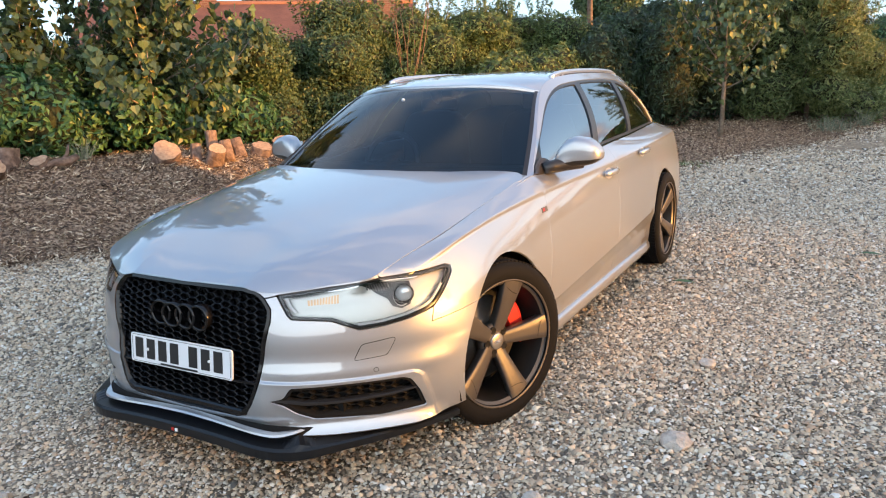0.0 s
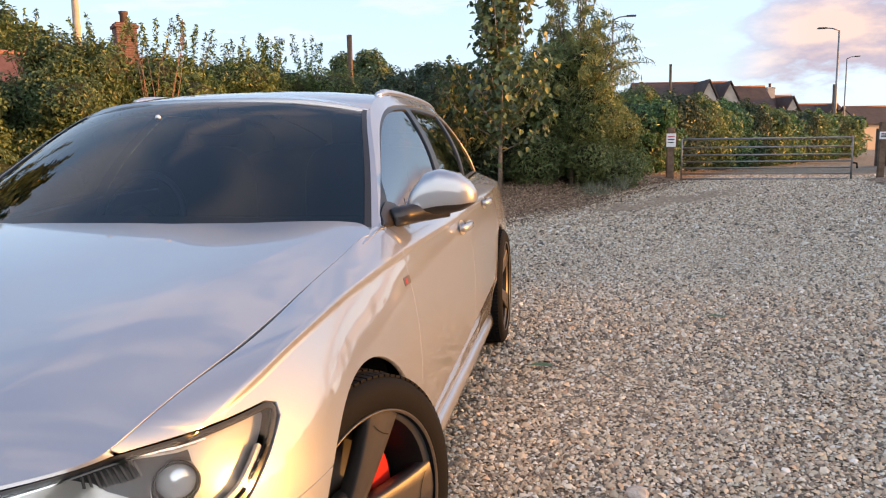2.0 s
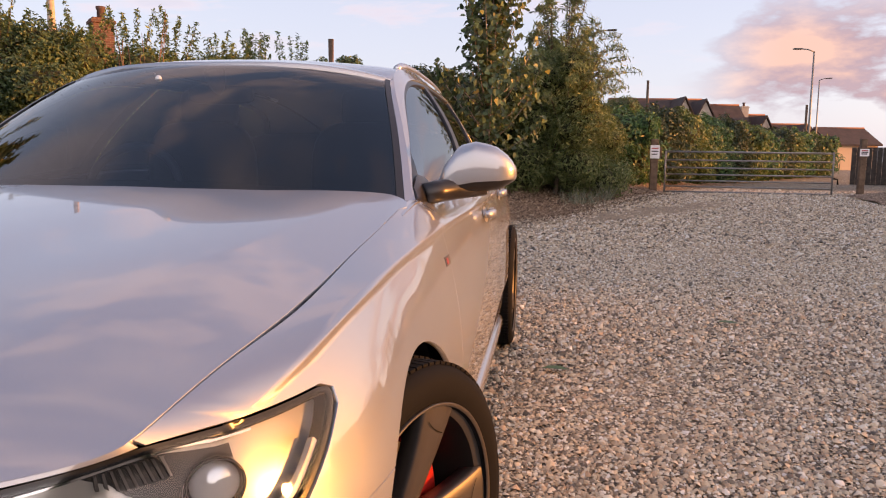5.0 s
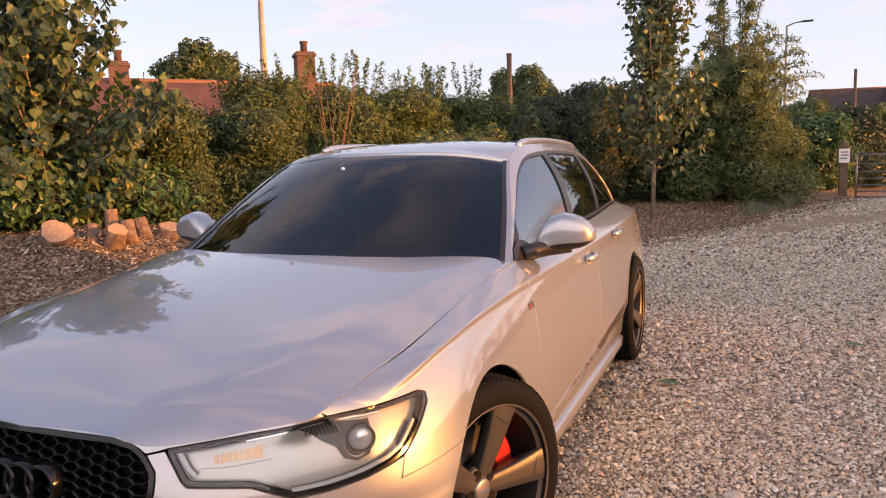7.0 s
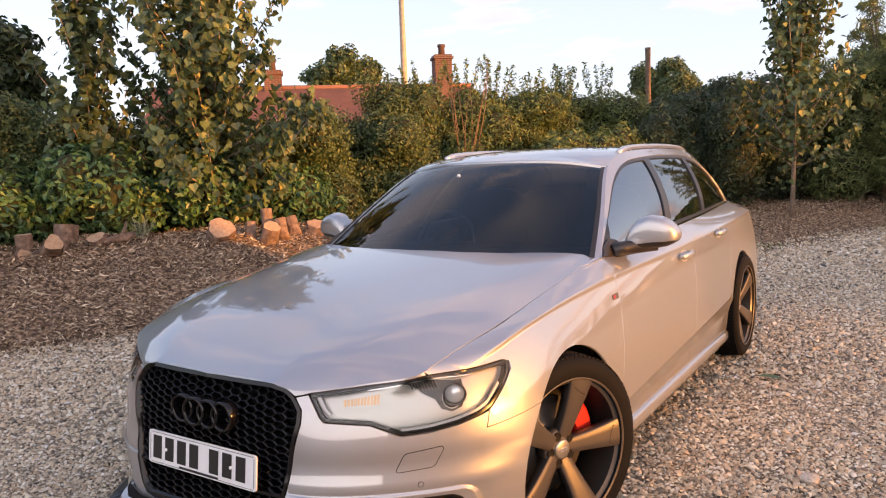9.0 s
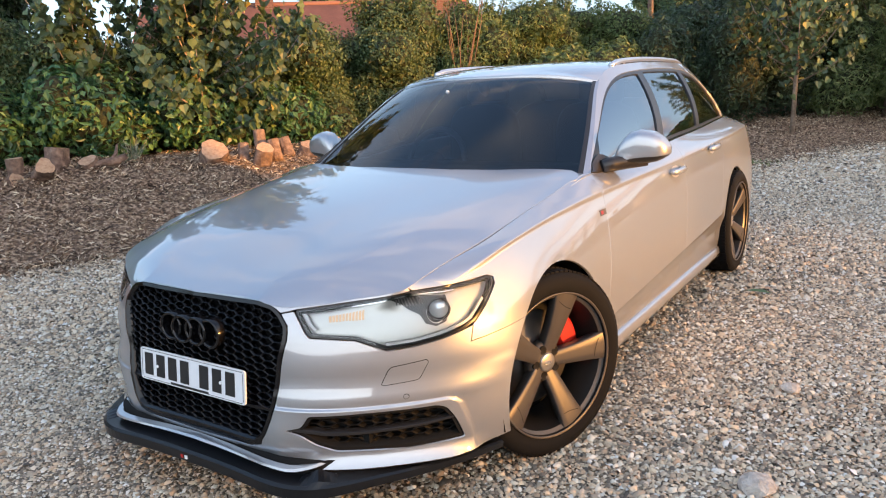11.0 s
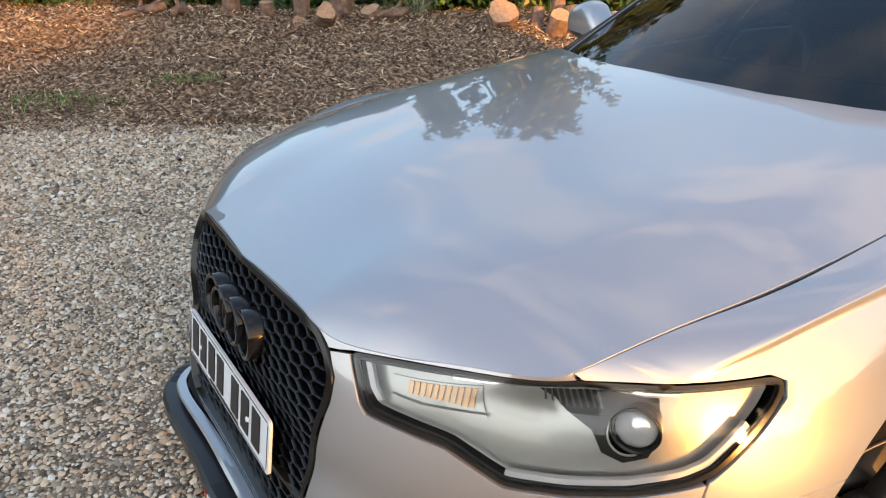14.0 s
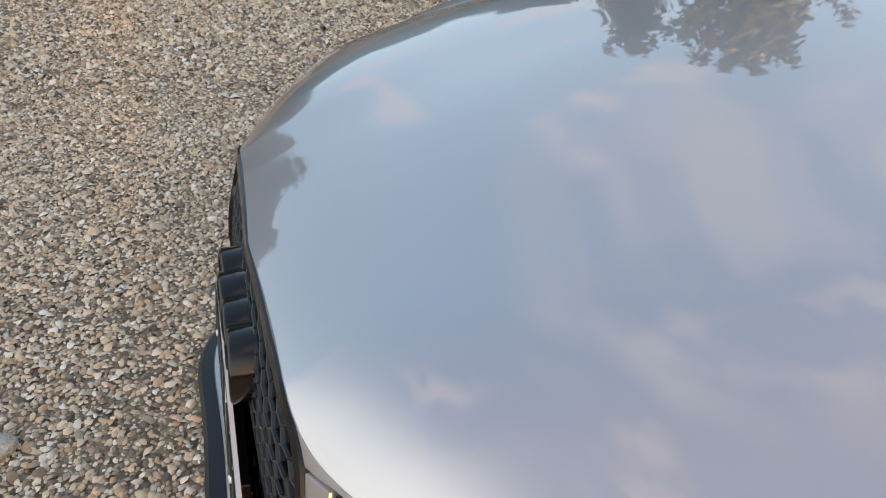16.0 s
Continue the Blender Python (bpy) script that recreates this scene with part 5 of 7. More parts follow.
def wheel(x, y, turn, first, caliper_at):
    w = tagged(new("wheel"), "five-spoke satin bronze-grey alloy wheel")
    w.parent = car
    tyre = part("tyre", lathe([(0.258, 0.0), (0.269, 0.006), (0.290, 0.015), (0.314, 0.013), (0.331, 0.004), (0.339, -0.012), (0.342, -0.03), (0.343, -0.115), (0.342, -0.20), (0.339, -0.22), (0.322, -0.243), (0.285, -0.245), (0.252, -0.235)]), RUBBER, w)
    # tread blocks round the shoulder and lettering ridge on the sidewall
    bm = bmesh.new()
    for i in range(96):
        for x0, x1 in ((-0.006, -0.040), (-0.060, -0.110), (-0.125, -0.170), (-0.190, -0.224)):
            a = math.tau * (i + (0.5 if x0 < -0.05 else 0)) / 96
            box_m = Matrix.Rotation(a, 4, "X") @ Matrix.Translation(((x0 + x1) / 2, 0, 0.3435 if x0 < -0.03 else 0.3405)) @ Matrix.Diagonal((abs(x1 - x0), 0.0165, 0.006, 1))
            bmesh.ops.create_cube(bm, size=1.0, matrix=box_m)
    part("tread", bm, RUBBER, tyre, smooth=False)
    rim = part("rim", lathe([(0.261, 0.008), (0.266, 0.013), (0.269, 0.011), (0.268, 0.004), (0.262, -0.001), (0.256, -0.005), (0.247, -0.012)]), RIM, w)
    part("barrel", lathe([(0.247, -0.012), (0.242, -0.03), (0.238, -0.05), (0.230, -0.12), (0.234, -0.22), (0.25, -0.235)]), BARREL, rim)
    R = [0.030, 0.05, 0.07, 0.09, 0.115, 0.145, 0.175, 0.205, 0.232, 0.252, 0.263]
    for k in range(5):
        bm = bmesh.new()
        a0 = radians(first + 72 * k)
        c, s = math.cos(a0), math.sin(a0)
        rows = []
        for r in R:
            q = (r - 0.03) / 0.233
            lead, trail = 0.028 + 0.016 * q + 0.018 * q**2, 0.028 + 0.010 * q + 0.012 * q**2
            front = dish(q)
            ring = []
            for off, dx in ((-trail * 0.9, -0.040), (-trail, -0.008), (-trail * 0.97, -0.003), (-trail * 0.90, -0.0004), (-0.3 * trail, 0.0), (0.3 * lead, -0.0004), (lead * 0.88, -0.0016), (lead * 0.97, -0.005), (lead, -0.011), (lead * 0.9, -0.042)):
                ring.append(bm.verts.new((front + dx, r * c - off * s, r * s + off * c)))
            rows.append(ring)
        for u, v in zip(rows, rows[1:]):
            for j in range(9):
                bm.faces.new((u[j], u[j + 1], v[j + 1], v[j]))
            bm.faces.new((u[9], u[0], v[0], v[9]))
        bmesh.ops.recalc_face_normals(bm, faces=bm.faces)
        part("spoke", bm, RIM, rim)
        # flat black strip on the spoke, drawn for a groove's shade
        bm = bmesh.new()
        for i in range(8):
            t0, t1 = [(-0.029 + 0.068 * j / 8) for j in (i, i + 1)]
            quad = []
            for t, dr in ((t0, 0), (t1, 0), (t1, 0.0022), (t0, 0.0022)):
                r = 0.212 + 4.0 * (t + 0.005) ** 2 + 0.25 * t + dr
                q = (r - 0.03) / 0.233
                quad.append(bm.verts.new((0.0012 + dish(q), r * c - t * s, r * s + t * c)))
            bm.faces.new(quad)
        part("groove", bm, LINER, rim, smooth=False)
    part("hub", lathe([(0.0, -0.043), (0.040, -0.043), (0.066, -0.046), (0.076, -0.054), (0.080, -0.08), (0.0, -0.08)], 60), RIM, rim)
    cap = part("centre_cap", lathe([(0.0, -0.034), (0.028, -0.035), (0.0340, -0.037), (0.0355, -0.041), (0.0355, -0.046)], 48), CAPMETAL, rim, "lighter metal centre cap")
    for i in range(4):
        bm = lathe([(0.0042, 0.0), (0.0042, 0.0012), (0.0056, 0.0012), (0.0056, 0.0)], 20)
        bmesh.ops.translate(bm, vec=(-0.034, -0.0135 + 0.009 * i, 0.0), verts=bm.verts)
        part("cap_ring", bm, CHROME, cap)
    # bolt holes: black discs on the hub stand for the shade inside
    for k in range(5):
        a = radians(first + 36 + 72 * k)
        bm = lathe([(0.0, 0.002), (0.0140, 0.002), (0.0150, 0.0030), (0.0162, 0.002), (0.0162, -0.006)], 24)
        bmesh.ops.translate(bm, vec=(-0.0435, 0.052 * math.cos(a), 0.052 * math.sin(a)), verts=bm.verts)
        part("bolt_hole", bm, LINER, rim)
    disc = part("brake_disc", lathe([(0.06, -0.10), (0.09, -0.095), (0.10, -0.112), (0.178, -0.112), (0.178, -0.14), (0.06, -0.14)], 72), STEEL, w, "grey steel brake disc")
    bm = bmesh.new()
    rows = []
    for i in range(15):
        a = radians(caliper_at - 30 + 60 * i / 14)
        rows.append([bm.verts.new((xx, r * math.cos(a), r * math.sin(a))) for r, xx in ((0.118, -0.095), (0.125, -0.082), (0.188, -0.078), (0.200, -0.085), (0.205, -0.15), (0.12, -0.15))])
    for u, v in zip(rows, rows[1:]):
        for j in range(6):
            bm.faces.new((u[j], u[(j + 1) % 6], v[(j + 1) % 6], v[j]))
    bm.faces.new(rows[0][::-1])
    bm.faces.new(rows[-1])
    bmesh.ops.recalc_face_normals(bm, faces=bm.faces)
    part("brake_caliper", bm, RED, w, "red painted brake caliper", smooth=False)
    part("drum", lathe([(0.0, -0.155), (0.225, -0.155), (0.225, -0.21), (0.0, -0.21)], 40), LINER, w)
    if turn:
        strut = tube([(-0.16, -0.05, 0.02), (-0.15, -0.07, 0.10), (-0.15, -0.07, 0.20)], 0.028, 12)
        part("strut", strut, STEEL, w)
    w.matrix_local = pose(x, y, 0.345, 0, 0, turn)


wheel(0.922, -0.030, -21, 2, 12)
wheel(0.942, 2.905, 0, 38, 150)
wheel(-0.912, -0.010, 159, 20, 165)
wheel(-0.925, 2.905, 180, 5, 30)

# ---- cabin ----
part("floor_pan", sweep([((0, y, 0.0), (1, 0)) for y in (-0.7, 0.3, 2.4, 3.8)], [(-0.60, 0.20), (0.60, 0.20), (0.60, 0.30), (-0.60, 0.30)]), LINER, car, smooth=False)
part("sill_pan", sweep([((0, y, 0.0), (1, 0)) for y in (0.40, 2.45)], [(-0.88, 0.20), (0.88, 0.20), (0.86, 0.27), (-0.86, 0.27)]), LINER, car, smooth=False)
part("bulkhead", sweep([((0, y, 0.0), (1, 0)) for y in (0.42, 0.46)], [(-0.86, 0.25), (0.86, 0.25), (0.74, 0.90), (-0.74, 0.90)]), LINER, car, smooth=False)
part("dashboard", sweep([((x, 0, 0.0), (0, 1)) for x in np.linspace(-0.72, 0.72, 12)], [(0.46, 0.60), (1.10, 0.62), (1.12, 0.86), (1.04, 0.95), (0.80, 0.965), (0.46, 0.94)]), CABIN, car, "dark soft-touch dashboard")
bm = tube([(-0.37 + 0.185 * math.cos(a), 1.16 + 0.05 * math.sin(a), 0.93 + 0.178 * math.sin(a)) for a in np.linspace(0, math.tau, 40, endpoint=False)], 0.016, 10, close=True)
steer = part("steering_wheel", bm, CABINLIGHT, car)
part("wheel_boss", tube([(-0.37, 1.02, 0.90), (-0.37, 1.16, 0.93)], [0.05, 0.06], 14), CABIN, steer)
for a in (0, 180, 270):
    part("steering_spoke", tube([(-0.37, 1.16, 0.93), (-0.37 + 0.18 * math.cos(radians(a)), 1.16 + 0.05 * math.sin(radians(a)), 0.93 + 0.175 * math.sin(radians(a)))], 0.016, 8), CABIN, steer)
for x in (-0.37, 0.37):
    seat = tagged(new("seat"))
    seat.parent = car
    for nm, c, d in (("seat_back", (x, 1.78, 0.90), (0.48, 0.16, 0.62)), ("headrest", (x, 1.86, 1.27), (0.26, 0.10, 0.18)), ("cushion", (x, 1.52, 0.56), (0.50, 0.52, 0.18))):
        part(nm, skin(soft_block(*c, *d, 0.5), 0, 18), CABIN, seat)
part("rear_bench", skin(soft_block(0, 2.75, 0.85, 1.3, 0.2, 0.7, 0.4), 0, 18), CABIN, car)
part("rear_view_mirror", skin(soft_block(0.0, 1.12, 1.285, 0.24, 0.035, 0.065, 0.5), 0, 18), CABIN, car)
part("mirror_stem", tube([(0.0, 1.07, 1.36), (0.0, 1.09, 1.32), (0.0, 1.115, 1.29)], [0.035, 0.03, 0.015], 10), CABIN, car)
disc_at = screen(-0.16, 0.80)[0] + (0, 0.006, 0)
bm = lathe([(0.0, 0.0), (0.011, 0.0), (0.011, 0.002)], 20)
bm.transform(Matrix.Translation(disc_at) @ pose(0, 0, 0, -30, 0, 90))
part("permit_disc", bm, WHITE, screen_glass)

# ---- the body drawn to the car's true length and width ----
draw_y = spline([-1.1, -0.9, -0.5, 0.0, 0.5, 1.2, 2.0, 2.9, 4.1], [0.055, 0.055, 0.055, 0.052, 0.048, 0.055, 0.035, 0.0, 0.0])
nose_z = spline([0.1, 0.28, 0.45, 0.7, 0.95, 1.5], [0.0, 0.0, -0.017, -0.024, -0.02, -0.01])
body_z = spline([0.1, 0.28, 0.6, 0.9, 1.5], [0.0, 0.0, -0.008, -0.013, -0.008])
high_x = spline([0, 0.2, 0.38, 0.55, 0.7, 0.94], [0.0, -0.008, -0.016, 0.004, 0.018, 0.015])
low_x = spline([0, 0.3, 0.7, 0.94], [0.0, 0.02, 0.018, 0.016])
flat_x = spline([0, 0.13, 0.26, 0.366, 0.45, 0.6, 0.95], [1.0, 0.88, 0.55, 0.12, 0.0, 0.0, 0.0])      # the nose is flat and leans back
flat_z = spline([0.2, 0.3, 0.45, 0.6, 0.73, 0.85, 1.0], [0.0, 0.004, 0.022, 0.030, 0.037, 0.040, 0.040])
foot_x = spline([0, 0.15, 0.3, 0.42, 0.6, 0.95], [0.1, 0.5, 1.0, 0.4, 0.0, 0.0])


def drawn(p):
    ease = lambda v: np.clip(v, 0, 1) ** 2 * (3 - 2 * np.clip(v, 0, 1))
    x, y, z = p.T
    at = lambda f, v, lo, hi: f(np.clip(v, lo, hi))[:, 0]
    nose, fore, high, cabin = ease((-0.2 - y) / 0.55), ease((0.1 - y) / 0.5), ease((z - 0.35) / 0.3), ease((3.2 - y) / 1.2)
    dz = nose * at(nose_z, z, 0.1, 1.5) + (1 - nose) * cabin * at(body_z, z, 0.1, 1.5)
    dx = fore * (high * at(high_x, np.abs(x), 0, 0.94) + (1 - high) * at(low_x, np.abs(x), 0, 0.94))
    lean = ease((-0.5 - y) / 0.35) * at(flat_x, np.abs(x), 0, 0.95)
    dy = at(draw_y, y, -1.1, 4.1) + lean * at(flat_z, z, 0.2, 1.0) - 0.022 * nose * at(foot_x, np.abs(x), 0, 0.95) * ease((0.45 - z) / 0.17) * ease((z - 0.2) / 0.06)
    return np.stack([x + np.sign(x) * dx, y + dy, z + dz - 0.012 * lean * ease((z - 0.6) / 0.12)], 1)


def draw_body(ob):
    for child in ob.children:
        if child.name.split(".")[0] in ("wheel", "number_plate", "arch_liner", "seat", "rear_bench", "floor_pan"):
            continue
        if child.type == "MESH":
            me = child.data
            co = np.empty(3 * len(me.vertices))
            me.vertices.foreach_get("co", co)
            co = co.reshape(-1, 3)
            jac = np.stack([(drawn(co + d) - drawn(co - d)) / 2e-4 for d in np.eye(3) * 1e-4], 2)
            me.vertices.foreach_set("co", drawn(co).ravel())
            if me.name in NORMALS:
                n = np.linalg.solve(jac.transpose(0, 2, 1), NORMALS[me.name][:, :, None])[:, :, 0]
                me.normals_split_custom_set_from_vertices([tuple(k) for k in n / np.linalg.norm(n, axis=1, keepdims=True)])
            me.update()
        draw_body(child)


draw_body(car)

# ---- the yard: ground, bank ----
rng = np.random.default_rng(7)


def lift(x, y):
    """The ground's height: level by the car, rising a little towards the gate."""
    t = np.clip((np.asarray(y, float) - 9) / 9, 0, 1)
    return 0.3 * t * t * (3 - 2 * t)


def bed(x, y):
    """Metres behind the edge of the planted bed."""
    x, y = np.asarray(x, float), np.asarray(y, float)
    wave = 0.12 * np.sin(1.1 * y + 0.6) + 0.07 * np.sin(2.7 * y)
    return -(x + 4.6 - 0.5 * y) * 0.894 + wave


def bed_at(y, d):
    """The x of the place d metres behind the bed's edge."""
    return -4.6 + 0.5 * y - d / 0.894


def rough_noise(x, y):
    return 0.045 * np.sin(2.9 * x + 1.3 * y) * np.sin(2.3 * y - 0.7 * x + 1) + 0.03 * np.sin(6.1 * x + 2) * np.sin(5.3 * y) + 0.022 * np.sin(13 * x + 3 * y) * np.sin(11 * y - 4 * x) + 0.013 * np.sin(23 * x - 9 * y + 1) * np.sin(19 * y + 7 * x)


def bank(x, y):
    d = np.clip(bed(x, y) / 2.0, -0.15, 1)
    tall = np.interp(y, [-30, 4.5, 9, 14, 40], [0.62, 0.62, 0.36, 0.25, 0.2])
    s = np.where(d < 0, d, d * d * (3 - 2 * d) * 0.55 + 0.45 * d)
    return lift(x, y) + tall * s + np.where(d > 0, 1, 0) * rough_noise(np.asarray(x, float), np.asarray(y, float)) * np.clip(d * 3, 0, 1)


def quick_mesh(name, verts, quads, smooth=False):
    """A mesh from arrays of vertices and of faces with equal corner counts."""
    v, q = np.asarray(verts, np.float32), np.asarray(quads, np.int32)
    k = q.shape[1]
    me = bpy.data.meshes.new(name)
    me.vertices.add(len(v))
    me.vertices.foreach_set("co", v.ravel())
    me.loops.add(q.size)
    me.loops.foreach_set("vertex_index", q.ravel())
    me.polygons.add(len(q))
    me.polygons.foreach_set("loop_start", np.arange(0, q.size, k, dtype=np.int32))
    me.polygons.foreach_set("use_smooth", np.full(len(q), smooth, dtype=bool))
    me.update(calc_edges=True)
    return me


def grid_mesh(name, xs, ys, height, mat):
    X, Y = np.meshgrid(xs, ys)
    idx = np.arange(X.size).reshape(X.shape)
    f = np.stack([idx[:-1, :-1], idx[:-1, 1:], idx[1:, 1:], idx[1:, :-1]], -1).reshape(-1, 4)
    return link(name, quick_mesh(name, np.stack([X, Y, height(X, Y)], -1).reshape(-1, 3), f, True), mat)


far = np.r_[-3000, -900, -300, -100, -50, -30, np.arange(-20, 24, 0.4), 30, 50, 100, 300, 900, 3000]
tagged(grid_mesh("ground", far, far, lambda x, y: lift(x, y) + 0.004 * np.sin(3 * x) * np.sin(2.3 * y), GRAVEL), "pale mixed gravel yard", "ground", kind="structure")
tagged(grid_mesh("mulch_bank", np.r_[np.arange(-24, -11, 0.5), np.arange(-11, 3, 0.11), np.arange(3, 9, 0.3)], np.r_[np.arange(-14, -4, 0.3), np.arange(-4, 9, 0.11), np.arange(9, 24, 0.25)], lambda x, y: np.where(bed(x, y) > -0.25, bank(x, y), lift(x, y) - 0.3) - 0.01, MULCH), "raised bank of brown bark mulch", "bank", kind="structure")


def sandy(x, y):
    """A worn strip of bare earth, proud of the gravel where the stones have gone."""
    u, v = 0.70 * (x - 3.2) + 0.714 * (y - 13.0), -0.714 * (x - 3.2) + 0.70 * (y - 13.0)
    k = 1 - (u / 2.5) ** 2 - ((v + 0.10 * np.sin(2.1 * u)) / 0.55) ** 2 + 0.5 * np.sin(3.1 * x + 1) * np.sin(2.3 * y) + 0.3 * np.sin(7.3 * x) * np.sin(6.1 * y + 2)
    return lift(x, y) + np.clip(0.006 + 0.02 * k, -0.04, 0.024)


tagged(grid_mesh("bare_earth", np.linspace(0.8, 5.6, 90), np.linspace(10.6, 15.4, 90), sandy, SAND), "worn patch of sandy earth in the gravel", "ground", kind="structure")

# loose stones: many small pebbles, nearest ones densest


def turned(n, tilt):
    """Random turns: free about the upright, tilted by up to tilt radians."""
    a, b, c = rng.uniform(0, math.tau, n), rng.uniform(-tilt, tilt, n), rng.uniform(-tilt, tilt, n)
    ca, sa, cb, sb, cc, sc = np.cos(a), np.sin(a), np.cos(b), np.sin(b), np.cos(c), np.sin(c)
    z, o = np.zeros(n), np.ones(n)
    ra = np.stack([np.stack([ca, -sa, z], -1), np.stack([sa, ca, z], -1), np.stack([z, z, o], -1)], 1)
    rb = np.stack([np.stack([o, z, z], -1), np.stack([z, cb, -sb], -1), np.stack([z, sb, cb], -1)], 1)
    rc = np.stack([np.stack([cc, z, sc], -1), np.stack([z, o, z], -1), np.stack([-sc, z, cc], -1)], 1)
    return ra @ rb @ rc


DOME = np.array([(math.cos(k * 1.0472), math.sin(k * 1.0472), -0.1) for k in range(6)] + [(0.1, -0.05, 0.85)])
DOME_F = np.array([(k, (k + 1) % 6, 6) for k in range(6)])
TOP4 = np.array([(1, 0, -0.2), (0, 1, -0.2), (-1, 0, -0.2), (0, -1, -0.2), (0.15, 0.1, 0.85)])
TOP4_F = np.array([(0, 1, 4), (1, 2, 4), (2, 3, 4), (3, 0, 4)])


def pebbles(xy, size, height, mat, name, label, shape, faces):
    n, m = len(xy), len(shape)
    dims = size[:, None] * np.stack([rng.uniform(0.9, 1.5, n), rng.uniform(0.75, 1.1, n), rng.uniform(0.7, 1.25, n)], 1)
    v = shape[None] * dims[:, None] * rng.uniform(0.84, 1.16, (n, m, 1))
    v = np.einsum("nij,nkj->nki", turned(n, 0.6), v)
    z = height(xy[:, 0], xy[:, 1]) + size * rng.uniform(-0.05, 0.6, n)
    v = v + np.concatenate([xy, z[:, None]], 1)[:, None]
    f = (faces[None] + m * np.arange(n)[:, None, None]).reshape(-1, 3)
    return tagged(link(name, quick_mesh(name, v.reshape(-1, 3), f, True), mat), label, "gravel", kind="stuff")


def off_line(p, a, b):
    a, b = np.array(a), np.array(b)
    t = np.clip(((p - a) @ (b - a)) / ((b - a) @ (b - a)), 0, 1)
    return np.hypot(*(p - a - t[:, None] * (b - a)).T)


def strewn(pitch, a, b, full, reach, without=()):
    """Places packed side by side round a line of the plan, thinning out from full to reach."""
    lo, hi = np.minimum(a, b) - reach, np.maximum(a, b) + reach
    x, y = np.meshgrid(np.arange(lo[0], hi[0], pitch), np.arange(lo[1], hi[1], pitch))
    p = np.stack([x.ravel(), y.ravel()], 1) + rng.uniform(-0.5, 0.5, (x.size, 2)) * pitch
    keep = rng.random(len(p)) < np.clip((reach - off_line(p, a, b)) / (reach - full), 0, 1)
    for c, d, r, q in without:
        keep &= rng.random(len(p)) > np.clip((q - off_line(p, c, d)) / (q - r), 0, 1)
    p = p[keep]
    return p[(bed(p[:, 0], p[:, 1]) < rng.uniform(-0.1, 0.35, len(p))) & ~((np.abs(p[:, 0]) < 0.55) & (p[:, 1] > -0.3) & (p[:, 1] < 3.9))]


def grade(n, s):
    return np.clip(rng.lognormal(math.log(s), 0.30, n), 0.45 * s, 2.4 * s)


NEAR = (((1.7, -0.5), (2.1, 1.2), 0.95, 1.7), ((0.2, -1.4), (-1.6, -1.3), 0.8, 1.4))
MID = (((1.9, 0.0), (3.2, 5.5), 2.0, 3.6), ((0.0, -1.5), (-3.2, 0.0), 1.6, 2.8))
near = strewn(0.0138, *NEAR[0])
pebbles(near, grade(len(near), 0.0079), lift, STONE, "gravel", "loose mixed grey and tan pebbles", DOME, DOME_F)
near = strewn(0.0118, *NEAR[1], without=NEAR[:1])
pebbles(near, grade(len(near), 0.0066), lift, STONE, "gravel", "loose mixed grey and tan pebbles", DOME, DOME_F)
wide = np.concatenate([strewn(0.0192, *MID[0], without=NEAR), strewn(0.0192, *MID[1], without=NEAR + MID[:1])])
pebbles(wide, grade(len(wide), 0.0108), lift, STONE, "gravel", "loose mixed grey and tan pebbles", TOP4, TOP4_F)
wide = strewn(0.036, (2.5, 5.0), (5.5, 15.0), 3.5, 5.5, without=MID)
pebbles(wide, grade(len(wide), 0.0175), lift, STONE, "gravel", "loose mixed grey and tan pebbles", TOP4, TOP4_F)

# bark chips on the bank
n = 75000
cy = np.r_[rng.uniform(-4, 17, 50000), rng.uniform(-3.5, 6, 25000)]
long = np.r_[np.ones(50000), np.full(25000, 1.3)]
cd = np.where(rng.random(n) < 0.1, -0.45 * rng.random(n) ** 2, rng.beta(1.1, 1.2, n) * 4.2 - 0.12)
cx = bed_at(cy, cd)
dims = np.stack([long * rng.lognormal(math.log(0.021), 0.5, n), rng.uniform(0.005, 0.016, n), rng.uniform(0.004, 0.012, n)], 1)
SLIVER = np.array([(-1, -0.6, 0), (0.9, -0.5, 0.2), (0.2, 0.9, 0.1), (0.0, 0.0, 1.0)])
SLIVER_F = np.array([(0, 1, 3), (1, 2, 3), (2, 0, 3)])
v = np.einsum("nij,nkj->nki", turned(n, 0.9), SLIVER[None] * dims[:, None] * rng.uniform(0.7, 1.3, (n, 4, 1)))
v = v + np.stack([cx, cy, np.where(cd < 0, np.maximum(bank(cx, cy), lift(cx, cy)) + 0.008, bank(cx, cy)) + rng.uniform(-0.004, 0.024, n)], 1)[:, None]
tagged(link("bark_chips", quick_mesh("bark_chips", v.reshape(-1, 3), (SLIVER_F[None] + 4 * np.arange(n)[:, None, None]).reshape(-1, 3)), CHIPS), "loose brown bark chips", "mulch", kind="stuff")


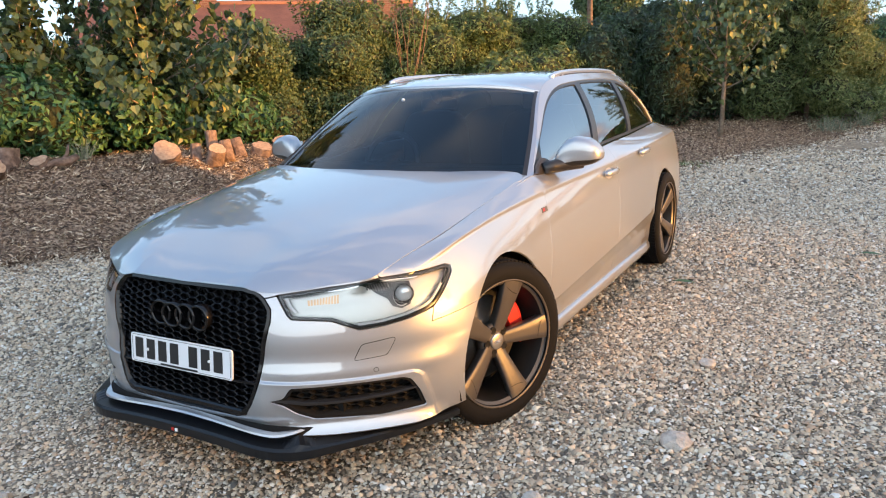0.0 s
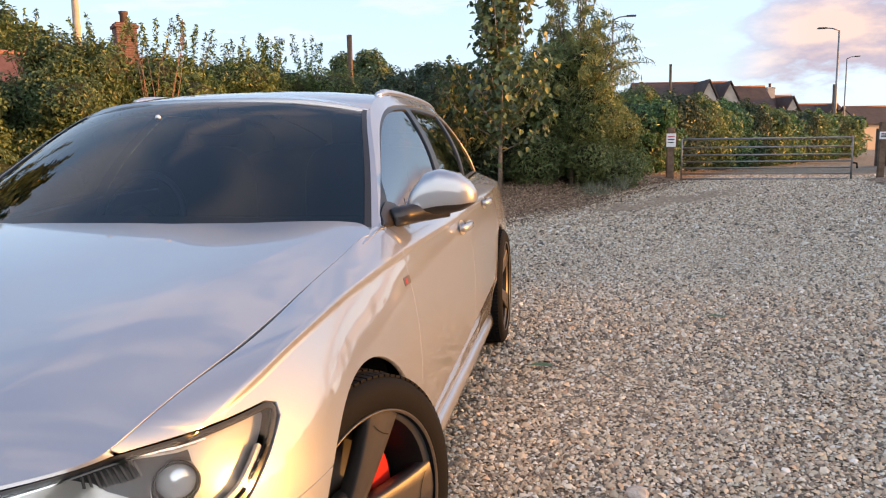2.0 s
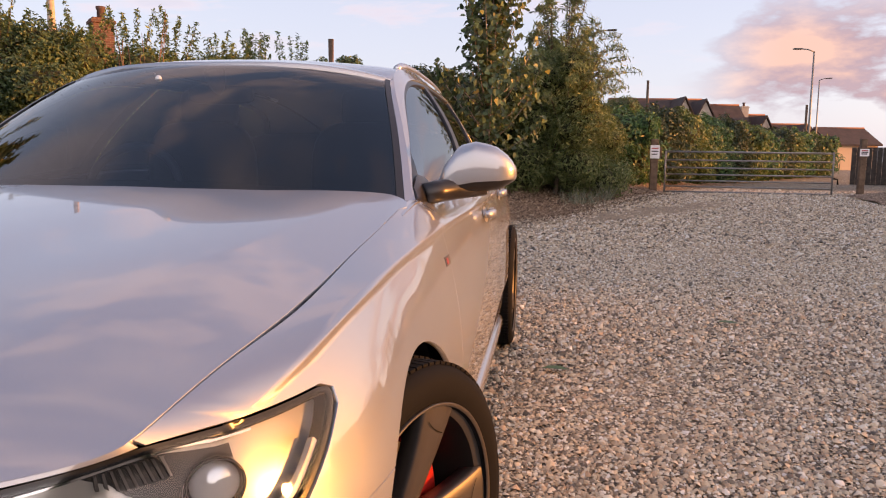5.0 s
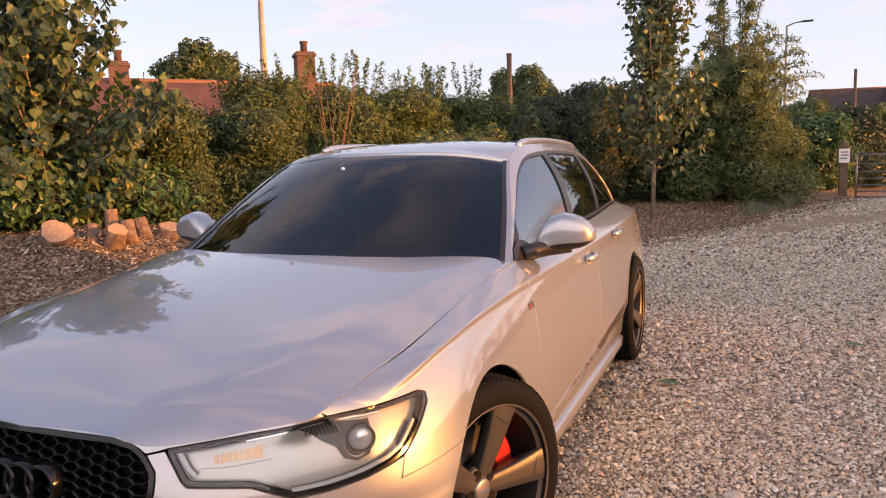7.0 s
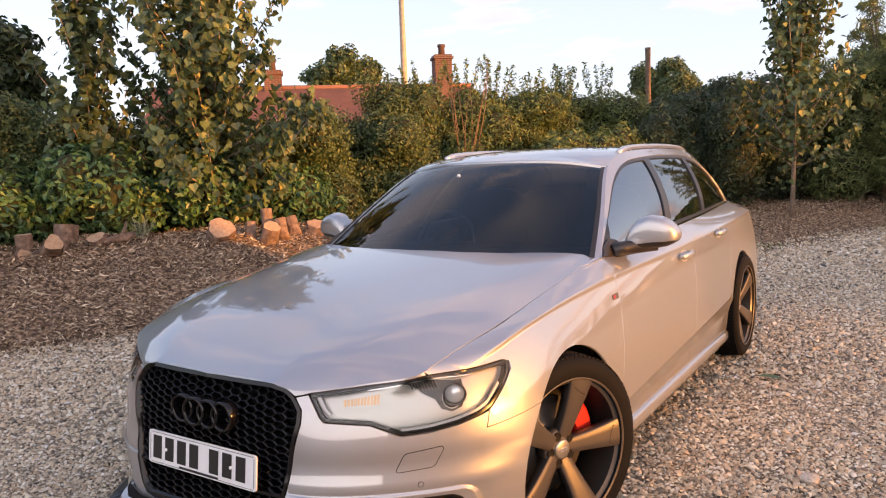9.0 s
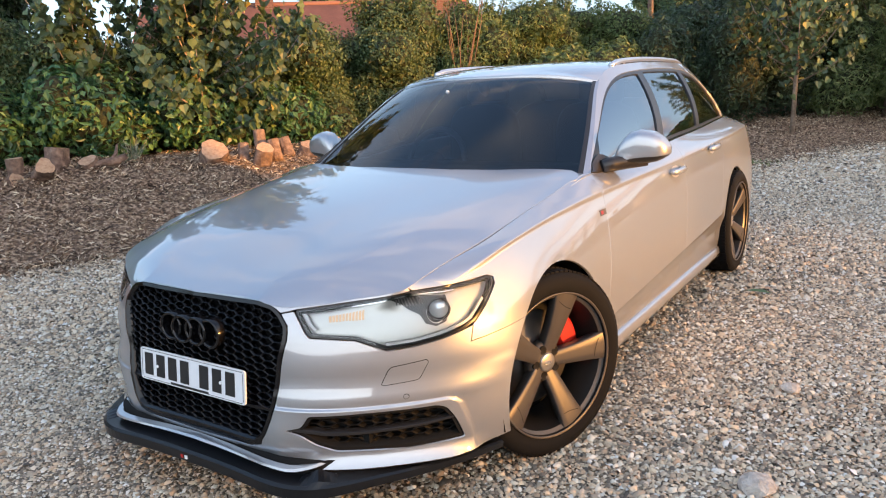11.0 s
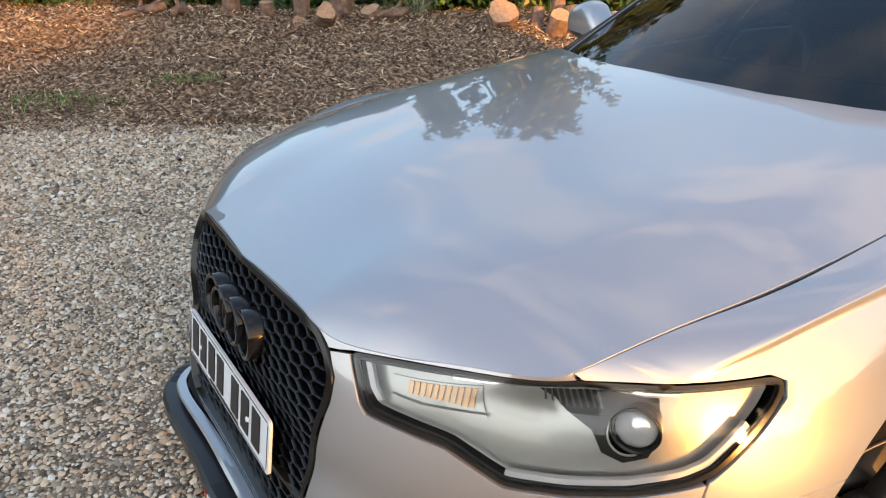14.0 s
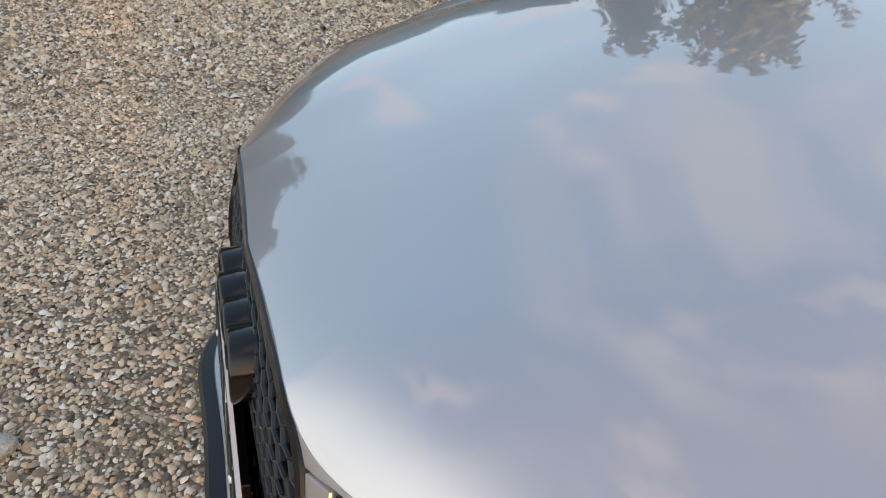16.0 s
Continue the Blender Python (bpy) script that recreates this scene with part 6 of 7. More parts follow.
# ---- plants ----
def leaves(points, normals, length, width, fold=0.25, droop=0.3, heart=False):
    """Leaf blades at points, facing about their normals: folded diamonds, or broad heart shapes."""
    n = len(points)
    nr = normals + rng.normal(0, 0.55, (n, 3))
    nr /= np.linalg.norm(nr, axis=1, keepdims=True) + 1e-9
    along_ = rng.normal(0, 1, (n, 3))
    along_[:, 2] -= droop * 2
    along_ -= nr * (along_ * nr).sum(1, keepdims=True)
    along_ /= np.linalg.norm(along_, axis=1, keepdims=True) + 1e-9
    across = np.cross(nr, along_)
    L = (length * rng.uniform(0.6, 1.25, n))[:, None]
    W = (width * rng.uniform(0.7, 1.2, n))[:, None]
    a, c = points - along_ * L * 0.5, points + along_ * L * 0.5
    if heart:
        rim = [points + along_ * L * q + across * W * w + nr * abs(w) * W * fold for q, w in ((-0.40, 0.34), (-0.08, 0.50), (-0.08, -0.50), (-0.40, -0.34))]
        v = np.stack([a + along_ * L * 0.14, rim[0], rim[1], c, rim[2], rim[3]], 1).reshape(-1, 3)
        i = 6 * np.arange(n)[:, None]
        return v, np.concatenate([i + k for k in ((0, 1, 2), (0, 2, 3), (0, 3, 4), (0, 4, 5))], 0)
    m = points - along_ * L * 0.08
    b, d = m + across * W * 0.5 + nr * W * fold, m - across * W * 0.5 + nr * W * fold
    v = np.stack([a, b, c, d], 1).reshape(-1, 3)
    i = 4 * np.arange(n)[:, None]
    return v, np.concatenate([i + (0, 1, 2), i + (0, 2, 3)], 0)


def clump_points(clumps, per_m2, inner=0.25):
    """Points near the skins of ellipsoids (centre, radii), uneven, with the way out at each."""
    P, N = [], []
    for c, r in clumps:
        r = np.asarray(r, float)
        n = int(per_m2 * 4 * math.pi * (r.prod()) ** (2 / 3))
        u = rng.normal(0, 1, (n, 3))
        u /= np.linalg.norm(u, axis=1, keepdims=True)
        bump = 1 + 0.16 * np.sin(5 * u[:, 0] + 9 * c[1]) * np.sin(4 * u[:, 1] + 3 * c[0]) + 0.12 * np.sin(9 * u[:, 2] + 7 * c[0]) * np.sin(8 * u[:, 0] + 1)
        k = bump * (1 - inner * rng.random(n) ** 1.5 + 0.10 * rng.random(n) ** 6)
        P.append(np.asarray(c) + u * r * k[:, None])
        N.append(u / r / np.linalg.norm(u / r, axis=1, keepdims=True) + (0, 0, 0.35))
    return np.concatenate(P), np.concatenate(N)


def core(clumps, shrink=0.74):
    """The shade inside a bush, put into dark-coloured lumpy bodies that stop the view through it."""
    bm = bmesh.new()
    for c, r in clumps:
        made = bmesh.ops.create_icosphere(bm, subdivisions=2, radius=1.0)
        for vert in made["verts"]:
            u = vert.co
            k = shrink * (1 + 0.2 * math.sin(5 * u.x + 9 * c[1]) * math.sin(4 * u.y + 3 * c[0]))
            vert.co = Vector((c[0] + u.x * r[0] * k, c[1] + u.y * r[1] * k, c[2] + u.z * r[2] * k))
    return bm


def limbs(base, tips, r0, mat, parent, name="trunk", mid=0.5):
    """A tapered stem with limbs that bend out to their tips."""
    bm = bmesh.new()
    b = Vector(base)
    for k, (tip, start) in enumerate(tips):
        tip, st = Vector(tip), b + Vector((0, 0, start))
        pts = [st, st.lerp(tip, 0.35) + Vector((0, 0, 0.10 * (tip - st).length)) * (0 if k == 0 else 1), st.lerp(tip, 0.7) + Vector((0.02, 0.01, 0)), tip]
        r = r0 if k == 0 else r0 * 0.45
        t = tube(pts, [r, r * 0.75, r * 0.45, r * 0.15], 7)
        me = bpy.data.meshes.new("tmp")
        t.to_mesh(me)
        t.free()
        bm.from_mesh(me)
        bpy.data.meshes.remove(me)
    return part(name, bm, mat, parent)


def plant(name, label, category, base, clumps, leafmat, per_m2, length, width, tips=(), r0=0.04, barkmat=None, with_core=True, inner=0.25, droop=0.3, group="", shrink=0.74):
    ob = tagged(new(name), label, category, group)
    ob.location = base
    base = np.asarray(base, float)
    P, N = clump_points(clumps, per_m2, inner)
    v, f = leaves(P, N, length, width, droop=droop)
    link("crown", quick_mesh("crown", v, f), leafmat, ob)
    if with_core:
        part("inner_growth", core(clumps, shrink), HEDGESHADE, ob)
    if tips:
        limbs((0, 0, -0.1), tips, r0, barkmat or BARK, ob)
    return ob


def hedge_bush(y, d, top, leafmat, length, width, per_m2, name, label, wide=0.95):
    x = bed_at(y, d)
    z0 = float(bank(x, y))
    h = top - z0
    clumps = []
    for k in range(15):
        q, rz = rng.uniform(0.15, 0.92), rng.uniform(0.28, 0.5)
        clumps.append(((rng.uniform(-0.35, 0.6), rng.uniform(-1.0, 1.0) * wide, min(h * q, h - rz * rng.uniform(0.7, 1.2))), (rng.uniform(0.36, 0.62), rng.uniform(0.4, 0.7) * wide, rz)))
    clumps.append(((-0.1, 0, h * 0.32), (0.66, 1.2 * wide, h * 0.38)))
    clumps.append(((-0.1, 0, h * 0.64), (0.56, 1.15 * wide, h * 0.31)))
    return plant(name, label, "bush", (x, y, z0), clumps, leafmat, per_m2, length, width, tips=[((0.1, 0.2, h * 0.8), 0), ((0.3, -0.4, h * 0.6), 0.2), ((-0.2, 0.5, h * 0.6), 0.3)], group="boundary hedge bushes")


for y, d, top, kind in ((-9.0, 4.6, 3.0, 2), (-7.2, 4.7, 2.9, 1), (-5.4, 4.6, 2.7, 0), (-3.8, 4.5, 2.8, 2), (-2.2, 4.4, 2.7, 0), (-0.6, 4.5, 2.6, 1), (0.9, 4.5, 2.55, 0), (2.4, 4.6, 2.5, 1), (3.9, 4.6, 2.3, 1),
                        (5.3, 4.5, 2.25, 1), (6.7, 4.4, 2.42, 1), (8.1, 4.4, 2.75, 1), (9.5, 4.5, 2.75, 3), (10.9, 4.5, 2.85, 3), (12.3, 4.5, 2.6, 3), (13.8, 4.4, 2.75, 2), (15.4, 4.3, 3.2, 2), (17.0, 4.3, 3.2, 2), (18.4, 3.9, 3.1, 2), (19.6, 3.3, 2.9, 2), (20.4, 2.4, 2.8, 1)):
    if kind == 0:
        hedge_bush(y, d, top, LAUREL, 0.11, 0.058, 400, "laurel_bush", "glossy green laurel bush in the boundary hedge")
    elif kind == 1:
        hedge_bush(y, d, top, HEDGELEAF, 0.062, 0.040, 760, "hawthorn_bush", "dense olive-green bush in the boundary hedge")
    elif kind == 3:
        hedge_bush(y, d, top, MIXLEAF, 0.084, 0.032, 640, "privet_bush", "bright green privet bush with upright shoots")
    else:
        hedge_bush(y, d, top, DEEPLEAF, 0.09, 0.05, 340, "holly_bush", "dark green holly bush in the boundary hedge")
# a second row behind, where the hedge is thin
for y, d, top in ((11.4, 5.6, 2.4), (12.9, 5.6, 2.4), (14.4, 5.5, 2.55), (15.9, 5.4, 2.8), (17.4, 5.2, 2.9)):
    hedge_bush(y, d, top, DEEPLEAF, 0.09, 0.05, 260, "holly_bush", "dark green holly bush in the boundary hedge")
# low laurels in front of the hedge, beside the logs
for y, d, r in ((-0.4, 3.3, 0.55), (0.9, 3.4, 0.6), (2.0, 3.2, 0.62), (3.1, 3.25, 0.7), (4.3, 3.3, 0.6), (5.5, 3.4, 0.55), (-2.2, 3.3, 0.6)):
    x = bed_at(y, d)
    z0 = float(bank(x, y))
    plant("laurel_shrub", "low yellow-green laurel shrub behind the logs", "shrub", (x, y, z0), [((0, 0, r * 0.75), (r * 0.9, r, r * 0.85)), ((0.1, 0.4, r * 0.5), (r * 0.6, r * 0.6, r * 0.55)), ((0.1, -0.4, r * 1.0), (r * 0.55, r * 0.6, r * 0.6))],
          LAUREL, 400, 0.115, 0.060, tips=[((0, 0.1, r), 0), ((0.2, -0.3, r), 0.1)], r0=0.02, group="laurel shrubs", inner=0.5)
def shoot_tree(name, label, category, base, shoots, leafmat, per_m, length, width, spread, barkmat, r0, droop, heart=False):
    """A young tree or bush of long bowed shoots (start, middle, tip), set with leaves along them."""
    ob = tagged(new(name), label, category)
    ob.location = base
    P, bm = [], bmesh.new()
    for k, (a, m, c) in enumerate(shoots):
        a, m, c = np.array(a), np.array(m), np.array(c)
        ln = np.linalg.norm(c - m) + np.linalg.norm(m - a)
        n = int(per_m * ln)
        t = rng.uniform(0.12, 1.03, n)[:, None]
        P.append((1 - t) ** 2 * a + 2 * t * (1 - t) * m + t * t * c + rng.normal(0, 1, (n, 3)) * spread * (1.15 - 0.7 * t))
        r = r0 if k == 0 else r0 * 0.32
        limb = tube([tuple((1 - q) ** 2 * a + 2 * q * (1 - q) * m + q * q * c) for q in (0, 0.35, 0.7, 1)], [r, r * 0.75, r * 0.5, r * 0.2], 6)
        me = bpy.data.meshes.new("tmp")
        limb.to_mesh(me)
        limb.free()
        bm.from_mesh(me)
        bpy.data.meshes.remove(me)
    P = np.concatenate(P)
    N = P * (1, 1, 0) + (0, 0, 0.35)
    v, f = leaves(P, N / (np.linalg.norm(N, axis=1, keepdims=True) + 1e-9), length, width, droop=droop, heart=heart)
    link("crown", quick_mesh("crown", v, f), leafmat, ob)
    part("trunk", bm, barkmat, ob)
    return ob


def upright_shoots(h, low, n, wide, rise):
    out = [((0, 0, -0.1), (0.06, -0.03, h * 0.5), (0.03, 0.05, h))]
    for k in range(n):
        q = (k + rng.uniform(0, 1)) / n
        z, a, o = h * (low + (0.86 - low) * q), k * 2.4 + rng.uniform(-0.5, 0.5), wide * (1.1 - 0.8 * q) * rng.uniform(0.35, 1.1)
        up = rise * rng.uniform(0.45, 1.2)
        out.append(((0.02, 0.02, z * 0.8), (0.75 * o * math.cos(a), 0.75 * o * math.sin(a), z + 0.2 * up), (o * math.cos(a), o * math.sin(a), min(z + up, h * 0.98))))
    return out


# tall shoots on the hedge top
for y in np.arange(7.4, 11.9, 0.55):
    x = bed_at(y, 4.35 + rng.uniform(-0.35, 0.35))
    fan = []
    for k in range(9):
        a, o, h = k * 2.4, rng.uniform(0.05, 0.42), rng.uniform(0.55, 1.05)
        fan.append(((0.3 * o * math.cos(a), 0.3 * o * math.sin(a), 0), (0.7 * o * math.cos(a), 0.7 * o * math.sin(a), h * 0.6), (o * math.cos(a), o * math.sin(a), h)))
    ob = shoot_tree("hedge_shoot", "upright leafy shoots above the hedge top", "shoot", (x, y, 2.12 + rng.uniform(-0.12, 0.2)), fan, MIXLEAF, 95, 0.085, 0.028, 0.035, BARK, 0.010, -0.5)
    tagged(ob, "upright leafy shoots above the hedge top", "shoot", "hedge shoots")
# young trees with broad leaves
y = 4.35
shoot_tree("young_tree", "young tree with heart-shaped leaves behind the logs", "tree", (bed_at(y, 3.3), y, float(bank(bed_at(y, 3.3), y))), upright_shoots(4.3, 0.05, 84, 1.65, 0.95), POPLARLEAF, 54, 0.125, 0.112, 0.10, PALEBARK, 0.045, 0.8, True)
shoot_tree("young_tree", "young tree with slim grey trunk in the mulch", "tree", (0.03, 11.7, float(bank(0.03, 11.7))), upright_shoots(5.0, 0.20, 48, 1.1, 0.85), POPLARLEAF, 46, 0.125, 0.108, 0.12, PALEBARK, 0.045, 0.8, True)
shoot_tree("young_tree", "slender leafy sapling behind the logs", "tree", (bed_at(3.3, 3.75), 3.3, 0.6), upright_shoots(3.7, 0.06, 32, 0.95, 0.95), POPLARLEAF, 42, 0.13, 0.115, 0.08, PALEBARK, 0.03, 0.8, True)
# feathery willow: long shoots over a dense olive body
wx, wy = 1.25, 14.5
shoots = [((0, 0, -0.1), (0.1, 0, 1.5), (0.3, 0.1, 3.2))]
for k in range(84):
    a, o = k * 2.39, 0.25 + 1.35 * rng.random() ** 0.8
    top = (5.1 - 1.55 * o) * rng.uniform(0.66, 1.02)
    shoots.append(((rng.uniform(-0.3, 0.3), rng.uniform(-0.3, 0.3), 0.3 * top), (0.45 * o * math.cos(a) + 0.1, 0.45 * o * math.sin(a), top * 1.05), (o * math.cos(a) + 0.2, o * math.sin(a), top * rng.uniform(0.9, 1.02))))
shoot_tree("willow_bush", "feathery willow bush with narrow olive leaves", "bush", (wx, wy, float(bank(wx, wy))), shoots, WILLOWLEAF, 50, 0.17, 0.026, 0.08, BARK, 0.05, 0.3)
body = [((rng.uniform(-0.75, 1.1), rng.uniform(-0.6, 0.7), z), (0.66 - 0.1 * z, 0.66 - 0.1 * z, 0.44)) for z in np.linspace(0.3, 2.6, 30)]
plant("willow_bush", "dense olive willow bush behind the young tree", "bush", (0.85, 14.5, float(bank(0.85, 14.5))), body, WILLOWLEAF, 560, 0.12, 0.030, tips=[((0, 0, 1.8), 0), ((0.5, 0.4, 1.5), 0.1), ((-0.5, -0.3, 1.4), 0.1)], r0=0.03, inner=0.6, droop=0.1, shrink=0.6)
plant("willow_bush", "low willow bush spreading over the mulch", "bush", (2.1, 15.6, float(bank(2.1, 15.6))), [((rng.uniform(-0.8, 0.45), rng.uniform(-0.7, 0.5), rng.uniform(0.25, 1.35)), (0.5, 0.5, 0.42)) for k in range(18)], WILLOWLEAF, 560, 0.12, 0.028,
      tips=[((0, 0, 1.4), 0), ((0.5, 0.4, 1.1), 0.1), ((-0.5, -0.3, 1.0), 0.1)], r0=0.03, inner=0.7, droop=0.1, shrink=0.55)
# laurels that show over the car's tail
for y, d, h in ((9.3, 2.9, 1.5), (10.4, 3.0, 1.55), (11.6, 3.0, 2.0), (12.8, 2.7, 2.2), (14.0, 2.6, 2.3), (15.2, 2.5, 2.2), (16.4, 2.3, 1.9)):
    x = bed_at(y, d)
    z0 = float(bank(x, y))
    plant("laurel_shrub", "upright bright-tipped laurel shrub before the hedge", "shrub", (x, y, z0), [((0, 0, h * 0.42), (0.65, 0.8, h * 0.46)), ((0.1, 0.25, h * 0.8), (0.4, 0.45, h * 0.28)), ((0.0, -0.35, h * 0.7), (0.45, 0.5, h * 0.3))], MIXLEAF if y < 11 else DEEPLEAF, 380, 0.11, 0.042,
          tips=[((0, 0, h), 0), ((0.2, 0.3, h * 0.8), 0.1)], r0=0.02, inner=0.45, droop=-0.2, group="laurel shrubs")
# hedge along the lane beyond the gate
for k in range(13):
    t = k / 12
    x, y = 3.0 + 12.8 * t, 19.2 + 23.5 * t
    plant("lane_bush", "clipped green laurel bush along the lane hedge", "bush", (x, y, 0.3), [((0, 0, 0.85), (1.05, 1.35, 1.0)), ((0.2, 0.7, 1.5), (0.8, 0.9, 0.75)), ((-0.1, -0.7, 1.45), (0.8, 0.9, rng.uniform(0.5, 0.9)))] + [((rng.uniform(-0.6, 0.6), rng.uniform(-1.1, 1.1), rng.uniform(1.4, 1.85)), (0.38, 0.45, 0.40)) for j in range(6)], (LAUREL, DEEPLEAF, MIXLEAF)[k % 3], 330 if k < 5 else 150, 0.13 if k < 5 else 0.2, 0.06 if k < 5 else 0.09,
          tips=[((0, 0, 1.4), 0)], r0=0.04, group="lane hedge bushes")
# bare reddish stems
stems = tagged(new("dogwood"), "clump of bare reddish dogwood stems", "shrub")
sx0, sy0 = bed_at(8.4, 3.7), 8.4
stems.location = (sx0, sy0, float(bank(sx0, sy0)))
for k in range(9):
    a = k * 0.7
    ln = rng.uniform(1.9, 2.7)
    w = rng.uniform(0.08, 0.55)
    part("stem", tube([(0.02 * math.cos(a), 0.02 * math.sin(a), -0.05), (0.3 * w * math.cos(a), 0.3 * w * math.sin(a), ln * 0.4), (0.75 * w * math.cos(a + 0.3), 0.75 * w * math.sin(a + 0.3), ln * 0.75), (w * math.cos(a + 0.5), w * math.sin(a + 0.5), ln)], [0.012, 0.009, 0.006, 0.003], 6), DOGWOOD, stems)
# grass tufts and a grey-leaved tuft
def tuft(x, y, n, h, spread, mat, name, label):
    z0 = float(bank(x, y)) if bed(x, y) > 0 else float(lift(x, y))
    b = np.stack([rng.normal(0, spread, n), rng.normal(0, spread, n), np.zeros(n)], 1)
    tip = b + np.stack([rng.normal(0, h * 0.45, n), rng.normal(0, h * 0.45, n), h * rng.uniform(0.5, 1.1, n)], 1)
    m = (b + tip) / 2 + (0, 0, h * 0.12)
    w = np.cross(tip - b, rng.normal(0, 1, (n, 3)))
    w *= 0.004 / (np.linalg.norm(w, axis=1, keepdims=True) + 1e-9)
    v = np.stack([b - w, b + w, m + w * 0.8, tip, m - w * 0.8], 1).reshape(-1, 3)
    i = 5 * np.arange(n)[:, None]
    ob = link(name, quick_mesh(name, v, np.concatenate([i + (0, 1, 2), i + (0, 2, 4), i + (4, 2, 3)], 0)), mat)
    ob.location = (x, y, z0)
    return tagged(ob, label, "grass", kind="stuff")


tuft(bed_at(2.95, 2.35), 2.95, 45, 0.30, 0.03, GREYGRASS, "sedge", "grey-green sedge tuft on the bank")
tuft(-5.42, -0.55, 420, 0.06, 0.28, GRASS, "grass", "patch of short grass at the bank foot")
tuft(-5.0, 0.35, 160, 0.06, 0.14, GRASS, "grass", "patch of short grass at the bank foot")
tuft(bed_at(9.2, 0.15), 9.2, 200, 0.06, 0.2, GRASS, "grass", "patch of short grass at the bank foot")
tuft(1.75, 13.75, 170, 0.32, 0.22, GREYGRASS, "sedge", "dull straggling grass at the willow's foot")
tuft(2.35, 14.6, 60, 0.45, 0.05, GREYGRASS, "sedge", "tall pale grass tuft by the willow")


# ---- logs on the bank ----
def log(x, y, r, ln, lean, turn, label, sink=0.04, flare=1.08):
    z0 = float(bank(x, y)) - sink
    ob = tagged(new("cut_log"), label, "log", "cut logs on the bank")
    ob.matrix_world = pose(x, y, z0, lean, 0, turn)
    bm, rings = bmesh.new(), []
    m = 22
    wob = [1 + (0.07 + 0.2 * (flare - 1.08)) * math.sin(3 * i * math.tau / m + x * 7) + 0.05 * math.sin(7 * i * math.tau / m + y) for i in range(m)]
    for h, k in ((0, flare), (ln * 0.3, 0.65 + 0.35 * flare), (ln * 0.7, 0.97), (ln * 0.985, 0.98), (ln, 0.955)):
        rings.append([bm.verts.new((r * k * wob[i] * math.cos(i * math.tau / m), r * k * wob[i] * math.sin(i * math.tau / m), h)) for i in range(m)])
    for a, b in zip(rings, rings[1:]):
        for i in range(m):
            bm.faces.new((a[i], a[(i + 1) % m], b[(i + 1) % m], b[i]))
    bm.faces.new(rings[0][::-1])
    part("bark", bm, LOGBARK, ob)
    bm = bmesh.new()
    inner = [bm.verts.new((v_[0], v_[1], ln + 0.002)) for v_ in [(r * 0.955 * wob[i] * math.cos(i * math.tau / m), r * 0.955 * wob[i] * math.sin(i * math.tau / m)) for i in range(m)]]
    mid_ = bm.verts.new((0, 0, ln + 0.004))
    for i in range(m):
        bm.faces.new((inner[i], inner[(i + 1) % m], mid_))
    part("cut_face", bm, LOGCUT, ob, "pale sawn end grain", smooth=False)
    return ob


SAWN = "sawn upright log piece standing on the mulch bank"
log(-5.10, 3.55, 0.155, 0.22, 46, 62, "large round sawn log tilted towards the yard")
for x, y, r, ln, lean, turn in ((-4.90, 3.86, 0.065, 0.24, -24, 40), (-4.76, 4.00, 0.105, 0.27, 34, 70), (-4.90, 4.16, 0.07, 0.36, -14, 60), (-4.68, 4.19, 0.075, 0.27, -16, 75), (-4.66, 4.40, 0.075, 0.27, -26, 80),
                                (-4.55, 4.62, 0.13, 0.14, 24, 75), (-4.75, 5.25, 0.14, 0.20, 30, 60), (-5.66, 2.42, 0.10, 0.24, 30, 20), (-6.02, 1.64, 0.10, 0.20, 60, 100),
                                (-6.05, 1.78, 0.085, 0.30, 3, 0), (-6.15, 1.44, 0.07, 0.24, 10, 50), (-6.30, 1.12, 0.085, 0.30, 4, 60), (-6.45, 0.92, 0.08, 0.30, 86, 30)):
    log(x, y, r, ln, lean, turn, SAWN, 0.04 if x > -5.4 else 0.12)
log(-5.85, 2.08, 0.12, 0.34, -8, 0, "weathered tree stump with flared roots on the bank", 0.13, flare=1.7)
log(-5.80, 1.90, 0.09, 0.26, 62, 70, "short stump piece lying against a larger stump", flare=1.4)
for x, y, ln, turn in ((-6.55, 0.40, 0.42, 20), (-5.50, 2.50, 0.34, 70), (-6.30, 0.62, 0.26, 140), (-6.75, 0.30, 0.4, 100)):
    ob = tagged(new("branch_stub"), "short weathered branch lying on the mulch", "branch", "branches on the bank")
    ob.matrix_world = pose(x, y, float(bank(x, y)) + 0.03, 0, 0, turn)
    part("wood", tube([(-ln / 2, 0, 0), (-ln / 6, 0.02, 0.02), (ln / 6, -0.02, 0.03), (ln / 2, 0.03, 0.07)], [0.03, 0.045, 0.05, 0.035], 9), LOGBARK, ob)
    part("twig", tube([(0, 0, 0.03), (0.08, 0.06, 0.10), (0.12, 0.12, 0.2)], [0.03, 0.022, 0.012], 7), LOGBARK, ob)
# a larger pale stone, a few more, a fallen leaf
for x, y, r, lab in ((1.60, 0.05, 0.062, "pale angular rock on the gravel"), (1.575, 0.92, 0.042, "flat grey rock on the gravel"), (1.25, -0.55, 0.034, "pale rounded rock on the gravel"), (-0.45, -1.35, 0.035, "pale rounded rock on the gravel")):
    bm = bmesh.new()
    bmesh.ops.create_icosphere(bm, subdivisions=2, radius=r)
    for vert in bm.verts:
        vert.co = vert.co * (1 + 0.22 * noise.noise(vert.co * 22 + Vector((x, y, 0)) * 9))
        vert.co.z *= 0.55
    ob = part("rock", bm, ROCK, None, smooth=False)
    ob.matrix_world = pose(x, y, 0.018, 0, 0, x * 90)
    tagged(ob, lab, "rock")
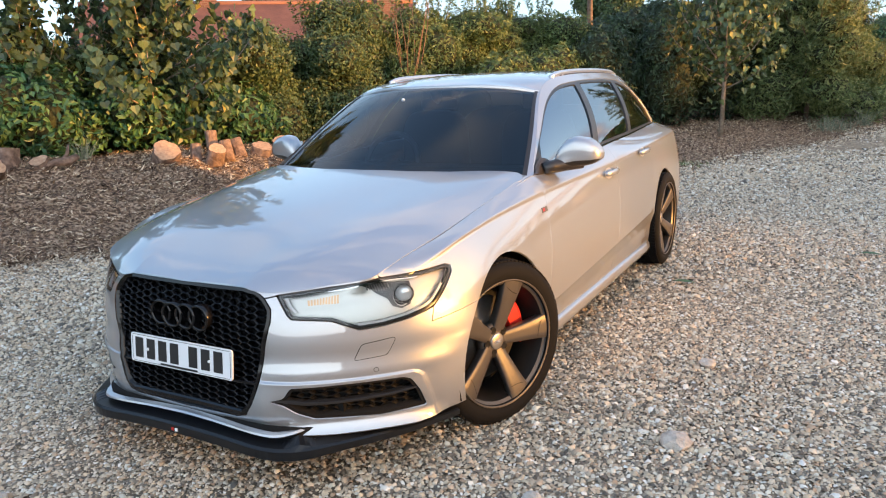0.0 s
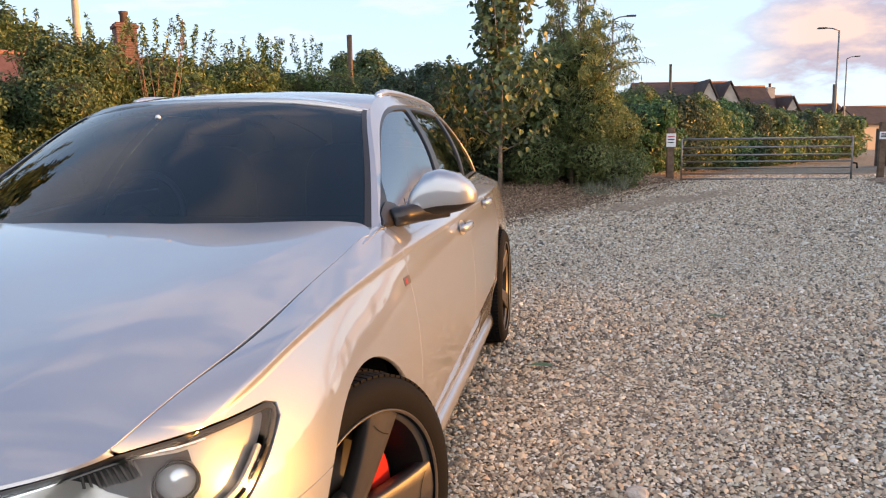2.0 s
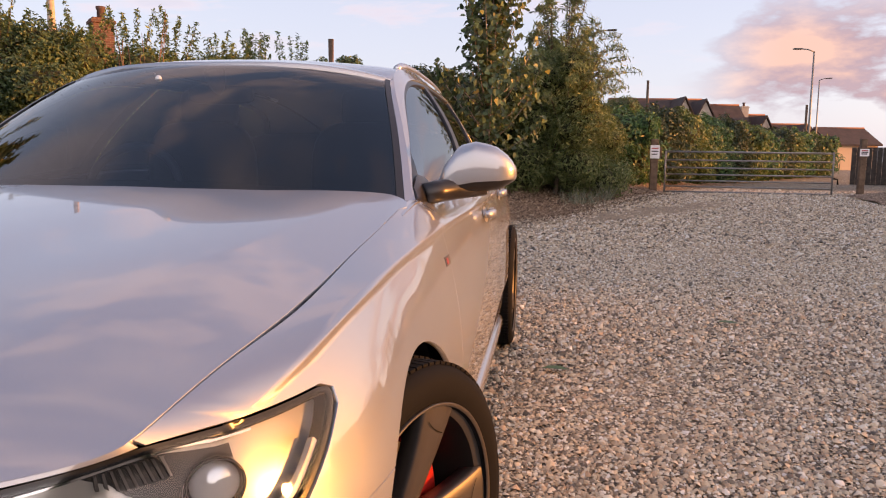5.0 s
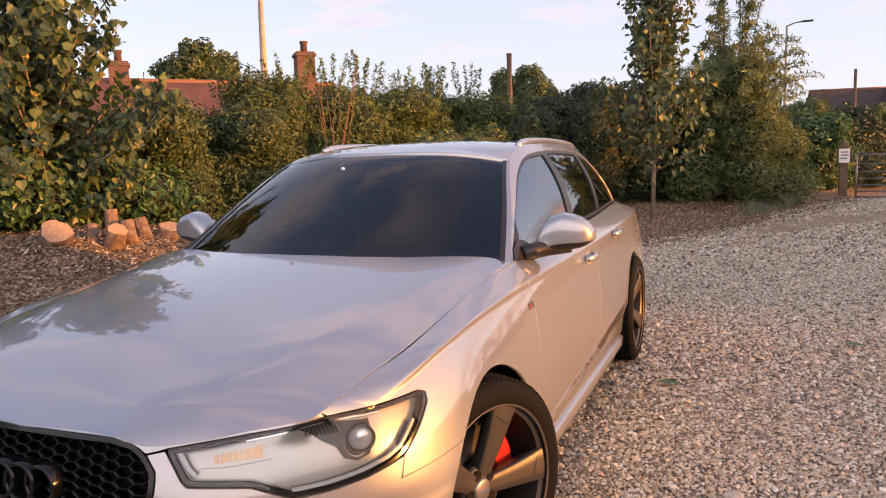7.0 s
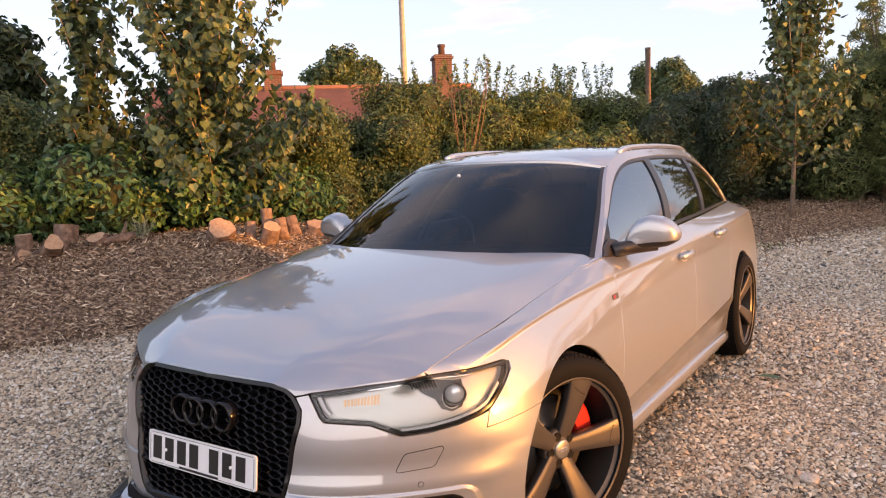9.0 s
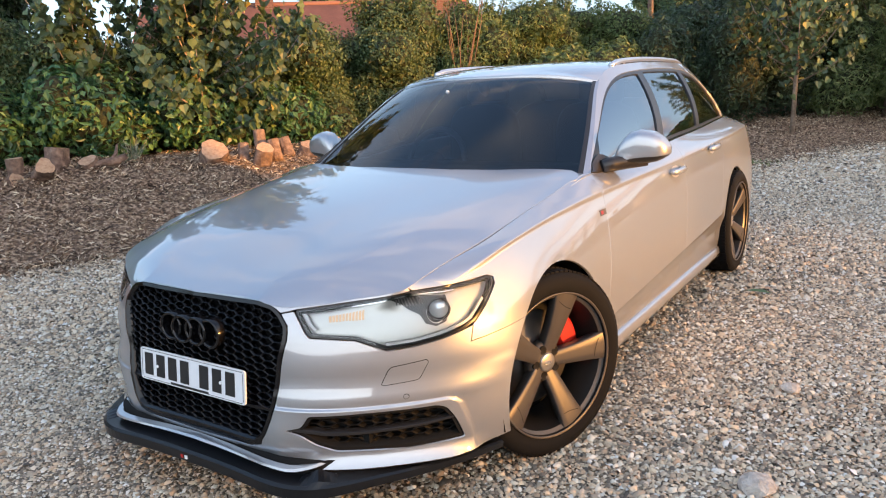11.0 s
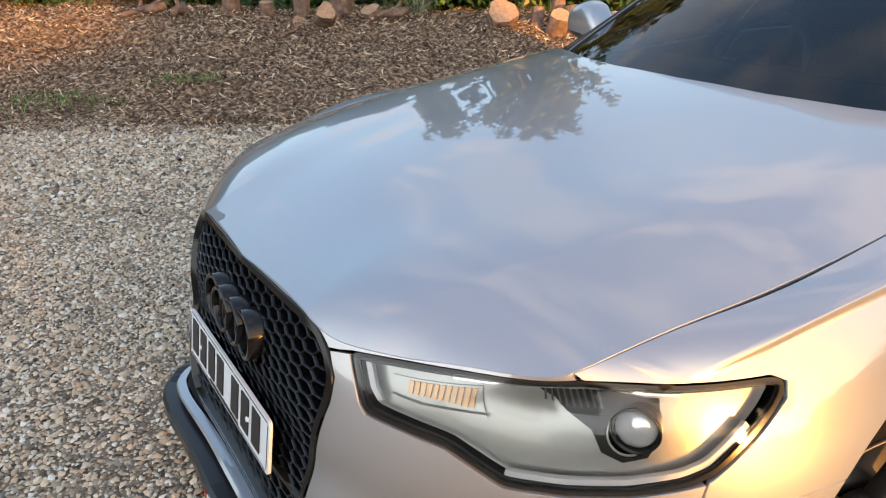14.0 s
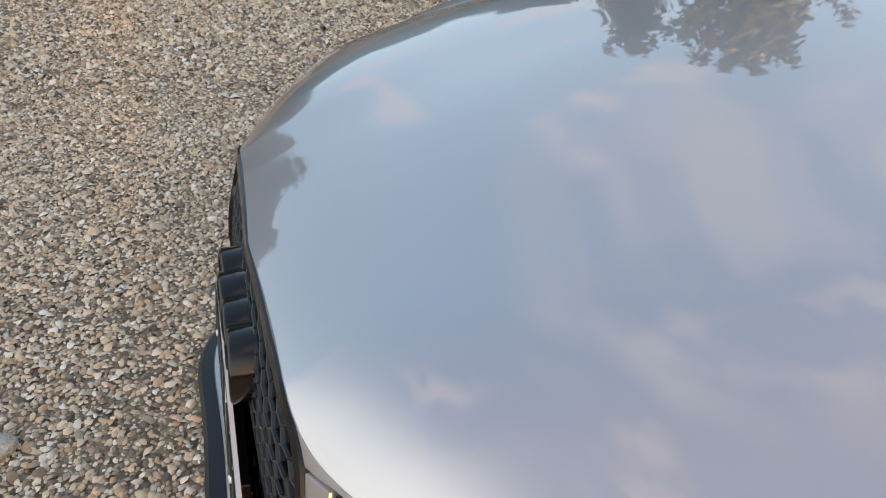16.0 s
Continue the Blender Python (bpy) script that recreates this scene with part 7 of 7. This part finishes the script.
for x, y in ((1.19, 2.33), (2.3, 3.6)):
    bm = bmesh.new()
    prof = [(-0.07, 0, 0.004), (-0.03, 0.022, 0.012), (0.03, 0.026, 0.012), (0.075, 0.0, 0.004), (0.03, -0.026, 0.012), (-0.03, -0.022, 0.012)]
    up = [bm.verts.new(p) for p in prof]
    mid_ = bm.verts.new((0, 0, 0.004))
    for i in range(6):
        bm.faces.new((up[i], up[(i + 1) % 6], mid_))
    ob = part("fallen_leaf", bm, LEAFGREEN, None, smooth=False)
    ob.matrix_world = pose(x, y, float(lift(x, y)) + 0.022, 4, 3, 10)
    tagged(ob, "single green leaf fallen on the gravel", "leaf")

# unseen shrubs and trees added on the west side, behind the camera, to block low sun
for k in range(18):
    y, tall = -17.0 + 2.0 * k, k < 9
    h = (2.6 if k == 8 else 3.5 if tall else 1.22 if y < 6.5 else 2.75) + rng.uniform(-0.3, 0.15)
    plant("boundary_shrub", "unseen shrub added on the west side to block the low sun", "shrub", (15.0 + rng.uniform(-0.3, 0.3), y, 0.0), [((0, -0.5, h * 0.45), (0.8, 0.9, h * 0.5)), ((0.1, 0.5, h * 0.5), (0.8, 0.9, h * 0.5)), ((0, 0, h * 0.4), (0.9, 1.2, h * 0.42))],
          DEEPLEAF, 70, 0.18, 0.10, tips=[((0, 0, h * 0.8), 0)], r0=0.05, group="west side shrubs", shrink=0.93)

# added high crowns, out of view: they shade the hedge, sun passes below
for x, y, h in ((15.6, 0.9, 5.4), (15.8, 3.3, 5.6)):
    cl = [((rng.uniform(-0.9, 0.9), rng.uniform(-1.0, 1.0), rng.uniform(h - 2.2, h - 0.4)), (0.6, 0.65, 0.5)) for k in range(16)]
    plant("boundary_tree", "unseen tall tree added on the west side to shade the hedge", "tree", (x, y, 0.0), cl, DEEPLEAF, 90, 0.18, 0.10, tips=[((0, 0, h - 0.8), 0), ((0.4, 0.5, h - 1.0), h * 0.45), ((-0.4, -0.5, h - 1.2), h * 0.45)], r0=0.12, shrink=0.85)

# ---- gate, posts and what lies beyond ----
GZ = 0.27
gate = tagged(new("field_gate"), "grey galvanised steel field gate, closed", "gate")
gate.location = (3.90, 17.35, GZ)
gdir = Vector((3.78, -0.15, 0))
for k, z in enumerate((0.06, 0.19, 0.33, 0.48, 0.64, 0.82, 1.02)):
    part("rail", tube([(0, 0, z), tuple(gdir + Vector((0, 0, z - 0.02)))], 0.019 if 0 < k < 6 else 0.024, 8), GALV, gate)
for t in (0.0, 1.0):
    p = gdir * t
    part("upright", tube([(p.x, p.y - 0.02, 0.04), (p.x, p.y - 0.02, 1.03)], 0.022, 8), GALV, gate)
part("latch", tube([(gdir.x, gdir.y, 0.42), (gdir.x + 0.12, gdir.y, 0.40), (gdir.x + 0.13, gdir.y, 0.28)], 0.02, 8), LINER, gate)


def post(x, y, h, w, label):
    ob = tagged(new("gate_post"), label, "post", "gate posts")
    ob.location = (x, y, 0.2)
    bm = bmesh.new()
    box(bm, (-w / 2, -w / 2, 0), (w / 2, w / 2, h), 0.012)
    part("timber", bm, TIMBER, ob, smooth=False)
    return ob


pl = post(3.64, 17.4, 1.38, 0.17, "stout timber gate post with a white notice")
pr = post(8.35, 17.3, 1.42, 0.13, "tall timber gate post with a small notice")
for p, w, h, z in ((pl, 0.22, 0.32, 1.08), (pr, 0.2, 0.17, 1.10)):
    bm = bmesh.new()
    box(bm, (-w / 2, -0.105, z - h / 2), (w / 2, -0.09, z + h / 2), 0.003)
    sign = part("notice", bm, WHITE, p, "white notice board", smooth=False)
    for k in range(3):
        bm = bmesh.new()
        box(bm, (-w * 0.36, -0.109, z + h * (0.26 - 0.22 * k) - 0.012), (w * (0.36 - 0.1 * (k == 2)), -0.1055, z + h * (0.26 - 0.22 * k) + 0.012))
        part("text_bar", bm, INK if k else RED, sign, smooth=False)
bm = bmesh.new()
box(bm, (0.06, -0.03, 0.95), (0.17, 0.05, 1.2), 0.005)
part("side_block", bm, TIMBER, pl, smooth=False)

# low mound and dark fence on the far side of the yard
tagged(grid_mesh("mound", np.linspace(7.8, 16, 60), np.linspace(11.5, 19.5, 60), lambda x, y: lift(x, y) - 0.06 + 0.75 * np.exp(-(((x - 11.5) / 2.6) ** 2) - (((y - 15.8) / 1.9) ** 2)) + 0.35 * rough_noise(x, y), MULCH), "low mound of brown earth and bark", "mound", kind="structure")
for k in range(5):
    fence = tagged(new("garden_fence"), "dark brown close-board fence panel", "fence", "fence panels")
    fence.matrix_world = pose(12.6 + 1.9 * k, 26.2 - 1.1 * k, 0.3, 0, 0, -30)
    for j in range(14):
        bm = bmesh.new()
        box(bm, (0.16 * j - 1.1, -0.01 - 0.006 * (j % 2), 0), (0.16 * j - 0.945, 0.008 - 0.006 * (j % 2), 1.3), 0.003)
        part("board", bm, FENCEWOOD, fence, smooth=False)
for x, y, h in ((13.9, 25.4, 1.5), (16.0, 24.6, 1.6)):
    cl = [((rng.uniform(-0.45, 0.45), rng.uniform(-0.3, 0.3), h * q), (0.7, 0.6, 0.36)) for q in np.linspace(0.15, 0.85, 9)]
    plant("fence_shrub", "dark evergreen shrub before the fence", "shrub", (x, y, 0.3), cl, DEEPLEAF, 190, 0.15, 0.07, tips=[((0, 0, h * 0.8), 0), ((0.3, 0.1, h * 0.6), 0.3)], r0=0.05, inner=0.6, shrink=0.6)
for x, y, h in ((13.3, 25.7, 3.4), (14.35, 25.2, 3.5), (15.5, 24.9, 3.2)):
    shoot_tree("fence_tree", "small upright tree with sparse leafy shoots before the fence", "tree", (x, y, 0.3), upright_shoots(h, 0.3, 13, 0.75, 1.0), DEEPLEAF, 26, 0.14, 0.08, 0.09, BARK, 0.05, 0.2)


def pole(x, y, h, r, mat, name, label, z0=0.3):
    ob = tagged(new(name), label, "pole")
    ob.location = (x, y, z0 - 0.3)
    part("shaft", tube([(0, 0, 0), (0.01, 0, h * 0.5), (0, 0, h + 0.3)], [r, r * 0.9, r * 0.75], 10), mat, ob)
    return ob


def street_lamp(x, y, h, arm, label):
    ob = tagged(new("street_lamp"), label, "street lamp", "street lamps")
    ob.location = (x, y, 0.0)
    part("column", tube([(0, 0, 0), (0, 0, h * 0.5), (0, 0, h)], [0.09, 0.07, 0.05], 10), GALV, ob)
    part("arm", tube([(0, 0, h - 0.02), (arm * 0.5, 0, h + 0.12), (arm, 0, h + 0.16)], 0.035, 8), GALV, ob)
    bm = bmesh.new()
    box(bm, (min(arm, arm * 1.7), -0.13, h + 0.12), (max(arm, arm * 1.7), 0.13, h + 0.20), 0.02)
    part("lantern", bm, LAMPDARK, ob)


street_lamp(3.3, 41.0, 7.95, 0.72, "grey street lamp with a short arm")
street_lamp(16.45, 46.3, 7.6, -0.7, "grey street lamp with a short arm")
street_lamp(24.35, 69.0, 8.25, 0.6, "distant grey street lamp")
pole(-8.5, 30.8, 5.9, 0.16, TIMBER, "telegraph_pole", "dark timber telegraph pole behind the hedge")
pole(-9.6, 30.4, 3.9, 0.06, GALV, "thin_pole", "thin pale pole behind the hedge")
pole(-19.3, 27.3, 12.5, 0.17, PALEPOLE, "telegraph_pole", "tall pale timber telegraph pole")
pole(9.7, 69.0, 8.0, 0.16, TIMBER, "telegraph_pole", "distant dark telegraph pole")
pole(22.5, 66.0, 5.6, 0.14, TIMBER, "telegraph_pole", "distant dark telegraph pole")


def gable_house(x, y, turn, w, d, eave, ridge, wallmat, roofmat, label, gables=(), chimneys=(), name="house"):
    """A house with a pitched roof along its width; gables: (place along the width, width, height) of cross gables on the front."""
    ob = tagged(new(name), label, "house")
    ob.matrix_world = pose(x, y, 0.0, 0, 0, turn)
    bm = bmesh.new()
    box(bm, (-w / 2, -d / 2, -0.2), (w / 2, d / 2, eave))
    part("wall", bm, wallmat, ob, smooth=False)
    bm = bmesh.new()
    for sy in (1, -1):
        lo, hi = [], []
        for xx in (-w / 2 - 0.3, w / 2 + 0.3):
            lo += [bm.verts.new((xx, sy * (d / 2 + 0.35), eave - 0.1)), bm.verts.new((xx, sy * (d / 2 + 0.35), eave + 0.06))]
            hi += [bm.verts.new((xx, 0, ridge)), bm.verts.new((xx, 0, ridge + 0.16))]
        bm.faces.new((lo[1], lo[3], hi[3], hi[1]))
        bm.faces.new((lo[0], hi[0], hi[2], lo[2]))
        bm.faces.new((lo[0], lo[2], lo[3], lo[1]))
        bm.faces.new((lo[0], lo[1], hi[1], hi[0]))
        bm.faces.new((lo[2], hi[2], hi[3], lo[3]))
    bmesh.ops.recalc_face_normals(bm, faces=bm.faces)
    rf = part("roof", bm, roofmat, ob, smooth=False)
    part("ridge_tiles", tube([(-w / 2 - 0.3, 0, ridge + 0.14), (w / 2 + 0.3, 0, ridge + 0.14)], 0.11, 8), RIDGE, rf)
    for sxx in (-1, 1):
        bm = bmesh.new()
        bm.faces.new([bm.verts.new((sxx * w / 2, -d / 2, eave)), bm.verts.new((sxx * w / 2, d / 2, eave)), bm.verts.new((sxx * w / 2, 0, ridge))])
        part("gable_end", bm, wallmat, ob, smooth=False)
    for gx, gw, gh in gables:
        bm = bmesh.new()
        f = -d / 2 - 0.6
        v = [bm.verts.new(p) for p in ((gx - gw / 2, f, eave - 1.2), (gx + gw / 2, f, eave - 1.2), (gx + gw / 2, f, eave), (gx, f, gh), (gx - gw / 2, f, eave))]
        bm.faces.new(v)
        part("gable", bm, CREAM, ob, smooth=False)
        bm = bmesh.new()
        for sxx in (-1, 1):
            q = [bm.verts.new(p) for p in ((gx + sxx * (gw / 2 + 0.25), f - 0.25, eave - 0.2), (gx, f - 0.25, gh + 0.12), (gx, 0, gh + 0.12), (gx + sxx * (gw / 2 + 0.25), 0, eave - 0.2))]
            q2 = [bm.verts.new(Vector(p.co) + Vector((0, 0, 0.16))) for p in q]
            bm.faces.new(q)
            bm.faces.new(q2)
            for i in range(4):
                bm.faces.new((q[i], q[(i + 1) % 4], q2[(i + 1) % 4], q2[i]))
        bmesh.ops.recalc_face_normals(bm, faces=bm.faces)
        part("gable_roof", bm, roofmat, ob, smooth=False)
        bm = bmesh.new()
        box(bm, (gx - 0.45, f - 0.05, eave - 0.7), (gx + 0.45, f - 0.02, eave + 0.25))
        part("window", bm, GLASSDARK, ob, smooth=False)
    for cx, cy, cz, cw, mat in chimneys:
        bm = bmesh.new()
        box(bm, (cx - cw / 2, cy - cw / 2, eave), (cx + cw / 2, cy + cw / 2, cz - 0.45), 0.01)
        stack = part("chimney", bm, mat, ob, smooth=False)
        bm = bmesh.new()
        box(bm, (cx - cw * 0.58, cy - cw * 0.58, cz - 0.62), (cx + cw * 0.58, cy + cw * 0.58, cz - 0.52), 0.01)
        part("chimney_band", bm, mat, stack, smooth=False)
        pot = lathe([(0.0, -0.02), (0.13, 0.0), (0.12, 0.30), (0.15, 0.34), (0.15, 0.42), (0.10, 0.42), (0.10, 0.1)], 20)
        pot.transform(Matrix.Translation((cx, cy, cz - 0.47)) @ Matrix.Rotation(radians(-90), 4, "Y"))
        part("chimney_pot", pot, POT, stack)
    return ob


gable_house(-17.75, 19.45, 45, 11.5, 6.4, 2.5, 4.35, BRICK, REDTILE, "brick bungalow with a red-brown tiled roof", chimneys=((4.65, -1.1, 5.98, 0.66, BRICK), (-1.7, 0.0, 5.6, 0.66, BRICK)), name="bungalow")
gable_house(11.6, 78, 8, 9, 8, 4.3, 7.2, BRICK, BROWNTILE, "distant gabled house with a brown roof", gables=((1.6, 2.5, 7.0), (3.6, 2.5, 6.8)), chimneys=((-3.6, 0, 7.5, 0.7, BRICK),))
gable_house(18.5, 82, 10, 4.2, 7, 3.8, 6.9, BRICK, BROWNTILE, "distant house with a steep brown roof")
gable_house(20.9, 84, 12, 6, 7, 3.4, 6.0, BRICK, BROWNTILE, "distant house with brown roof and white chimney", gables=((1.4, 2.2, 5.6),), chimneys=((0.9, 0, 7.5, 0.8, CREAM),))
gable_house(25.5, 88, 12, 9, 7, 3.0, 5.2, BRICK, BROWNTILE, "distant low house with a brown roof", gables=((2.0, 2.4, 4.9),))
gable_house(31.6, 84, 12, 5, 6, 2.9, 4.6, SUNLITWALL, BROWNTILE, "distant house with low sunlight put into its pale wall's colour")


def big_tree(x, y, h, r, label, leafmat=HEDGELEAF):
    cl = []
    for k in range(32):
        u = rng.normal(0, 1, 3)
        u /= np.linalg.norm(u)
        w_ = rng.uniform(0.35, 0.7)
        cl.append(((u[0] * r * w_, u[1] * r * w_, h - r * 0.9 + u[2] * r * w_), (r * rng.uniform(0.2, 0.42), r * rng.uniform(0.2, 0.42), r * rng.uniform(0.16, 0.34))))
    plant("tree", label, "tree", (x, y, 0.0), cl, leafmat, 60 if r > 2.3 else 190, 0.26 if r > 2.3 else 0.15, 0.18 if r > 2.3 else 0.09, tips=[((0, 0, h - r * 0.4), 0), ((r * 0.5, 0, h - r * 0.5), h * 0.3), ((-r * 0.5, 0.2, h - r * 0.6), h * 0.3), ((0, r * 0.5, h - r * 0.7), h * 0.35)], r0=0.28, shrink=0.72)


big_tree(-25.3, 30.2, 8.2, 2.7, "round-headed tree behind the bungalow")
big_tree(-14.9, 55.7, 9.4, 3.1, "distant round-headed tree beyond the hedge")
big_tree(-10.3, 3.6, 3.95, 1.05, "dark evergreen tree in the boundary hedge", DEEPLEAF)
big_tree(-10.2, -3.6, 4.7, 2.0, "tall dark tree beside the yard", DEEPLEAF)
big_tree(-11.5, -6.0, 5.6, 2.0, "tall dark tree beside the yard", DEEPLEAF)
